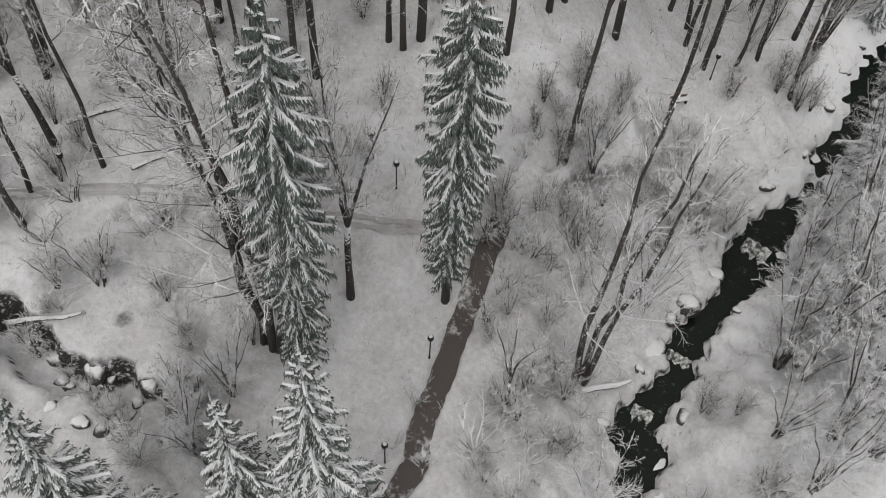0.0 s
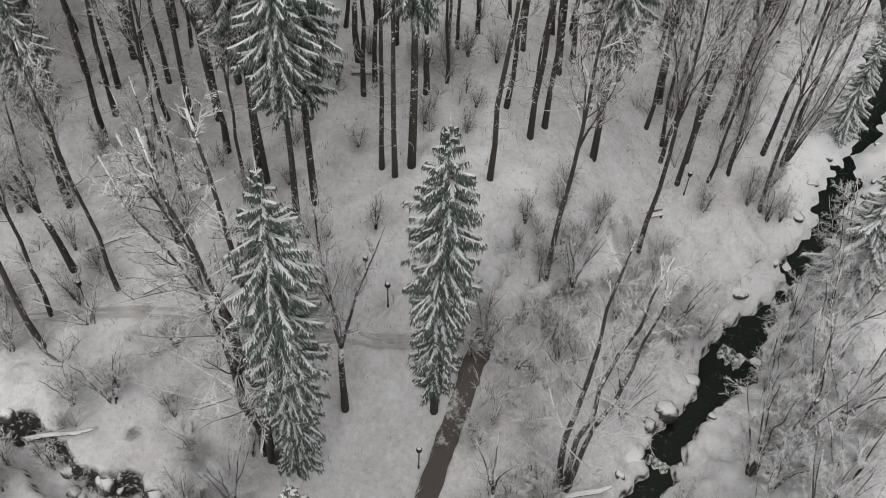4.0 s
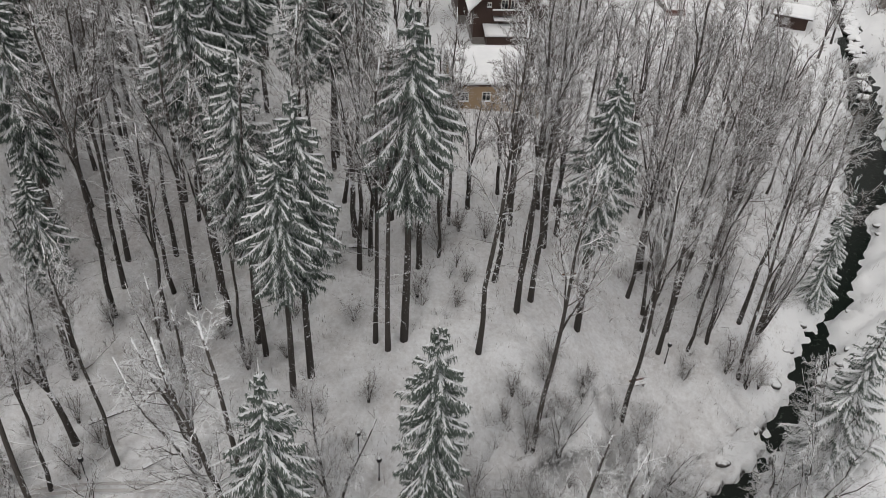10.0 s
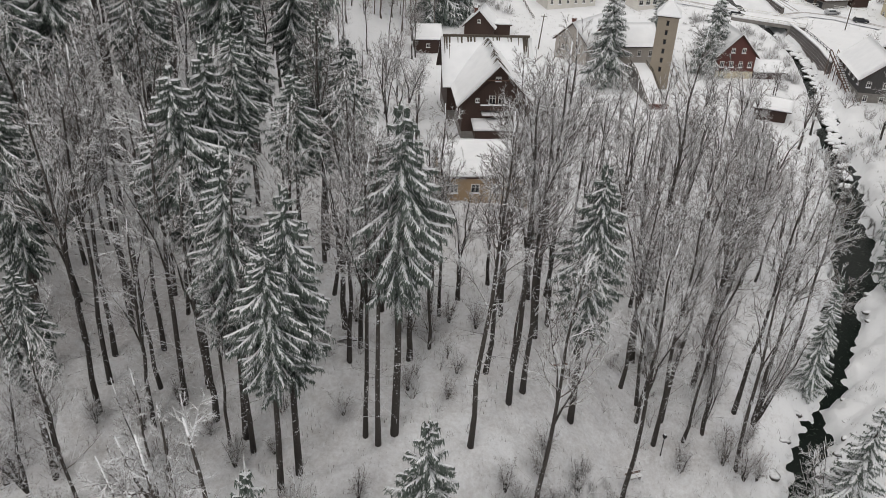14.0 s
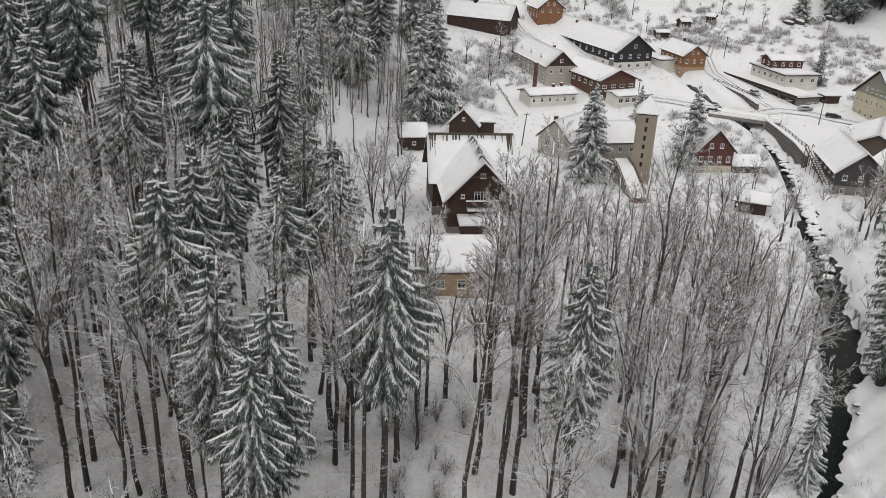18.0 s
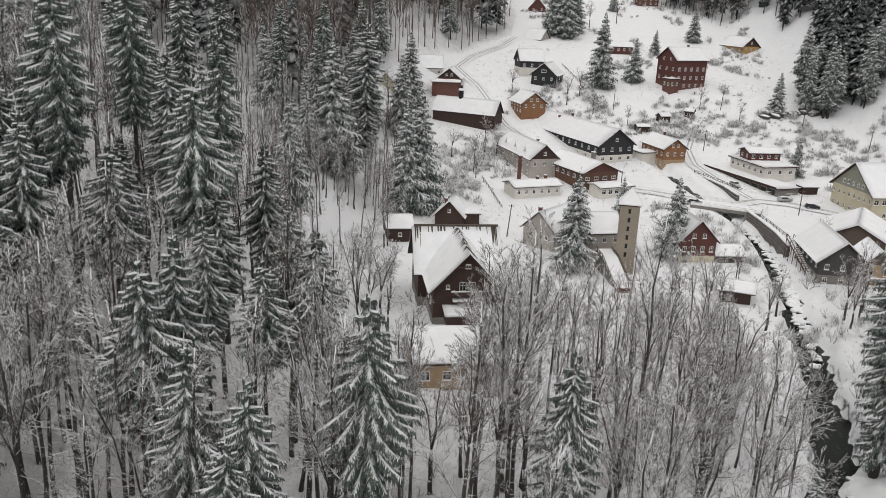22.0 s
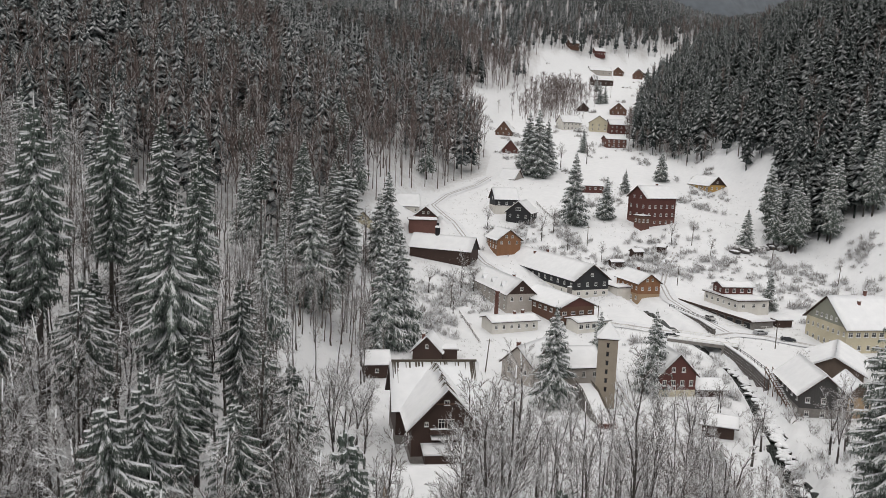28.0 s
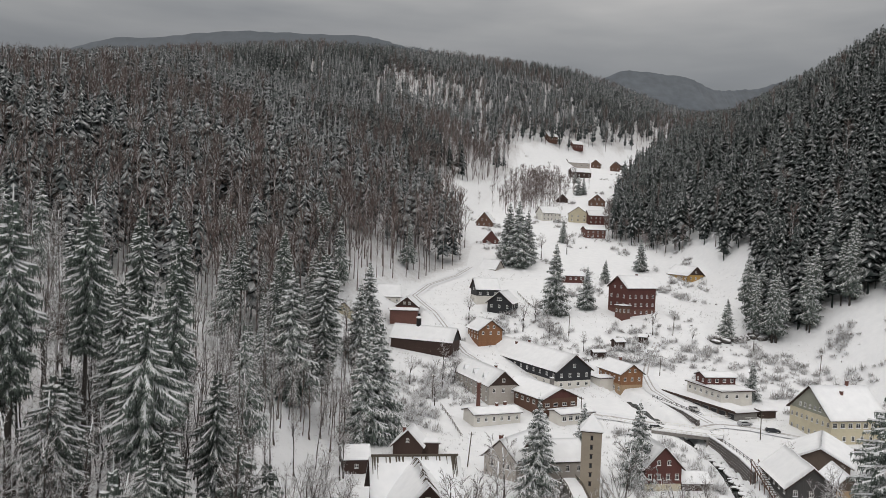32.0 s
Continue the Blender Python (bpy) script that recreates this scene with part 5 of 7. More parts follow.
def bare_tree(seed, kind="tall", subs=5, fine=4, limbs_n=14, twig=None):
    """Trunk, limbs and twigs of a leafless tree 24 m high. fan: stems that lean to local x, as from one stool."""
    rng = random.Random(seed)
    h, trunk, limbs, twigs = 24.0, Geo(), Geo(), Geo()
    if kind == "tall":
        st = stem_points(rng, h)
        trunk.tube(st, [0.23 * (1 - 0.8 * (k / 8) ** 1.1) + (0.05 if k == 0 else 0) for k in range(9)], 7)
        crown_on(limbs, twigs, rng, st, h, tip(rng, 0.44, 0.56), limbs_n * 2 // 3, 4.2, subs, fine, 0.22, 0.05, (32, 66))
        for sub in leaders(trunk, rng, st, tip(rng, 0.42, 0.6), 2, h * 0.42, 0.36, 0.1):
            crown_on(limbs, twigs, rng, sub, h, 0.2, limbs_n // 4, 3.2, subs, fine, 0.22, 0.045, (32, 62))
        for k in range(22):
            p, d = along(st, tip(rng, 0.1, 0.5))
            ln = tip(rng, 0.8, 3.2)
            low, _ = bough(limbs, rng, p, fork(rng, d, tip(rng, 50, 95)), ln, 0.03, 3, 3, 0.05)
            for j in range(5):
                q, e = along(low, tip(rng, 0.25, 0.98))
                spike(twigs, q, fork(rng, e, tip(rng, 28, 60)), ln * tip(rng, 0.15, 0.4), 0.0175)
    elif kind == "spread":
        st = stem_points(rng, h * 0.34, 5, 0.02)
        trunk.tube(st, [0.5, 0.4, 0.36, 0.33, 0.32], 8)
        for sub in leaders(trunk, rng, st, 1.0, 3, h * 0.62, 0.34, 0.24):
            crown_on(limbs, twigs, rng, sub, h, 0.1, limbs_n, 5.0, subs, fine, 0.18, 0.06, (34, 70), 0.06, 1.1)
    elif kind == "fan":
        for k in range(4 - seed % 2):
            a, c = tip(rng, -0.5, 0.5), 0.02 + 0.08 * k
            off = Vector((0.3 * k - 0.6, tip(rng, -0.4, 0.4), 0))
            st = [off + p for p in stem_points(rng, h * (0.92 - 0.04 * k), 9, 0.024, Vector((math.cos(a), math.sin(a))) * c)]
            trunk.tube(st, [(0.29 - 0.025 * k) * (1 - 0.82 * i / 8) for i in range(9)], 6)
            crown_on(limbs, twigs, rng, st, h, 0.22, limbs_n // 2 + 3, 4.6, subs, fine, 0.16, 0.045, (36, 76), 0.08, 0.85)
    else:
        for k in range(9 if kind == "bush" else 7 if kind == "clump" else 5):
            a = 0.95 * k + tip(rng, -0.4, 0.4)
            off = Vector((math.cos(a), math.sin(a), 0)) * (0.3 if kind == "few" else 0.5)
            st = [off + p for p in stem_points(rng, h * tip(rng, 0.6, 1.0), 8, 0.022, Vector((math.cos(a), math.sin(a))) * (tip(rng, 0.02, 0.06) * (k + 1) if kind == "few" else tip(rng, 0.1, 0.42)))]
            trunk.tube(st, [(0.44 - 0.06 * k if kind == "few" else 0.2) * (1 - 0.8 * i / 7) for i in range(8)], 5)
            crown_on(limbs, twigs, rng, st, h, 0.32 if kind == "few" else 0.14, limbs_n // 2, 5.0, subs, fine, 0.16, 0.13 if kind == "bush" else 0.055, (36, 74), 0.1, 2.8 if kind == "bush" else 1.2)
    crown = limbs.add(twigs.v, twigs.f)
    return [("trunk", trunk.mesh("trunk", M_BARK, True)), ("crown", crown.mesh("crown", twig or (M_TWIG if kind == "tall" else M_TWIG_WHITE)))]


def two_tone(name, g, mat, h, other):
    """One mesh of two parts, each with its own material."""
    k = len(g.f)
    me = g.add(h.v, h.f).mesh(name, mat)
    me.materials.append(other)
    me.polygons.foreach_set("material_index", [0] * k + [1] * (len(me.polygons) - k))
    return me


def leaf(g, p, out, side, length, width, droop, fold):
    """A narrow folded blade: a twig with its needles, or the snow on it."""
    mid = p + out * length * 0.4 - Vector((0, 0, droop * 0.3 * length + fold))
    end = p + out * length - Vector((0, 0, droop * length))
    k = len(g.v)
    g.v += [tuple(p), tuple(mid + side * width), tuple(end), tuple(mid - side * width)]
    g.f += [(k, k + 1, k + 2), (k, k + 2, k + 3)]


def spruce_tree(seed, whorls=30, per=6, pairs=12, clear=0.16, spread=3.4, load=1.0, hang=True, fat=1.0, full=0.62, twig=1.0, slim=0.28):
    """Trunk and boughs of a spruce 28 m high: snow lies along sagging boughs, frosted needle sprays hang to their sides.
    full: the share of the crown, from the tip, over which it widens; slim: by how much its foot is narrower."""
    rng = random.Random(seed)
    h, trunk, needles, snow = 28.0, Geo(), Geo(), Geo()
    up = Vector((0, 0, 1))
    st = stem_points(rng, h, 8, 0.003)
    trunk.tube(st, [0.34 * (1 - 0.96 * k / 7) + 0.012 for k in range(8)], 7)
    for i in range(whorls):
        s0 = (i + rng.random() * 0.5) / whorls
        turn = rng.uniform(0, 6.28)
        n = per if s0 < 0.9 else 5
        for j in range(n):
            s = min(max(s0 + tip(rng, -0.5, 0.5) / whorls, 0), 0.995)
            r = spread * min(1, (1 - s) / full) ** 0.9 * (1 - slim + slim * min(1, s * (7 if slim < 0.4 else 2.0))) + 0.14
            a = turn + 6.283 * j / n + tip(rng, -0.35, 0.35)
            rr = r * (tip(rng, 0.72, 1.12) if rng.random() < 0.8 else tip(rng, 0.45, 0.7))
            out, side = Vector((math.cos(a), math.sin(a), 0)), Vector((-math.sin(a), math.cos(a), 0))
            base, _ = along(st, clear + (0.985 - clear) * s)
            sag = tip(rng, 0.55, 0.95) * min(1, (1 - s) * 2.2) - (0.7 if s > 0.95 else 0.15 if s > 0.86 else 0)
            bend = tip(rng, -0.25, 0.25)
            pts = [base + out * rr * u + side * rr * bend * u * u + up * (rr * (-sag * u + 0.3 * sag * u * u)) for u in (0, 0.25, 0.5, 0.75, 1.0)]
            wide = (0.038 + 0.012 * rr) * load
            k0 = len(snow.v)
            for q, p in enumerate(pts):
                w = wide * (0.4, 0.9, 1.0, 0.95, 0.5)[q] * tip(rng, 0.35, 1.4)
                snow.v += [tuple(p - side * w - up * 0.05), tuple(p + up * 0.1 * load), tuple(p + side * w - up * 0.05)]
            for q in range(4):
                b = k0 + 3 * q
                snow.f += [(b, b + 1, b + 4, b + 3), (b + 1, b + 2, b + 5, b + 4)]
            m = max(3, int(pairs * (0.35 + 0.65 * min(1, rr / 3.0))))
            for q in range(m):
                u = 0.1 + 0.9 * (q + rng.random() * 0.8) / m
                p, d = along(pts, min(u, 0.999))
                ln = (rr * tip(rng, 0.22, 0.4) + 0.16) * (1.2 - 0.7 * u) * twig
                for sgn in (-1, 1):
                    o = (d * tip(rng, 0.5, 1.0) + side * sgn * tip(rng, 0.5, 0.9)).normalized()
                    x = o.cross(up).normalized()
                    dr = tip(rng, 0.25, 0.95)
                    leaf(needles, p - up * 0.06, o, x, ln * 1.05, (0.045 + ln * tip(rng, 0.05, 0.1)) * fat, dr + 0.1, 0.04 + ln * 0.05)
                    if rng.random() < 0.58 + 0.22 * load:
                        leaf(snow, p + up * 0.02, o, x, ln * tip(rng, 0.35, 0.85), (0.026 + ln * 0.03) * load * tip(rng, 0.6, 1.3), dr, 0.0)
                    if hang and rng.random() < 0.7:
                        e = p + o * ln * tip(rng, 0.1, 0.8) - up * dr * ln * 0.5
                        k = len(needles.v)
                        w = (o + x * tip(rng, -1, 1)).normalized() * tip(rng, 0.045, 0.09) * fat
                        needles.v += [tuple(e - w), tuple(e + w), tuple(e + o * tip(rng, 0, 0.2) - up * tip(rng, 0.3, 0.8))]
                        needles.f.append((k, k + 1, k + 2))
    top = st[-1]
    snow.tube([top - up * 0.5, top + up * 0.7], [0.06, 0.012], 4)
    return [("trunk", trunk.mesh("trunk", M_BARK, True)), ("crown", two_tone("crown", needles, M_NEEDLE, snow, M_BOUGHSNOW))]


def plant_tree(meshes, x, y, h, full, label, category, group, turn=None, wide=1.0, lean=(0, 0)):
    """One tree of height h; full: the height its meshes are made for."""
    z = gz(x, y) - 0.15
    k = h / full
    t = thing(category.replace(" ", "_") if category != "tree" else "bush" if "bush" in group else "bare_tree", pose(x, y, z, lean[0], lean[1], RNG.uniform(0, 360) if turn is None else turn), label, category, group)
    t.scale = (k * wide, k * wide, k)
    for name, me in meshes:
        part(name, me, None, t)
    return t


TALL = [bare_tree(10 + k, "tall", 9, 8, 30) for k in range(5)]
TALL_PLAIN = [bare_tree(30 + k, "tall", 7, 7, 24) for k in range(4)]
TALL_FAR = [bare_tree(36 + k, "tall", 5, 5, 16) for k in range(2)]
BROWN = [bare_tree(40 + k, "tall", 9, 9, 28, M_TWIG_WOOD) for k in range(3)]
SPREAD = [bare_tree(50 + k, "spread", 9, 9, 17) for k in range(2)]
GARDEN = [bare_tree(60 + k, "spread", 7, 8, 11, M_TWIG_WOOD) for k in range(3)]
CLUMP = [bare_tree(70 + k, "clump", 8, 8, 26) for k in range(3)]
BUSH = [bare_tree(75 + k, "bush", 6, 7, 18, M_TWIG_BUSH) for k in range(3)]
FEW = [bare_tree(80 + k, "few", 9, 9, 30) for k in range(2)]
FAN = [bare_tree(84 + k, "fan", 9, 9, 34) for k in range(2)]
SPRUCE = [spruce_tree(90 + k, 40, 8, 26, 0.07 + 0.05 * (k == 1), 2.5, 0.85, True, 0.75, 0.24, 0.66, 0.5) for k in range(3)]
SPRUCE_YOUNG = [spruce_tree(100 + k, 28, 7, 24, 0.03, 4.6, 1.4, True, 0.8, 0.9, 0.7) for k in range(2)]
SPRUCE_DENSE = [spruce_tree(120 + k, 30, 7, 8, 0.05, 5.2, 1.5, True, 1.7, 0.8, 1.2) for k in range(2)]
SPRUCE_HIGH = [spruce_tree(110 + k, 28, 7, 24, 0.42 + 0.07 * k, 3.5, 0.9, True, 0.85, 0.5, 0.62, 0.45) for k in range(3)]
SPRUCE_TALL = [spruce_tree(140 + k, 36, 7, 22, 0.54 + 0.06 * k, 1.8, 0.72, True, 0.75, 0.42, 0.72, 0.4) for k in range(2)]
SPRUCE_MID = [spruce_tree(130 + k, 24, 6, 5, 0.05 + 0.17 * k, 4.9, 1.35, True, 2.0, 0.85, 1.3) for k in range(3)]
SPRUCE_NEAR = [(-10, 33.9, 33), (0.4, 40.2, 31.2), (-6.4, 20.7, 24.5), (-10.8, 20, 20.5), (-19.5, 17.5, 24), (40, 57, 21), (45.5, 81, 16.5)]
SPRUCE_WOOD = [(-11.5, 54, 29.7), (-12.7, 51.8, 26.5), (-22.3, 63.4, 33.5), (-17.2, 57.5, 30), (-3.3, 59, 34), (-16, 80, 26), (-14.5, 88, 30), (-11.6, 85, 28.2), (-28.7, 100, 42), (14.5, 66, 30),
               (-33, 53, 22), (-36, 92, 33), (-42, 84, 34), (-47, 100, 36), (-33, 112, 33), (-24, 118, 31), (-52, 78, 33), (-58, 92, 35), (-40, 124, 34)]
SPRUCE_VILLAGE = [(32.6, 182.5, 24), (58.7, 194.1, 20.6), (52.1, 225.7, 12.5), (-8.5, 222, 31), (-4.6, 228, 33), (-7, 234, 30), (-13.1, 325.9, 29.6), (65.5, 353.5, 31), (81.1, 362.4, 19.3), (54.3, 435.4, 33),
                  (58.8, 430.7, 36), (65.1, 442.1, 28.7), (135, 337.7, 16.5), (120.3, 275.6, 13.5), (125.8, 437.3, 18), (63.5, 101, 40.5), (74, 119, 40), (57.3, 145.4, 6), (57.5, 153.8, 5), (59.5, 149, 5.5), (55.5, 149.5, 5), (-30, 232, 38), (-24, 262, 44), (-27, 285, 33), (-15, 300, 30), (100, 408, 12), (152, 742, 20), (158, 748, 17), (170, 850, 16), (96, 505, 15), (99, 520, 12)]
TALL_NEAR = [(9.7, 51.9, 23), (7.7, 64, 25), (9.2, 66.3, 25), (4, 58.1, 24), (5.3, 67.6, 23), (-4.7, 57.5, 26), (-6, 58.4, 24), (-8.9, 67.9, 25), (-8.0, 70, 24), (-16.2, 56.1, 24), (-18.2, 55.7, 17), (-31.9, 59.3, 27),
             (-32.1, 62.8, 26), (-26.3, 43.9, 24), (-31, 41.2, 23), (-36.8, 50.6, 22), (19.5, 59.1, 23), (24.1, 67.6, 22), (30.2, 77.1, 22), (33.4, 67, 20), (0, 75.6, 20), (-0.8, 74.4, 18), (-14.3, 84.7, 26), (-29.9, 76.4, 26),
             (-33.4, 73.7, 26), (-28.4, 68, 24), (-33.1, 66.7, 26), (6.9, 76.5, 22), (10.9, 75.6, 24), (12.7, 84.7, 24), (28.1, 95.4, 26), (22.6, 70.5, 20), (25.5, 71.1, 22), (30.1, 76.6, 21), (36.7, 73.4, 21), (34.2, 73.3, 23), (43.4, 82.9, 20)]
TALL_WOOD = [(-32.8, 71, 26), (-38.7, 72.1, 26), (-36.3, 89.3, 25), (-33.4, 89.4, 24), (-30.9, 38.7, 23), (-35.9, 84.6, 25), (-24, 61, 25), (-13.5, 64, 24), (16, 77, 22), (20, 86, 22), (25, 92, 21), (30, 97, 21), (17, 98, 20), 
             (23, 73, 20), (26, 83, 21), (37, 92, 19), (41, 104, 18), (34, 108, 19), (26, 110, 20), (23, 122, 15), (31, 124, 16), (40, 128, 16), (48, 140, 15), (36, 140, 16), (-8, 98, 19), (-12, 108, 19)]
for k, (x, y, h) in enumerate(SPRUCE_NEAR):
    plant_tree(SPRUCE_YOUNG[k % 2] if h < 25 else SPRUCE[k % 3], x, y, h, 28, "tall dark green spruce with heavy snow on drooping boughs" if h >= 25 else "young spruce with boughs loaded white with snow", "spruce tree", "spruces near the footpath", wide=0.95 if h > 28 else 1.45 if x > 30 and h > 18 else 1.3 if x < 0 else 1.0)
for k, (x, y, h) in enumerate(SPRUCE_WOOD):
    plant_tree(SPRUCE_HIGH[k % 3], x, y, h, 28, "tall forest spruce with bare lower trunk and snowy crown", "spruce tree", "spruces in the wood", wide=1.0)
for k, (x, y, h, w) in enumerate(((-42.3, 95, 47, 1.1), (-39.3, 110, 48, 0.9), (-45.5, 150, 43, 0.9), (-42.6, 165, 45, 0.9), (-29.5, 114, 46, 1.0), (-35.5, 250, 44, 0.9), (-33, 336, 40, 1.1), (-46, 240, 38, 1.0))):
    plant_tree(SPRUCE_TALL[k % 2], x, y, h, 28, "very tall slim spruce with a snowy crown above the wood", "spruce tree", "spruces in the wood", wide=w)
for k, (x, y, h) in enumerate(SPRUCE_VILLAGE):
    plant_tree(SPRUCE[0] if h > 39 else SPRUCE_DENSE[k % 2] if y < 470 and h > 10 else SPRUCE_MID[0], x, y, h, 28, "dense dark spruce dusted with snow beside the houses" if h > 7 else "small young fir bent under snow in the garden", "spruce tree", "spruces in the village", wide=1.3 if h < 26 else 1.35 if h > 39 else 1.2)
for k, (x, y, h) in enumerate(TALL_NEAR):
    h *= 1.0 if y < 50 else 1.4 if x > 3 else 1.25
    plant_tree(TALL[k % 5], x, y, h, 24, "slender leafless forest tree with dark trunk and snowy twigs", "tree", "bare trees in the wood", wide=0.85, lean=(RNG.uniform(-2, 2), RNG.uniform(-2, 2)))
for k, (x, y, h) in enumerate(TALL_WOOD):
    plant_tree(TALL_PLAIN[k % 4] if y > 80 else TALL[k % 5], x, y, h * 1.25, 24, "slender leafless forest tree with dark trunk and snowy twigs", "tree", "bare trees in the wood", wide=0.95, lean=(RNG.uniform(-3, 3), RNG.uniform(-3, 3)))
for k, (x, y, h) in enumerate(((43.9, 100.3, 17), (47.2, 103.3, 16), (51.5, 108.2, 17), (55, 113.5, 16), (52.2, 114.9, 14), (57.5, 121, 13), (49, 99, 15), (46, 110, 14))):
    plant_tree(BROWN[k % 3] if k % 2 else TALL_PLAIN[k % 4], x, y, h, 24, "slender leaning leafless tree on the snowy creek bank", "tree", "bare trees of the valley", wide=1.05, lean=(RNG.uniform(-3, 3), RNG.uniform(3, 9)))
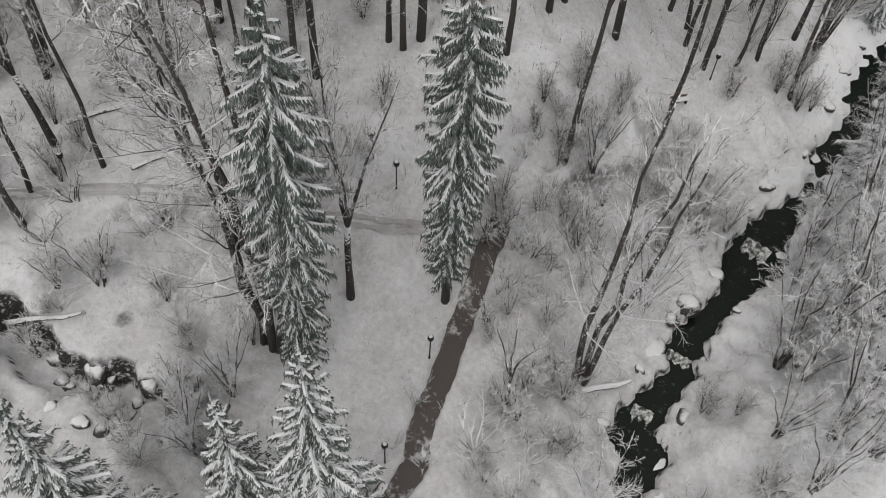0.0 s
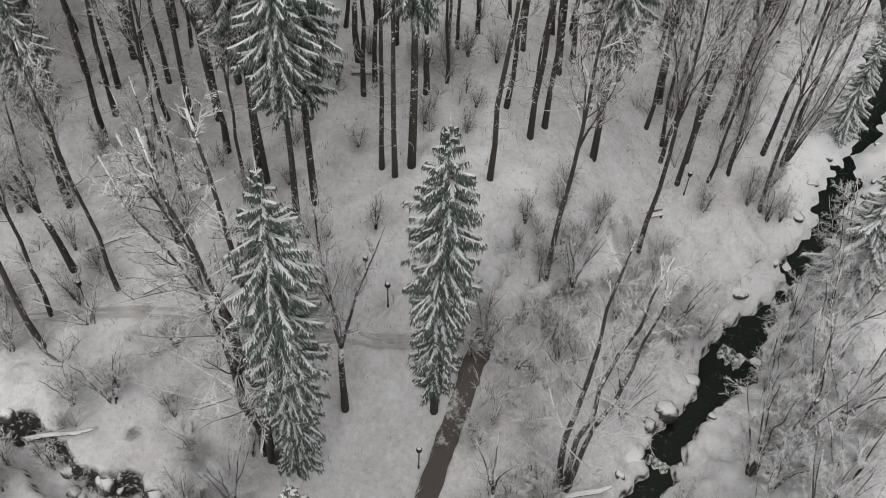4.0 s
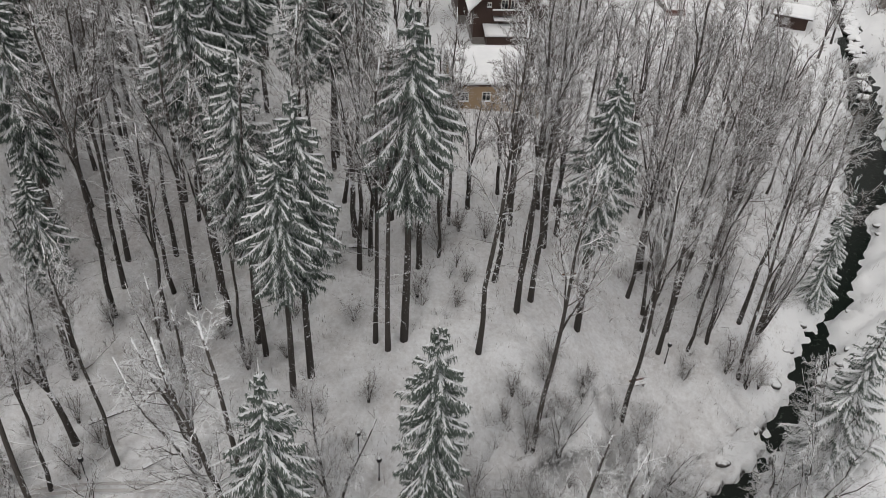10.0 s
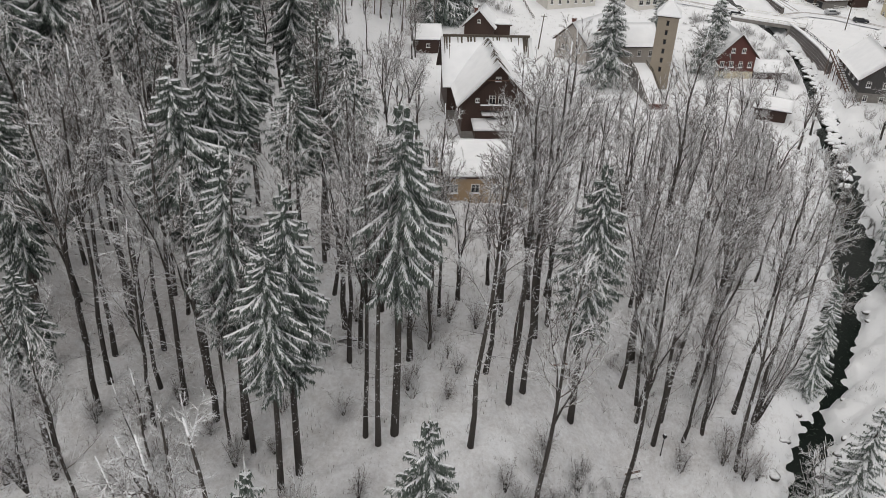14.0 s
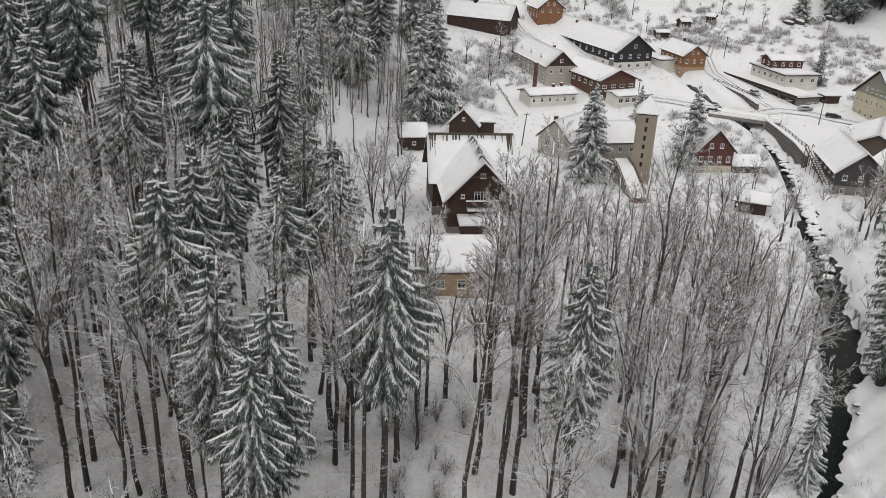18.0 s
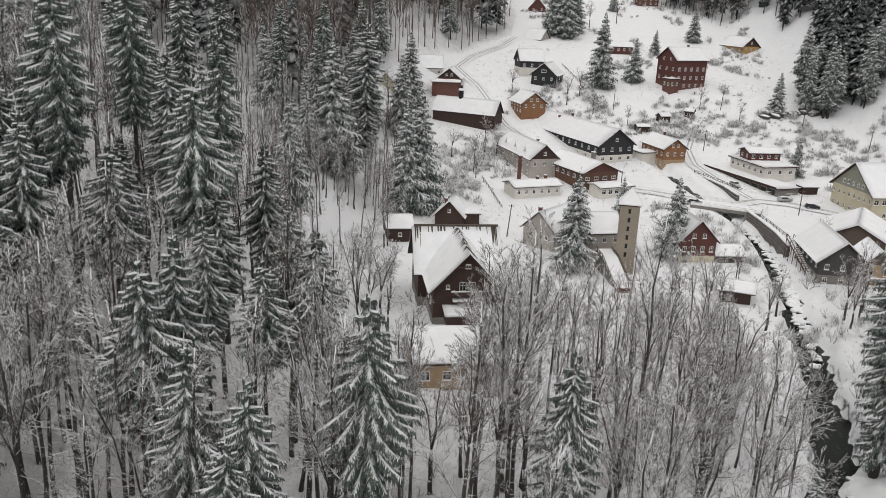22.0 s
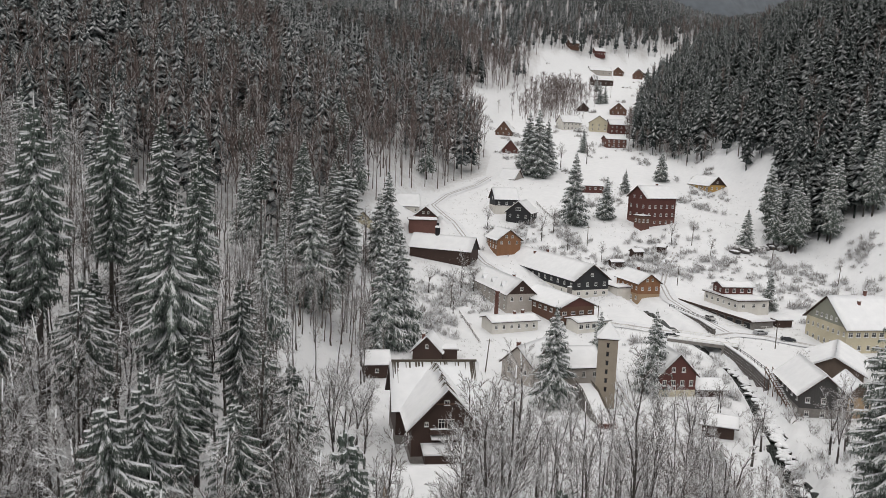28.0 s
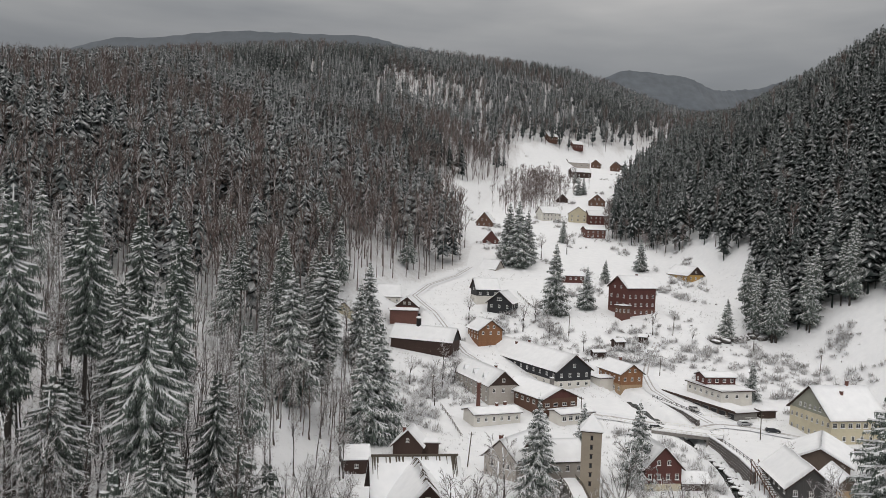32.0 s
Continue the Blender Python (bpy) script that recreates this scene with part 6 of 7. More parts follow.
for meshes, x, y, h, lean, wide, label in (
        (SPREAD[0], -7.1, 39.1, 25, (0, 0), 0.7, "forked leafless tree with dark trunk beside the path"),
        (FAN[0], -12.9, 34.8, 38, (0, 0), 0.85, "large many-stemmed leafless tree leaning over the snow"),
        (FAN[1], 12.3, 36.1, 32, (0, 2), 0.8, "leaning leafless tree above the rocky creek bank"),
        (GARDEN[1], 5.5, 31.5, 13, (0, 1), 0.8, "small crooked leafless tree beside the path"),
        (CLUMP[0], 28, 38, 17, (0, 0), 0.9, "tangled snowy thicket tree on the creek bank"),
        (CLUMP[1], 32.5, 40.5, 19, (0, 0), 1.0, "tangled snowy thicket tree on the creek bank"),
        (CLUMP[1], 36, 50, 16, (0, 0), 0.9, "tangled snowy thicket tree on the creek bank"),
        (CLUMP[0], 30, 31, 15, (0, 0), 0.9, "tangled snowy thicket tree on the creek bank"),
        (CLUMP[0], 12.5, 25.5, 9, (0, 0), 1.3, "low spreading leafless bush tree with snowy twigs"),
        (CLUMP[0], 17.5, 43.5, 12, (0, 0), 1.0, "low spreading leafless bush tree with snowy twigs"),
        (CLUMP[1], 22.5, 52, 11, (0, 0), 1.1, "low spreading leafless bush tree with snowy twigs"),
        (CLUMP[1], -17.5, 27, 9, (0, 0), 1.2, "low spreading leafless bush tree with snowy twigs"),
        (CLUMP[0], -15, 31, 10, (0, 0), 1.0, "low spreading leafless bush tree with snowy twigs"),
        (CLUMP[2], 34, 45, 15, (0, 0), 1.0, "tangled snowy thicket tree on the creek bank"),
        (CLUMP[0], 38.5, 56, 14, (0, 0), 1.0, "tangled snowy thicket tree on the creek bank"),
        (CLUMP[1], 28, 27, 13, (0, 0), 1.0, "tangled snowy thicket tree on the creek bank"),
        (CLUMP[2], 33.5, 35, 14, (0, 0), 1.1, "tangled snowy thicket tree on the creek bank"),
        (CLUMP[0], 12.5, 53, 9, (0, 0), 1.1, "low spreading leafless bush tree with snowy twigs"),
        (CLUMP[1], -25, 36, 8, (0, 0), 1.2, "low spreading leafless bush tree with snowy twigs"),
        (CLUMP[0], 31, 46, 12, (0, 0), 1.1, "tangled snowy thicket tree on the creek bank"),
        (CLUMP[1], 35, 41, 14, (0, 0), 1.0, "tangled snowy thicket tree on the creek bank"),
        (CLUMP[2], 29, 36, 11, (0, 0), 1.0, "tangled snowy thicket tree on the creek bank"),
        (CLUMP[0], 26, 31, 10, (0, 0), 1.0, "tangled snowy thicket tree on the creek bank"),
        (CLUMP[1], 40, 60, 13, (0, 0), 1.0, "tangled snowy thicket tree on the creek bank"),
        (CLUMP[0], 34, 52, 12, (0, 0), 1.1, "tangled snowy thicket tree on the creek bank"),
        (CLUMP[1], 30, 41, 12, (0, 0), 1.1, "tangled snowy thicket tree on the creek bank"),
        (CLUMP[2], 33, 30, 13, (0, 0), 1.0, "tangled snowy thicket tree on the creek bank"),
        (SPREAD[0], -30.5, 45.5, 22, (2, -6), 0.8, "forked leafless tree with dark trunk on the slope"),
        (SPREAD[1], -33, 52, 23, (0, -4), 0.8, "forked leafless tree with dark trunk on the slope"),
        (FEW[0], -19.7, 44.5, 22, (0, -3), 0.7, "crooked leafless tree with snow on its limbs"),
        (FEW[1], 30, 70, 18, (0, 8), 0.6, "leaning slender trees beside the lamp-lit path"),
        (FEW[0], 36.5, 73, 17, (0, 9), 0.6, "leaning slender trees beside the lamp-lit path"),
        (FEW[1], 47.7, 115.7, 22, (0, 13), 0.75, "leaning slender trees on the creek bank"),
        (GARDEN[1], 19, 123, 17, (0, 0), 1.0, "broad leafless tree before the dark chalet"),
        (SPREAD[0], 26, 134, 18, (0, 0), 1.0, "broad leafless tree before the dark chalet"),
        (SPREAD[1], 48.5, 156, 16, (0, 0), 0.9, "leafless garden tree with fine snowy twigs"),
        (SPREAD[0], 54, 150, 17, (0, 0), 0.9, "leafless garden tree with fine snowy twigs"),
        (GARDEN[1], 94, 171, 15, (0, 0), 1.0, "round-crowned leafless tree beside the creek wall"),
        (GARDEN[0], -7, 137, 12, (0, 0), 1.1, "frosted leafless tree before the chalet"),
        (GARDEN[1], -11, 145, 13, (0, 0), 1.1, "frosted leafless tree before the chalet"),
        (GARDEN[2], 17, 137, 11, (0, 0), 1.1, "frosted leafless tree before the chalet"),
        (GARDEN[0], 22, 146, 12, (0, 0), 1.1, "frosted leafless tree before the chalet"),
        (GARDEN[1], 27, 158, 12, (0, 0), 1.1, "frosted leafless tree before the chalet"),
        (GARDEN[2], -1, 132, 7.5, (0, 0), 1.4, "frosted leafless tree before the chalet"),
        (GARDEN[0], 9, 131, 7, (0, 0), 1.5, "frosted leafless tree before the chalet"),
        (GARDEN[1], 34, 166, 11, (0, 0), 1.1, "frosted leafless tree before the chalet"),
        (GARDEN[2], 62, 172, 9, (0, 0), 1.2, "frosted leafless tree before the chalet"),
        (GARDEN[0], 69, 176, 8, (0, 0), 1.2, "frosted leafless tree before the chalet"),
        (GARDEN[1], 60, 160, 12, (0, 0), 1.0, "frosted leafless tree before the chalet"),
        (GARDEN[2], -14, 180, 13, (0, 0), 1.0, "frosted leafless tree before the chalet"),
        (GARDEN[0], -12, 192, 13, (0, 0), 1.0, "frosted leafless tree before the chalet"),
        (GARDEN[1], 84, 153, 12, (0, 0), 1.1, "leafless bank tree with fine snowy twigs"),
        (GARDEN[2], 91, 163, 13, (0, 0), 1.1, "leafless bank tree with fine snowy twigs"),
        (GARDEN[0], 88, 158, 12, (0, 0), 1.0, "leafless bank tree with fine snowy twigs"),
        (GARDEN[2], 97, 160, 12, (0, 0), 1.0, "leafless bank tree with fine snowy twigs"),
        (GARDEN[0], 79, 133, 12, (0, 0), 0.9, "leafless bank tree with fine snowy twigs"),
        (GARDEN[2], 60, 86, 14, (0, 0), 0.9, "leafless bank tree with fine snowy twigs"),
        (GARDEN[1], 56, 80, 13, (0, 0), 0.8, "leafless bank tree with fine snowy twigs"),
        (GARDEN[2], 49, 88, 15, (0, 0), 0.9, "leafless bank tree with fine snowy twigs"),
        (GARDEN[1], 90, 146, 11, (0, 0), 1.1, "leafless bank tree with fine snowy twigs"),
        (GARDEN[0], 98, 152, 12, (0, 0), 1.1, "leafless bank tree with fine snowy twigs"),
        (GARDEN[2], 86, 136, 10, (0, 0), 1.1, "leafless bank tree with fine snowy twigs"),
        (GARDEN[0], 101, 168, 11, (0, 0), 1.0, "leafless bank tree with fine snowy twigs"),
        (GARDEN[1], 84.7, 157.5, 15, (0, 0), 1.0, "leafless bank tree with fine snowy twigs"),
        (GARDEN[2], 66, 150, 13, (0, 0), 1.1, "leafless bank tree with fine snowy twigs"),
        (GARDEN[0], 71, 158, 12, (0, 0), 1.1, "leafless bank tree with fine snowy twigs"),
        (GARDEN[2], 31, 149, 13, (0, 0), 1.2, "frosted leafless tree before the chalet"),
        (SPREAD[0], -9, 146, 16, (0, 0), 1.0, "leafless tree beside the chalet"),
        (SPREAD[1], -14, 152, 18, (0, 0), 0.9, "leafless tree beside the chalet"),
        (SPREAD[0], -8, 158, 13, (0, 0), 1.0, "leafless tree beside the chalet"),
        (SPREAD[1], 18, 148, 12, (0, 0), 1.1, "leafless tree beside the chalet"),
        (SPREAD[1], 20, 140, 15, (0, 0), 1.0, "leafless tree beside the chalet"),
        (GARDEN[1], -13, 165, 15, (0, 0), 0.9, "leafless tree beside the chalet")):
    plant_tree(meshes, x, y, h, 24, label, "tree", "bare trees of the valley", turn=180 if meshes is FAN[0] else 0 if meshes is FAN[1] else None, wide=wide, lean=lean)


def bushes():
    """Low leafless bushes and saplings with fine frosted twigs round the footpath and the creek."""
    rng = random.Random(53)
    zones = ((10, 19, 27, 21, 35, 3, 6), (18, 11, 27, 49, 61, 3, 5.5), (8, 6, 12, 47, 58, 3, 5), (8, -14, -4, 40, 56, 2.5, 5), (16, 3, 13, 43, 56, 3.6, 5.5), (10, 3, 10, 26, 40, 2.5, 5), (16, 4, 20, 22, 34, 3, 6), (14, 14, 28, 42, 60, 3.5, 7), (30, -36, -13, 25, 41, 2.5, 6.5), (30, -42, -13, 40, 62, 2.5, 6.5), (12, -14, 6, 60, 76, 2.5, 5), (12, 24, 40, 60, 84, 3, 7), (8, 26, 40, 26, 46, 4, 8))
    for n, x0, x1, y0, y1, h0, h1 in zones:
        for _ in range(n):
            x, y = rng.uniform(x0, x1), rng.uniform(y0, y1)
            if float(creek_gap(x, y)[0]) > 3:
                plant_tree(BUSH[rng.randrange(3)], x, y, rng.uniform(h0, h1), 24, "low leafless bush with fine frosted brown twigs", "tree", "bushes near the footpath", wide=rng.uniform(0.9, 1.4))


bushes()


def wood_fill():
    """The wood behind the first trees, left of the chalet."""
    rng = random.Random(17)
    taken = [(x, y) for x, y, _ in SPRUCE_WOOD + TALL_NEAR + TALL_WOOD + SPRUCE_VILLAGE] + [(-42, 95), (-39, 110), (-45, 150), (-43, 165), (-29, 114)]
    made, behind = 0, []
    while made < 330:
        y = rng.uniform(56, 262)
        x = rng.uniform(-34 - 0.55 * y, min(-12 - 0.02 * y, -26 + 0.25 * max(0, 110 - y)))
        if 190 < y < 262 and x > -22 or min((x - a) ** 2 + (y - b) ** 2 for a, b in taken) < 11:
            continue
        taken.append((x, y))
        made += 1
        if rng.random() < ((0.2 if x < -38 else 0.09) if y < 130 else 0.1 if x < -60 else 0.04):
            plant_tree((SPRUCE_HIGH if y < 130 else SPRUCE_MID)[made % 3], x, y, rng.uniform(24, 34), 28, "tall forest spruce with bare lower trunk and snowy crown", "spruce tree", "spruces in the wood", wide=rng.uniform(0.8, 1.05))
        elif y > 140:
            behind.append((x, y))
        else:
            plant_tree(TALL_PLAIN[made % 4], x, y, rng.uniform(20, 27), 24, "slender leafless forest tree with dark trunk and snowy twigs", "tree", "bare trees in the wood", wide=rng.uniform(0.9, 1.3), lean=(rng.uniform(-3, 3), rng.uniform(-3, 3)))
    return np.array(behind)


BEHIND = wood_fill()


def front_wood():
    """Bare trees between the path and the chalet."""
    rng = random.Random(29)
    taken = [(x, y) for x, y, _ in TALL_NEAR + TALL_WOOD + SPRUCE_WOOD]
    made = 0
    while made < 66:
        y = rng.uniform(68, 138)
        x = rng.uniform(-14, min(0.42 * y, 54))
        if min((x - a) ** 2 + (y - b) ** 2 for a, b in taken) < 7 or float(creek_gap(x, y)[0]) < 4 or (-8 < x < 20 and y > 82):
            continue
        taken.append((x, y))
        made += 1
        mesh, h, w = (GARDEN[made // 3 % 3], rng.uniform(16, 24), 0.95) if made % 3 != 1 else (BROWN[made % 3], rng.uniform(18, 29) - 0.06 * max(0, y - 90), rng.uniform(0.85, 1.1))
        h = min(h, (27 if x < 14 else 33) - 0.33 * (y - 100) - gz(x, y) - rng.uniform(0, 5))
        if h < 6:
            continue
        plant_tree(mesh, x, y, h, 24, "leafless brown tree with fine snowy twigs before the village", "tree", "bare trees before the village", wide=w, lean=(rng.uniform(-4, 4), rng.uniform(-2, 5)))


front_wood()


def slope_trees():
    """Slender brown trees and bushes on the slope between the spruces and the village."""
    rng = random.Random(61)
    made = 0
    while made < 64:
        y = rng.uniform(138, 300)
        x = rng.uniform(-46 - 0.05 * (y - 138), -11 + 0.01 * (y - 138))
        made += 1
        if made % 3:
            plant_tree(BROWN[made % 3], x, y, rng.uniform(10, 18), 24, "slender leafless brown tree on the slope above the village", "tree", "bare trees before the village", wide=rng.uniform(0.9, 1.3), lean=(rng.uniform(-4, 4), rng.uniform(-2, 6)))
        else:
            plant_tree(BUSH[made // 3 % 3], x, y, rng.uniform(4, 8), 24, "low leafless bush with frosted brown twigs on the slope", "tree", "bushes above the village", wide=rng.uniform(1.0, 1.5))


slope_trees()


def wood_rims():
    """The first spruces of the far woods on both sides of the village."""
    rng = random.Random(37)
    for k in range(46):
        y = rng.uniform(300, 352)
        x = np.interp(y, [300, 320, 338, 352], [197, 187, 143, 150]) + rng.uniform(-2, 1) + rng.random() ** 2 * 48
        plant_tree(SPRUCE_MID[1 + k % 2], x, y, rng.uniform(22, 32), 28, "dark snowy spruce at the rim of the hillside forest", "spruce tree", "spruces at the forest rim", wide=rng.uniform(0.85, 1.1))
    for k in range(26):
        y = rng.uniform(262, 400)
        x = np.interp(y, [262, 330, 380, 400], [-30, -26, -6, 8]) - rng.random() ** 2 * 50
        mesh, full = (SPRUCE_MID[k % 3], 28) if k % 3 else (TALL_PLAIN[k % 4], 24)
        plant_tree(mesh, x, y, rng.uniform(22, 31), full, "tall snowy tree at the rim of the hillside forest", "spruce tree" if k % 3 else "tree", "trees at the forest rim", wide=rng.uniform(0.85, 1.1))
    for x, y, h in ((50, 338, 13), (56, 345, 12), (60, 332, 10), (16, 300, 12), (20, 290, 10), (15, 280, 11), (104, 338, 11), (72, 322, 9), (118, 330, 9), (28, 345, 12), (12, 262, 9), (100, 205, 10), (70, 180, 9), (62, 440, 14), (75, 455, 15), (92, 470, 14), (-12, 260, 15), (-9, 272, 14), (-14, 248, 16), (4, 285, 12), (-3, 262, 12)):
        plant_tree(GARDEN[int(x) % 3], x, y, h, 24, "leafless garden tree with frosted crown between the houses", "tree", "garden trees", wide=1.0)


wood_rims()



# ---- rocks, shrubs, undergrowth ----
def rock_mesh(seed, mat):
    rng = random.Random(seed)
    bm = bmesh.new()
    bmesh.ops.create_icosphere(bm, subdivisions=2, radius=1.0)
    for v in bm.verts:
        k = 1 + 0.32 * noise.noise(v.co * 1.3 + Vector((seed * 3.1, 0, 0))) + 0.14 * noise.noise(v.co * 3.1 + Vector((0, seed, 0)))
        v.co = Vector((v.co.x * k * 1.2, v.co.y * k * 0.95, max(v.co.z * k * 0.72, -0.55)))
    me = bpy.data.meshes.new("boulder")
    bm.to_mesh(me)
    bm.free()
    me.materials.append(mat)
    me.polygons.foreach_set("use_smooth", [True] * len(me.polygons))
    return me


ROCKS = [rock_mesh(k, M_ROCK) for k in range(5)]
SNOWROCKS = [rock_mesh(k + 5, M_SNOWROCK) for k in range(5)]


def boulder(x, y, s, z=None, white=False):
    ob = new("boulder", (SNOWROCKS if white else ROCKS)[RNG.randrange(5)])
    ob.matrix_basis = pose(x, y, (gz(x, y) if z is None else z) - 0.34 * s, RNG.uniform(-12, 12), RNG.uniform(-12, 12), RNG.uniform(0, 360)) @ Matrix.Diagonal((s * RNG.uniform(0.8, 1.4), s * RNG.uniform(0.8, 1.2), s * RNG.uniform(0.7, 1.2), 1))
    tagged(ob, "snow-covered rubble boulder in the creek bed" if white else "dark wet boulder with a snow cap at the creek", "rock", "boulders along the creek")


def creek_boulders():
    rng = random.Random(23)
    for (ax, ay, az), (bx, by, bz) in zip(CREEK[1:-3], CREEK[2:]):
        L = math.hypot(bx - ax, by - ay)
        n = int(L / (1.7 if ay < 70 else 2.2))
        for k in range(n):
            s, side = (k + rng.random()) / n, rng.choice((-1, 1))
            off = rng.uniform(1.2, 3.0)
            x, y = ax + (bx - ax) * s - (by - ay) / L * off * side, ay + (by - ay) * s + (bx - ax) / L * off * side
            if ay < 110:
                boulder(x, y, rng.uniform(0.4, 1.25) if ay < 70 else rng.uniform(0.3, 0.75))
    for k in range(230):
        y = 138 + 98 * rng.random() ** 0.7
        x = np.interp(y, [c[1] for c in CREEK], [c[0] for c in CREEK]) + rng.gauss(1.0, 0.7)
        boulder(x, y, rng.uniform(0.5, 1.05), float(creek_gap(x, y)[1]) + 1.05, True)
    for k in range(34):
        u = rng.random()
        boulder(-28 + 13 * u, 30.6 - 2.4 * u + rng.gauss(0, 1.3), rng.uniform(0.3, 0.85))
    for k in range(2):
        boulder(rng.uniform(-33, -26), rng.uniform(31, 35), rng.uniform(0.4, 1.0))
    for k in range(44):
        u = rng.random()
        x, y = 129 + 30 * u, 334.5 + 6 * u + rng.gauss(0, 1.0)
        boulder(x, y, rng.uniform(1.1, 2.5), gz(x, y) + 0.9)


creek_boulders()


def cascade(x, y, z0, z1, turn, w, L):
    """White water falling over a step."""
    rng = random.Random(int(x * 10))
    g, n, m = Geo(), 14, 10
    for i in range(n + 1):
        for j in range(m + 1):
            u, v = i / n - 0.5, j / m
            g.v.append((u * w, (v - 0.5) * L, z0 + (z1 - z0) * (v ** 1.8) + rng.uniform(-0.06, 0.06) + 0.1 * math.sin(u * 19 + v * 3)))
    for i in range(n):
        for j in range(m):
            a = i * (m + 1) + j
            g.f.append((a, a + m + 1, a + m + 2, a + 1))
    ob = part("waterfall", g, M_FOAM, soft=True)
    ob.matrix_basis = pose(x, y, 0, 0, 0, turn)
    tagged(ob, "white water cascade falling between snowy rocks", "waterfall")


cascade(20.6, 39.6, -6.75, -5.7, -30, 2.2, 2.0)
cascade(29.0, 51.6, -5.0, -3.9, -40, 2.6, 2.2)
cascade(33.8, 57.2, -3.9, -2.7, -40, 2.0, 2.0)
cascade(17.3, 34.6, -7.1, -6.4, -25, 1.8, 1.6)


def shrub_mesh(seed, stems, h, fine):
    rng = random.Random(seed)
    g = Geo()
    for k in range(stems):
        a, lean = rng.uniform(0, 6.28), rng.uniform(0.1, 0.75)
        d = Vector((math.cos(a) * lean, math.sin(a) * lean, 1)).normalized()
        p = Vector((math.cos(a), math.sin(a), 0)) * rng.uniform(0, 0.25)
        pts, e = bough(g, rng, p, d, h * rng.uniform(0.6, 1.0), 0.03, 3, 3, 0.15)
        for j in range(fine):
            q, w = along(pts, rng.uniform(0.25, 1.0))
            bough(g, rng, q, fork(rng, w, rng.uniform(22, 42)), h * rng.uniform(0.15, 0.4), 0.014, 3, 1, 0.1)
    return g.mesh("shrub", M_TWIG_WHITE)


SHRUBS = [shrub_mesh(k, 9, 2.6, 8) for k in range(4)]


def shrub(x, y, k):
    ob = new("shrub", SHRUBS[RNG.randrange(4)])
    ob.matrix_basis = pose(x, y, gz(x, y) - 0.05, 0, 0, RNG.uniform(0, 360)) @ Matrix.Diagonal((k * RNG.uniform(0.9, 1.5), k * RNG.uniform(0.9, 1.5), k * RNG.uniform(0.7, 1.1), 1))
    tagged(ob, "leafless brown shrub dusted with snow", "shrub", "shrubs")


def shrubbery():
    rng = random.Random(31)
    zones = ((34, 68, 104, 122, 172, 1.2), (16, 52, 72, 76, 110, 1.4), (20, 2, 14, 24, 54, 1.7), (14, 26, 40, 27, 56, 1.9), (24, -36, -14, 30, 50, 1.5), (30, 26, 50, 70, 110, 1.7), (45, 4, 12, 40, 54, 1.0), (30, -3, 14, 20, 34, 0.9), (40, 12, 34, 56, 88, 1.0), (30, -38, -14, 36, 62, 0.9), (30, -12, 6, 62, 84, 1.1), (35, 22, 60, 88, 150, 1.3), (25, 60, 90, 158, 180, 1.2), (40, 76, 108, 118, 178, 1.5), (25, 13, 24, 262, 306, 1.5))
    for n, x0, x1, y0, y1, k in zones:
        for _ in range(int(n * 0.66)):
            x, y = rng.uniform(x0, x1), rng.uniform(y0, y1)
            if float(creek_gap(x, y)[0]) > 2.6 and not (abs(x - 97) < 12 and abs(y - 353) < 11) and not (abs(x - 82) < 8 and abs(y - 302) < 10):
                shrub(x, y, k * rng.uniform(0.6, 1.25))


shrubbery()


def shrub_template():
    """A rounded frosted shrub of many thin twigs, one metre high."""
    rng = random.Random(6)
    v, f = [], []
    for k in range(100):
        a, lean, h = rng.uniform(0, 6.28), rng.uniform(0.0, 1.25), rng.uniform(0.55, 1.0)
        b = Vector((rng.uniform(-0.3, 0.3), rng.uniform(-0.3, 0.3), rng.uniform(0, 0.4) * h))
        d = Vector((math.cos(a) * math.sin(lean), math.sin(a) * math.sin(lean), math.cos(lean))) * h * 0.75
        s = Vector((-math.sin(a), math.cos(a), 0)) * 0.018
        k0 = len(v)
        v += [tuple(b), tuple(b + d * 0.6 + s), tuple(b + d), tuple(b + d * 0.6 - s)]
        f += [(k0, k0 + 1, k0 + 2), (k0, k0 + 2, k0 + 3)]
    return np.array(v), np.array(f)


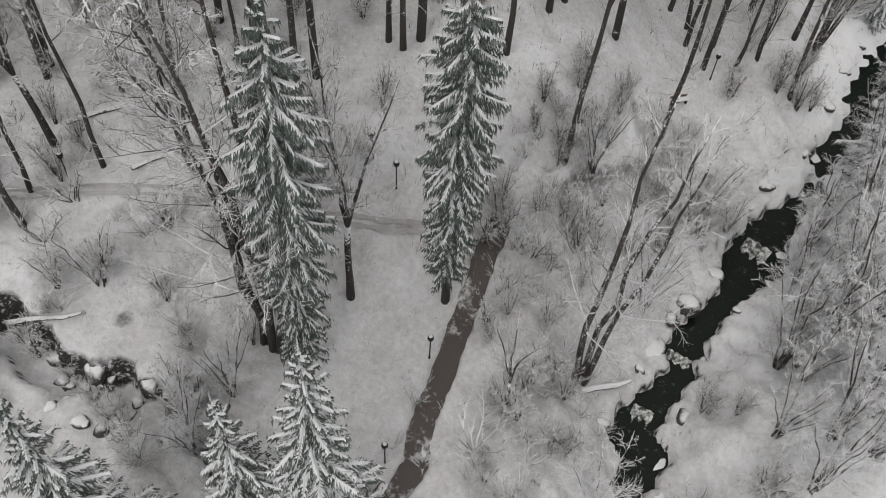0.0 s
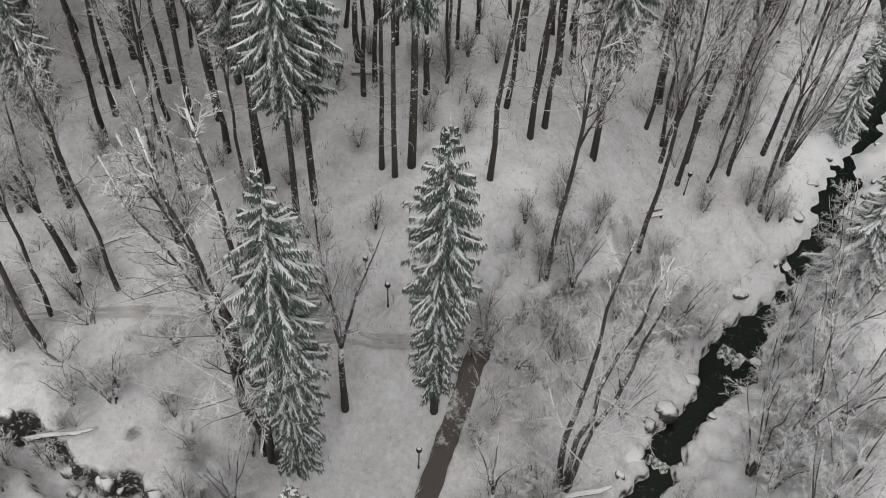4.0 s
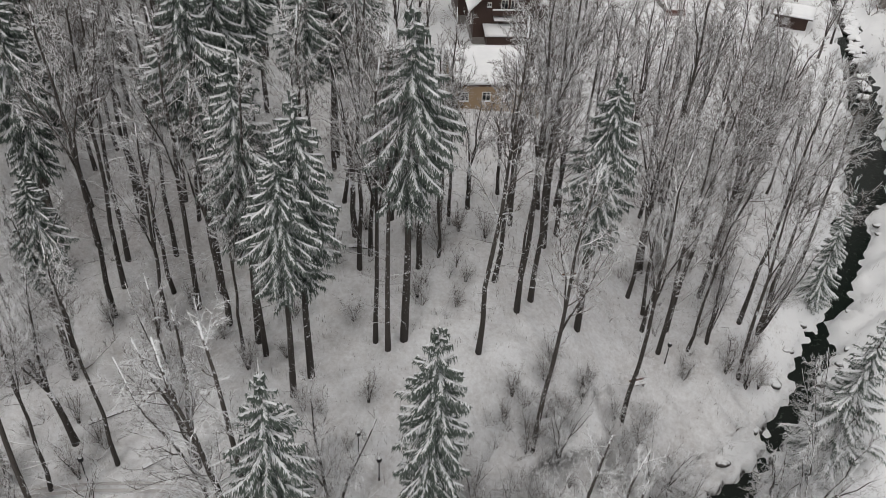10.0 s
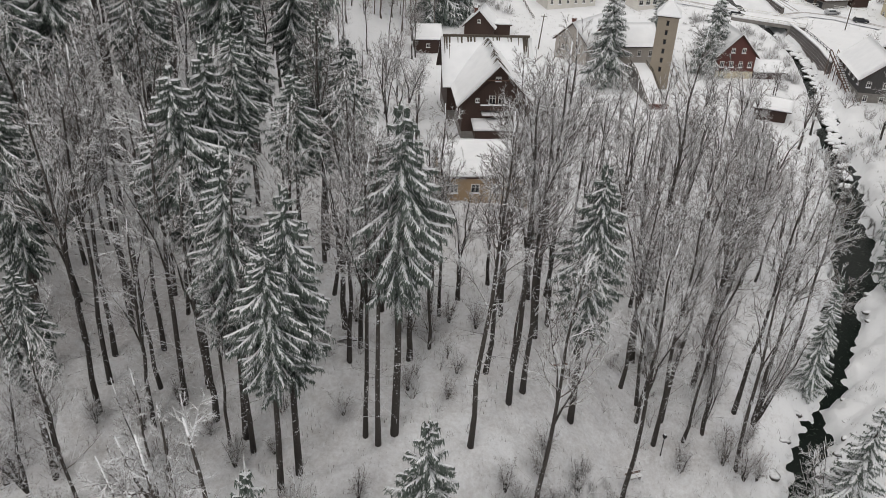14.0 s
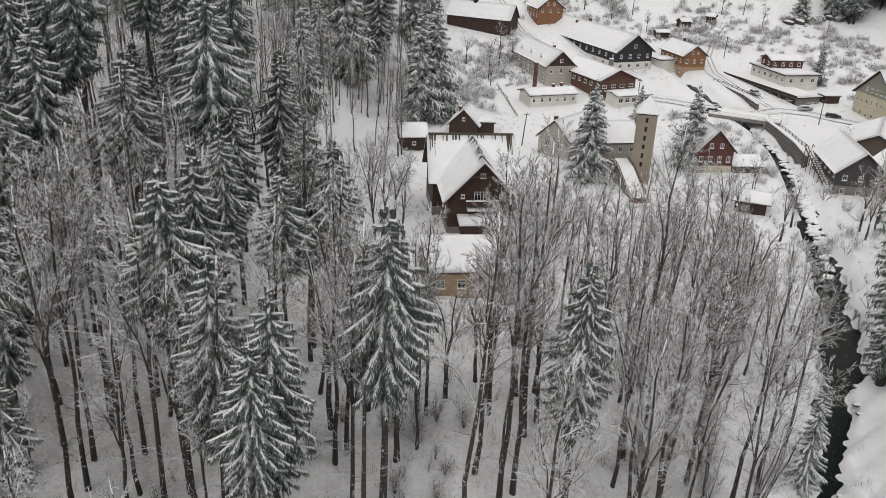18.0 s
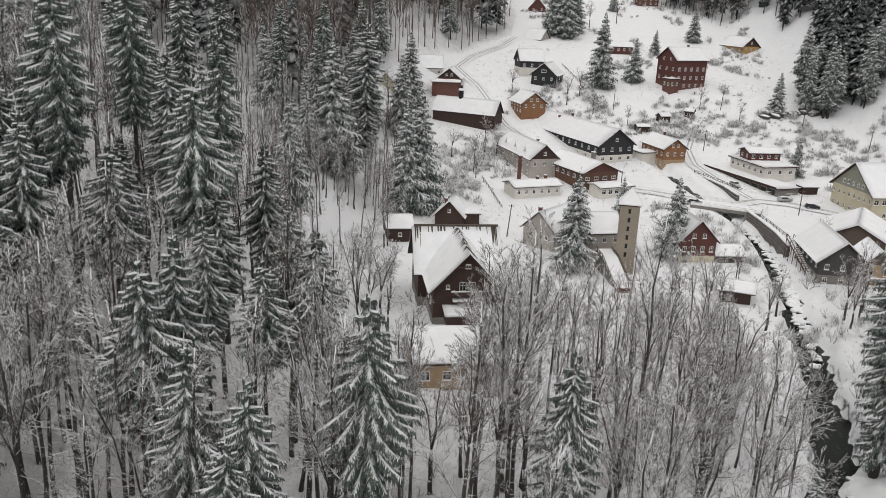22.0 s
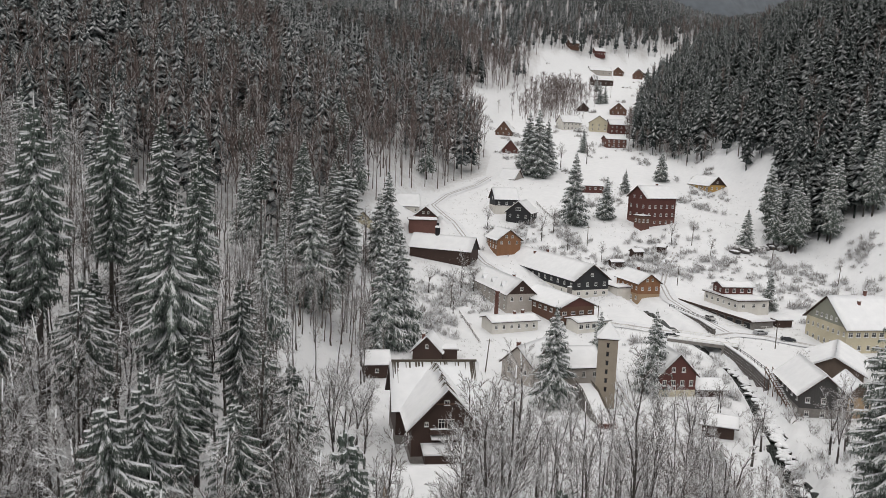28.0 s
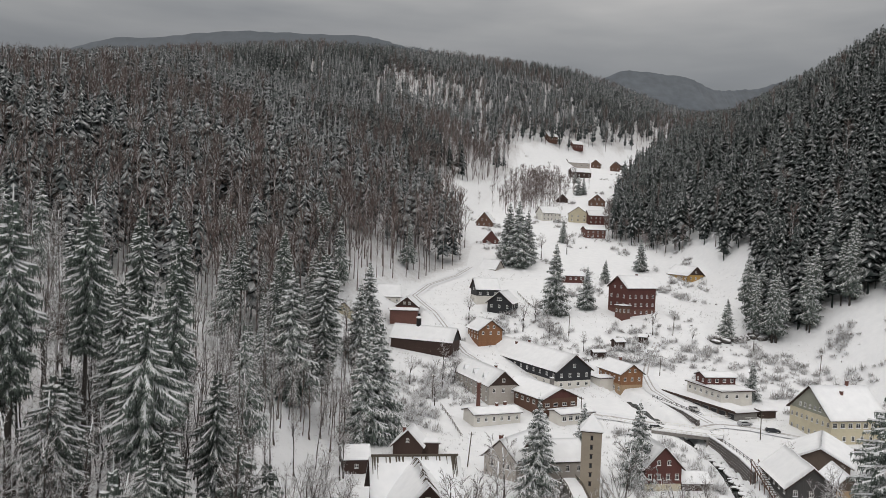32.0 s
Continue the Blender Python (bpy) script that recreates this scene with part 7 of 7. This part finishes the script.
def brushwood():
    rng = np.random.default_rng(8)
    spots = []
    for n, x0, x1, y0, y1 in ((420, 62, 142, 306, 336), (300, 104, 190, 258, 318), (220, 60, 150, 372, 425), (200, -14, 10, 236, 300), (150, 10, 26, 255, 308), (220, 60, 170, 440, 600), (160, 20, 80, 440, 620), (120, 30, 66, 330, 345), (80, 58, 84, 200, 240), (160, 90, 240, 640, 1000), (120, 60, 180, 480, 680), (110, 8, 24, 262, 326), (70, 30, 62, 326, 352), (60, 44, 70, 345, 372), (70, 86, 128, 330, 352), (60, 112, 140, 262, 300), (50, 66, 84, 150, 190), (60, 40, 66, 480, 600), (110, 139, 157, 297, 323), (40, 163, 172, 306, 314)):
        n = int(n * 0.75)
        nests = np.stack([rng.uniform(x0, x1, n // 6), rng.uniform(y0, y1, n // 6)], -1)
        spots.append(nests[rng.integers(0, len(nests), n)] + rng.normal(0, 2.6, (n, 2)))
    spots = np.concatenate(spots)
    free = (np.hypot(spots[:, 0] - 101, spots[:, 1] - 367) > 14) & (np.hypot(spots[:, 0] - 82, spots[:, 1] - 302) > 11) & (np.hypot(spots[:, 0] - 107, spots[:, 1] - 268) > 20) & (np.hypot(spots[:, 0] - 134, spots[:, 1] - 243) > 18)
    spots = spots[free]
    woods("brushwood", shrub_template(), spots, 1.0 + 2.8 * rng.random(len(spots)) ** 1.6, M_FROST, "leafless brushwood dusted with snow on the open slopes", 1.1)


def sapling_stuff():
    """Grass, stalks and saplings that stick out of the snow."""
    rng = np.random.default_rng(41)
    n = 9000
    x, y = rng.uniform(-75, 62, n), rng.uniform(16, 150, n)
    keep = (creek_gap(x, y)[0] > 2.4) & (x < 34 + 0.25 * y) & (np.hypot(x - 6, y - 150) > 16)
    x, y = x[keep], y[keep]
    verts, faces = [], []
    z = ground(x, y)
    clump = 0.5 + 0.5 * np.sin(x * 0.21 + 2 * np.sin(y * 0.13)) * np.sin(y * 0.19 + 1)
    m = len(x)
    for k in range(5):
        a, lean, h = rng.uniform(0, 6.28, m), rng.uniform(0.05, 0.5, m), rng.uniform(0.2, 0.7, m) * (0.5 + 1.7 * clump)
        bx, by = x + rng.uniform(-0.4, 0.4, m), y + rng.uniform(-0.4, 0.4, m)
        w = 0.022
        p = np.stack([np.stack([bx - w * np.sin(a), by + w * np.cos(a), z - 0.1], -1), np.stack([bx + w * np.sin(a), by - w * np.cos(a), z - 0.1], -1), np.stack([bx + np.cos(a) * lean * h, by + np.sin(a) * lean * h, z + h], -1)], 1)
        verts.append(p.reshape(-1, 3))
    verts = np.concatenate(verts)
    faces = np.arange(len(verts)).reshape(-1, 3)
    me = tri_mesh("undergrowth", verts, faces, M_TWIG_WHITE)
    tagged(new("undergrowth", me), "thin dry stalks and saplings poking through forest snow", "undergrowth", kind="stuff")


def village_stalks():
    """Dry grass and stalks on the open snow round the houses."""
    rng = np.random.default_rng(43)
    n = 9000
    x, y = rng.uniform(-12, 165, n), rng.uniform(125, 420, n)
    patchy = np.sin(x * 0.11 + 1.7 * np.sin(y * 0.07)) * np.sin(y * 0.09 + 0.6) + rng.uniform(-0.5, 0.5, n)
    keep = (creek_gap(x, y)[0] > 3) & (patchy > 0.1)
    x, y = x[keep], y[keep]
    z, m, verts = ground(x, y), keep.sum(), []
    for k in range(6):
        a, lean, h = rng.uniform(0, 6.28, m), rng.uniform(0.2, 1.0, m), rng.uniform(0.25, 0.8, m)
        bx, by, w = x + rng.uniform(-0.5, 0.5, m), y + rng.uniform(-0.5, 0.5, m), 0.035
        p = np.stack([np.stack([bx - w * np.sin(a), by + w * np.cos(a), z - 0.1], -1), np.stack([bx + w * np.sin(a), by - w * np.cos(a), z - 0.1], -1), np.stack([bx + np.cos(a) * lean * h, by + np.sin(a) * lean * h, z + h], -1)], 1)
        verts.append(p.reshape(-1, 3))
    verts = np.concatenate(verts)
    tagged(new("dry_grass", tri_mesh("dry_grass", verts, np.arange(len(verts)).reshape(-1, 3), M_TWIG)), "dry grass tufts poking through the village snow", "grass", kind="stuff")


def fallen_log(x, y, turn, L, r):
    t = thing("fallen_log", pose(x, y, gz(x, y) + r * 0.7, 0, 2, turn), "fallen snow-covered log lying on the slope", "log", "fallen logs")
    part("trunk", Geo().tube([(-L / 2, 0, 0), (-L / 6, 0.1, 0.05), (L / 4, -0.05, 0), (L / 2, 0.1, 0.1)], [r, r * 0.9, r * 0.75, r * 0.5], 9), M_BARK, t)
    part("lying_snow", Geo().tube([(-L / 2 + 0.1, 0, r * 0.75), (-L / 6, 0.1, r * 0.72), (L / 4, -0.05, r * 0.6), (L / 2 - 0.1, 0.1, r * 0.5)], [r * 0.5, r * 0.6, r * 0.5, r * 0.3], 7), M_SNOW, t)


for q in ((-28.5, 33.2, 15, 5, 0.22), (-22, 45, 40, 5, 0.2), (-27, 49, 35, 7, 0.22), (14, 36.2, 18, 5, 0.3), (-9, 71, 5, 3, 0.25), (13, 47, 20, 3.5, 0.2), (-20, 29, -70, 3, 0.25)):
    fallen_log(*q)


# ---- far woods ----
def tri_mesh(name, verts, faces, mat, second=None, pick=None):
    me = bpy.data.meshes.new(name)
    me.vertices.add(len(verts))
    me.vertices.foreach_set("co", np.ascontiguousarray(verts, np.float32).ravel())
    me.loops.add(3 * len(faces))
    me.loops.foreach_set("vertex_index", np.ascontiguousarray(faces, np.int32).ravel())
    me.polygons.add(len(faces))
    me.polygons.foreach_set("loop_start", np.arange(0, 3 * len(faces), 3, dtype=np.int32))
    me.materials.append(mat)
    if second:
        me.materials.append(second)
        me.polygons.foreach_set("material_index", np.ascontiguousarray(pick, np.int32))
    me.update(calc_edges=True)
    return me


def low_spruce(whorls=13, per=6, seed=3, white=0.45):
    """A spruce one metre high of sagging bough blades with snow on them: corners, triangles, and which are snow."""
    v, f, m = [], [], []
    rng = random.Random(seed)
    for r, z0, z1, n in ((0.012, 0, 0.5, 3), (0.055, 0.2, 0.95, 5)):
        k0 = len(v)
        v += [(r * math.cos(6.283 * k / n), r * math.sin(6.283 * k / n), z0) for k in range(n)] + [(0, 0, z1)]
        f += [(k0 + k, k0 + (k + 1) % n, k0 + n) for k in range(n)]
        m += [0] * n
    for i in range(whorls):
        for j in range(per):
            s = (i + rng.random()) / whorls
            r = 0.14 * min(1, (1 - s) / 0.75) ** 0.9 * (0.7 + 0.3 * min(1, s * 5)) + 0.012
            a, q, z = 6.283 * (j + rng.random() * 0.8) / per + i * 0.7, r * rng.uniform(0.65, 1.15), 0.2 + 0.77 * s
            drop = q * rng.uniform(0.35, 0.85)
            o, w = Vector((math.cos(a), math.sin(a), 0)), Vector((-math.sin(a), math.cos(a), 0)) * (q * rng.uniform(0.26, 0.42) + 0.006)
            for lay in (0, 1):
                if lay and rng.random() < 0.15:
                    continue
                c, e, lift = (1, 1, 0) if not lay else (white, 0.93, 0.005)
                mid = o * q * 0.55 + Vector((0, 0, z - drop * 0.42 + lift))
                k0, fold = len(v), Vector((0, 0, 0.014 * c))
                v += [(0, 0, z + 0.015 + lift), tuple(mid + w * c - fold), tuple(o * q * e + Vector((0, 0, z - drop * e + lift))), tuple(mid - w * c - fold)]
                f += [(k0, k0 + 1, k0 + 2), (k0, k0 + 2, k0 + 3)]
                m += [lay, lay]
    return np.array(v), np.array(f), np.array(m)


def low_bare(limbs=22):
    v, f = [], []
    rng = random.Random(5)
    for k in range(3):
        v.append((0.009 * math.cos(2.094 * k), 0.009 * math.sin(2.094 * k), 0))
    v.append((0, 0, 1.0))
    f += [(0, 1, 3), (1, 2, 3), (2, 0, 3)]
    for j in range(limbs):
        a, z = rng.uniform(0, 6.28), rng.uniform(0.38, 0.85)
        o, r = Vector((math.cos(a), math.sin(a), 0)), rng.uniform(0.08, 0.17) * (1.2 - z * 0.5)
        p = Vector((0, 0, z))
        e = p + o * r + Vector((0, 0, rng.uniform(0.1, 0.22)))
        s = Vector((-o.y, o.x, 0)) * 0.006
        k0 = len(v)
        v += [tuple(p - s), tuple(p + s), tuple(e)]
        f.append((k0, k0 + 1, k0 + 2))
        for q in range(3):
            b = p.lerp(e, rng.uniform(0.3, 0.9))
            t = b + Vector((rng.uniform(-0.06, 0.06), rng.uniform(-0.06, 0.06), rng.uniform(0.03, 0.1)))
            k0 = len(v)
            v += [tuple(b), tuple(b + Vector((0.006, 0.003, 0))), tuple(t)]
            f.append((k0, k0 + 1, k0 + 2))
    return np.array(v), np.array(f)


def woods(name, template, places, heights, mat, label, wide=1.0):
    v, f = template[:2]
    n, rng = len(places), np.random.default_rng(11)
    a = rng.uniform(0, 6.283, n)
    w = heights * rng.uniform(0.8, 1.25, n) * wide
    x = places[:, 0, None] + (v[None, :, 0] * np.cos(a)[:, None] - v[None, :, 1] * np.sin(a)[:, None]) * w[:, None]
    y = places[:, 1, None] + (v[None, :, 0] * np.sin(a)[:, None] + v[None, :, 1] * np.cos(a)[:, None]) * w[:, None]
    z = ground(places[:, 0], places[:, 1])[:, None] - 0.3 + v[None, :, 2] * heights[:, None]
    verts = np.stack([x, y, z], -1).reshape(-1, 3)
    faces = (f[None] + (np.arange(n) * len(v))[:, None, None]).reshape(-1, 3)
    two = (M_FARSNOW, np.tile(template[2], n)) if len(template) > 2 else ()
    return tagged(new(name, tri_mesh(name, verts, faces, mat, *two)), label, "forest", kind="stuff")


def tree_template(meshes, full):
    """Corners and triangles of a tree's meshes, one metre high."""
    v, f, k = [], [], 0
    for _, me in meshes:
        v += [(p.co.x / full, p.co.y / full, p.co.z / full) for p in me.vertices]
        for poly in me.polygons:
            c = [i + k for i in poly.vertices]
            f += [(c[0], c[i], c[i + 1]) for i in range(1, len(c) - 1)]
        k = len(v)
    return np.array(v), np.array(f)


def scatter(rng, y0, y1, step, side, reach):
    out = []
    for y in np.arange(y0, y1, step):
        le, ri = wood_edges(y)
        xs = np.arange(le - reach, le, step) if side < 0 else np.arange(ri, ri + reach, step)
        out.append(np.stack([xs + rng.uniform(-0.45, 0.45, len(xs)) * step, np.full(len(xs), y) + rng.uniform(-0.45, 0.45, len(xs)) * step], -1))
    return np.concatenate(out)


def far_woods():
    rng = np.random.default_rng(21)
    left = np.concatenate([scatter(rng, 262, 420, 6.2, -1, 260), scatter(rng, 420, 800, 7.4, -1, 480), scatter(rng, 800, 1750, 10.5, -1, 850)])
    right = np.concatenate([scatter(rng, 306, 420, 6.4, 1, 200), scatter(rng, 420, 800, 7.8, 1, 360), scatter(rng, 800, 1750, 13, 1, 700)])
    _, ri = wood_edges(right[:, 1])
    right = right[(right[:, 1] > 420) | (right[:, 0] > ri + 9)]
    le, _ = wood_edges(left[:, 1])
    d = le - left[:, 0]
    blot = np.sin(left[:, 0] * 0.021 + 2.0 * np.sin(left[:, 1] * 0.008)) + np.sin(left[:, 1] * 0.017 + left[:, 0] * 0.009 + 1)
    p_bare = np.clip(np.where(left[:, 1] < 430, 0.85 - d / 260, 0.7 - d / 160), 0.06, 0.85) + 0.6 * (blot > 0.75)
    bare = rng.random(len(left)) < p_bare
    hi = lambda n: rng.uniform(21, 36, n)
    murk = np.sin(left[:, 0] * 0.013 + 1.3 * np.sin(left[:, 1] * 0.006) + 2) * np.sin(left[:, 1] * 0.011 + 0.4) + rng.uniform(-0.35, 0.35, len(left)) > 0.25
    for y0, y1, shape, label in ((0, 430, (13, 6, 4), "snow-dusted spruces at the lower edge of the hillside forest"), (430, 760, (10, 5, 6), "dense dark spruce forest dusted with snow on the hillside"), (760, 9999, (7, 4, 8), "far dark spruce forest dusted with snow on the ridge")):
        pick = ~bare & (left[:, 1] >= y0) & (left[:, 1] < y1)
        woods("spruce_forest", low_spruce(*shape), left[pick & ~murk], hi((pick & ~murk).sum()), M_NEEDLE_FAR, label, 1.15)
        woods("spruce_forest", low_spruce(*shape, 0.22), left[pick & murk], hi((pick & murk).sum()), M_NEEDLE_DARK, label, 1.15)
    woods("beech_forest", low_bare(), left[bare], hi(bare.sum()), M_TWIG_FAR, "leafless brown beech wood at the foot of the hill")
    rim = np.stack([rng.uniform(-34, -2, 90), rng.uniform(212, 312, 90)], -1)
    woods("bare_forest", tree_template(TALL_FAR[1], 24), rim[rim[:, 0] < -4 - 0.06 * (rim[:, 1] - 212)], rng.uniform(10, 19, (rim[:, 0] < -4 - 0.06 * (rim[:, 1] - 212)).sum()), M_TWIG_WOOD, "brown leafless wood above the village lane", 1.3)
    woods("bare_forest", tree_template(TALL_FAR[0], 24), BEHIND[::2], rng.uniform(19, 27, len(BEHIND[::2])), M_TWIG, "leafless snowy forest on the slope beside the village")
    woods("bare_forest", tree_template(TALL_FAR[1], 24), BEHIND[1::2], rng.uniform(19, 27, len(BEHIND[1::2])), M_TWIG, "leafless snowy forest on the slope beside the village")
    s = rng.random(460)
    strip = np.stack([88 + 50 * s + rng.normal(0, 15, 460), 632 + 240 * s + rng.normal(0, 16, 460)], -1)
    woods("alder_thicket", low_bare(), strip, rng.uniform(7, 17, 460), M_TWIG_FAR, "brown leafless thicket along the upper valley", 1.5)
    y = rng.uniform(470, 760, 130)
    rim = np.stack([wood_edges(y)[1] + rng.uniform(-10, 6, 130), y], -1)
    woods("alder_thicket", low_bare(30), rim, rng.uniform(9, 19, 130), M_TWIG_FAR, "brown leafless trees at the rim of the opposite forest", 1.4)
    bare = rng.random(len(right)) < 0.07
    for y0, y1, shape, label in ((0, 480, (13, 6, 5, 0.36), "dark spruces at the lower edge of the opposite forest"), (480, 760, (10, 5, 7, 0.32), "dense dark spruce forest on the opposite valley side"), (760, 9999, (7, 4, 9, 0.32), "far dark spruce forest on the opposite ridge")):
        pick = ~bare & (right[:, 1] >= y0) & (right[:, 1] < y1)
        woods("spruce_forest", low_spruce(*shape), right[pick], hi(pick.sum()), M_NEEDLE_DARK, label, 1.15)
    woods("beech_forest", low_bare(), right[bare], hi(bare.sum()), M_TWIG_FAR, "leafless trees among the spruces of the valley side")


M_TWIG_FAR = snowy("far_bare_wood", (0.125, 0.096, 0.088), 0.9, 0.4, 1.5, grain=0.5, patch=0.4)
far_woods()

sapling_stuff()
village_stalks()
brushwood()


# ---- distant mountains ----
def far_ridge(points, depth, label):
    """A mountain ridge on the skyline: points of (x, y, height); it falls to both sides."""
    g, rows = Geo(), []
    rng = random.Random(9)
    for (ax, ay, az), (bx, by, bz) in zip(points, points[1:]):
        for k in range(14):
            s = k / 14
            rows.append((ax + (bx - ax) * s, ay + (by - ay) * s, az + (bz - az) * (s * s * (3 - 2 * s)) + rng.uniform(-3, 3)))
    for x, y, z in rows:
        for off, f in ((-depth, -0.05), (-depth * 0.6, 0.38), (-depth * 0.25, 0.78), (0, 1.0), (depth * 0.5, 0.4)):
            g.v.append((x, y + off, z * f + rng.uniform(-5, 5) * (f != 1.0)))
    for i in range(len(rows) - 1):
        for k in range(4):
            a = 5 * i + k
            g.f.append((a, a + 5, a + 6, a + 1))
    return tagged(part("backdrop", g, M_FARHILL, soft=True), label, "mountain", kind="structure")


# blue-grey stands for the haze of distance, painted into the ridges' base colour
M_FARHILL = snowy("haze_tinted_mountain", (0.1, 0.115, 0.135), 1.0, 3.0, 4.0, grain=0.02, patch=0.1)
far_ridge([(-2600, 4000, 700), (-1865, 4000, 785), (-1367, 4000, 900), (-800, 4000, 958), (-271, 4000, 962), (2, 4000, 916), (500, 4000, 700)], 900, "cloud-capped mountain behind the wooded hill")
far_ridge([(700, 4050, 720), (1050, 4050, 871), (1302, 4050, 856), (1502, 4050, 794), (1642, 4050, 806), (1892, 4050, 868), (2600, 4050, 904)], 900, "dark mountain with haze in its colour at the end of the valley")
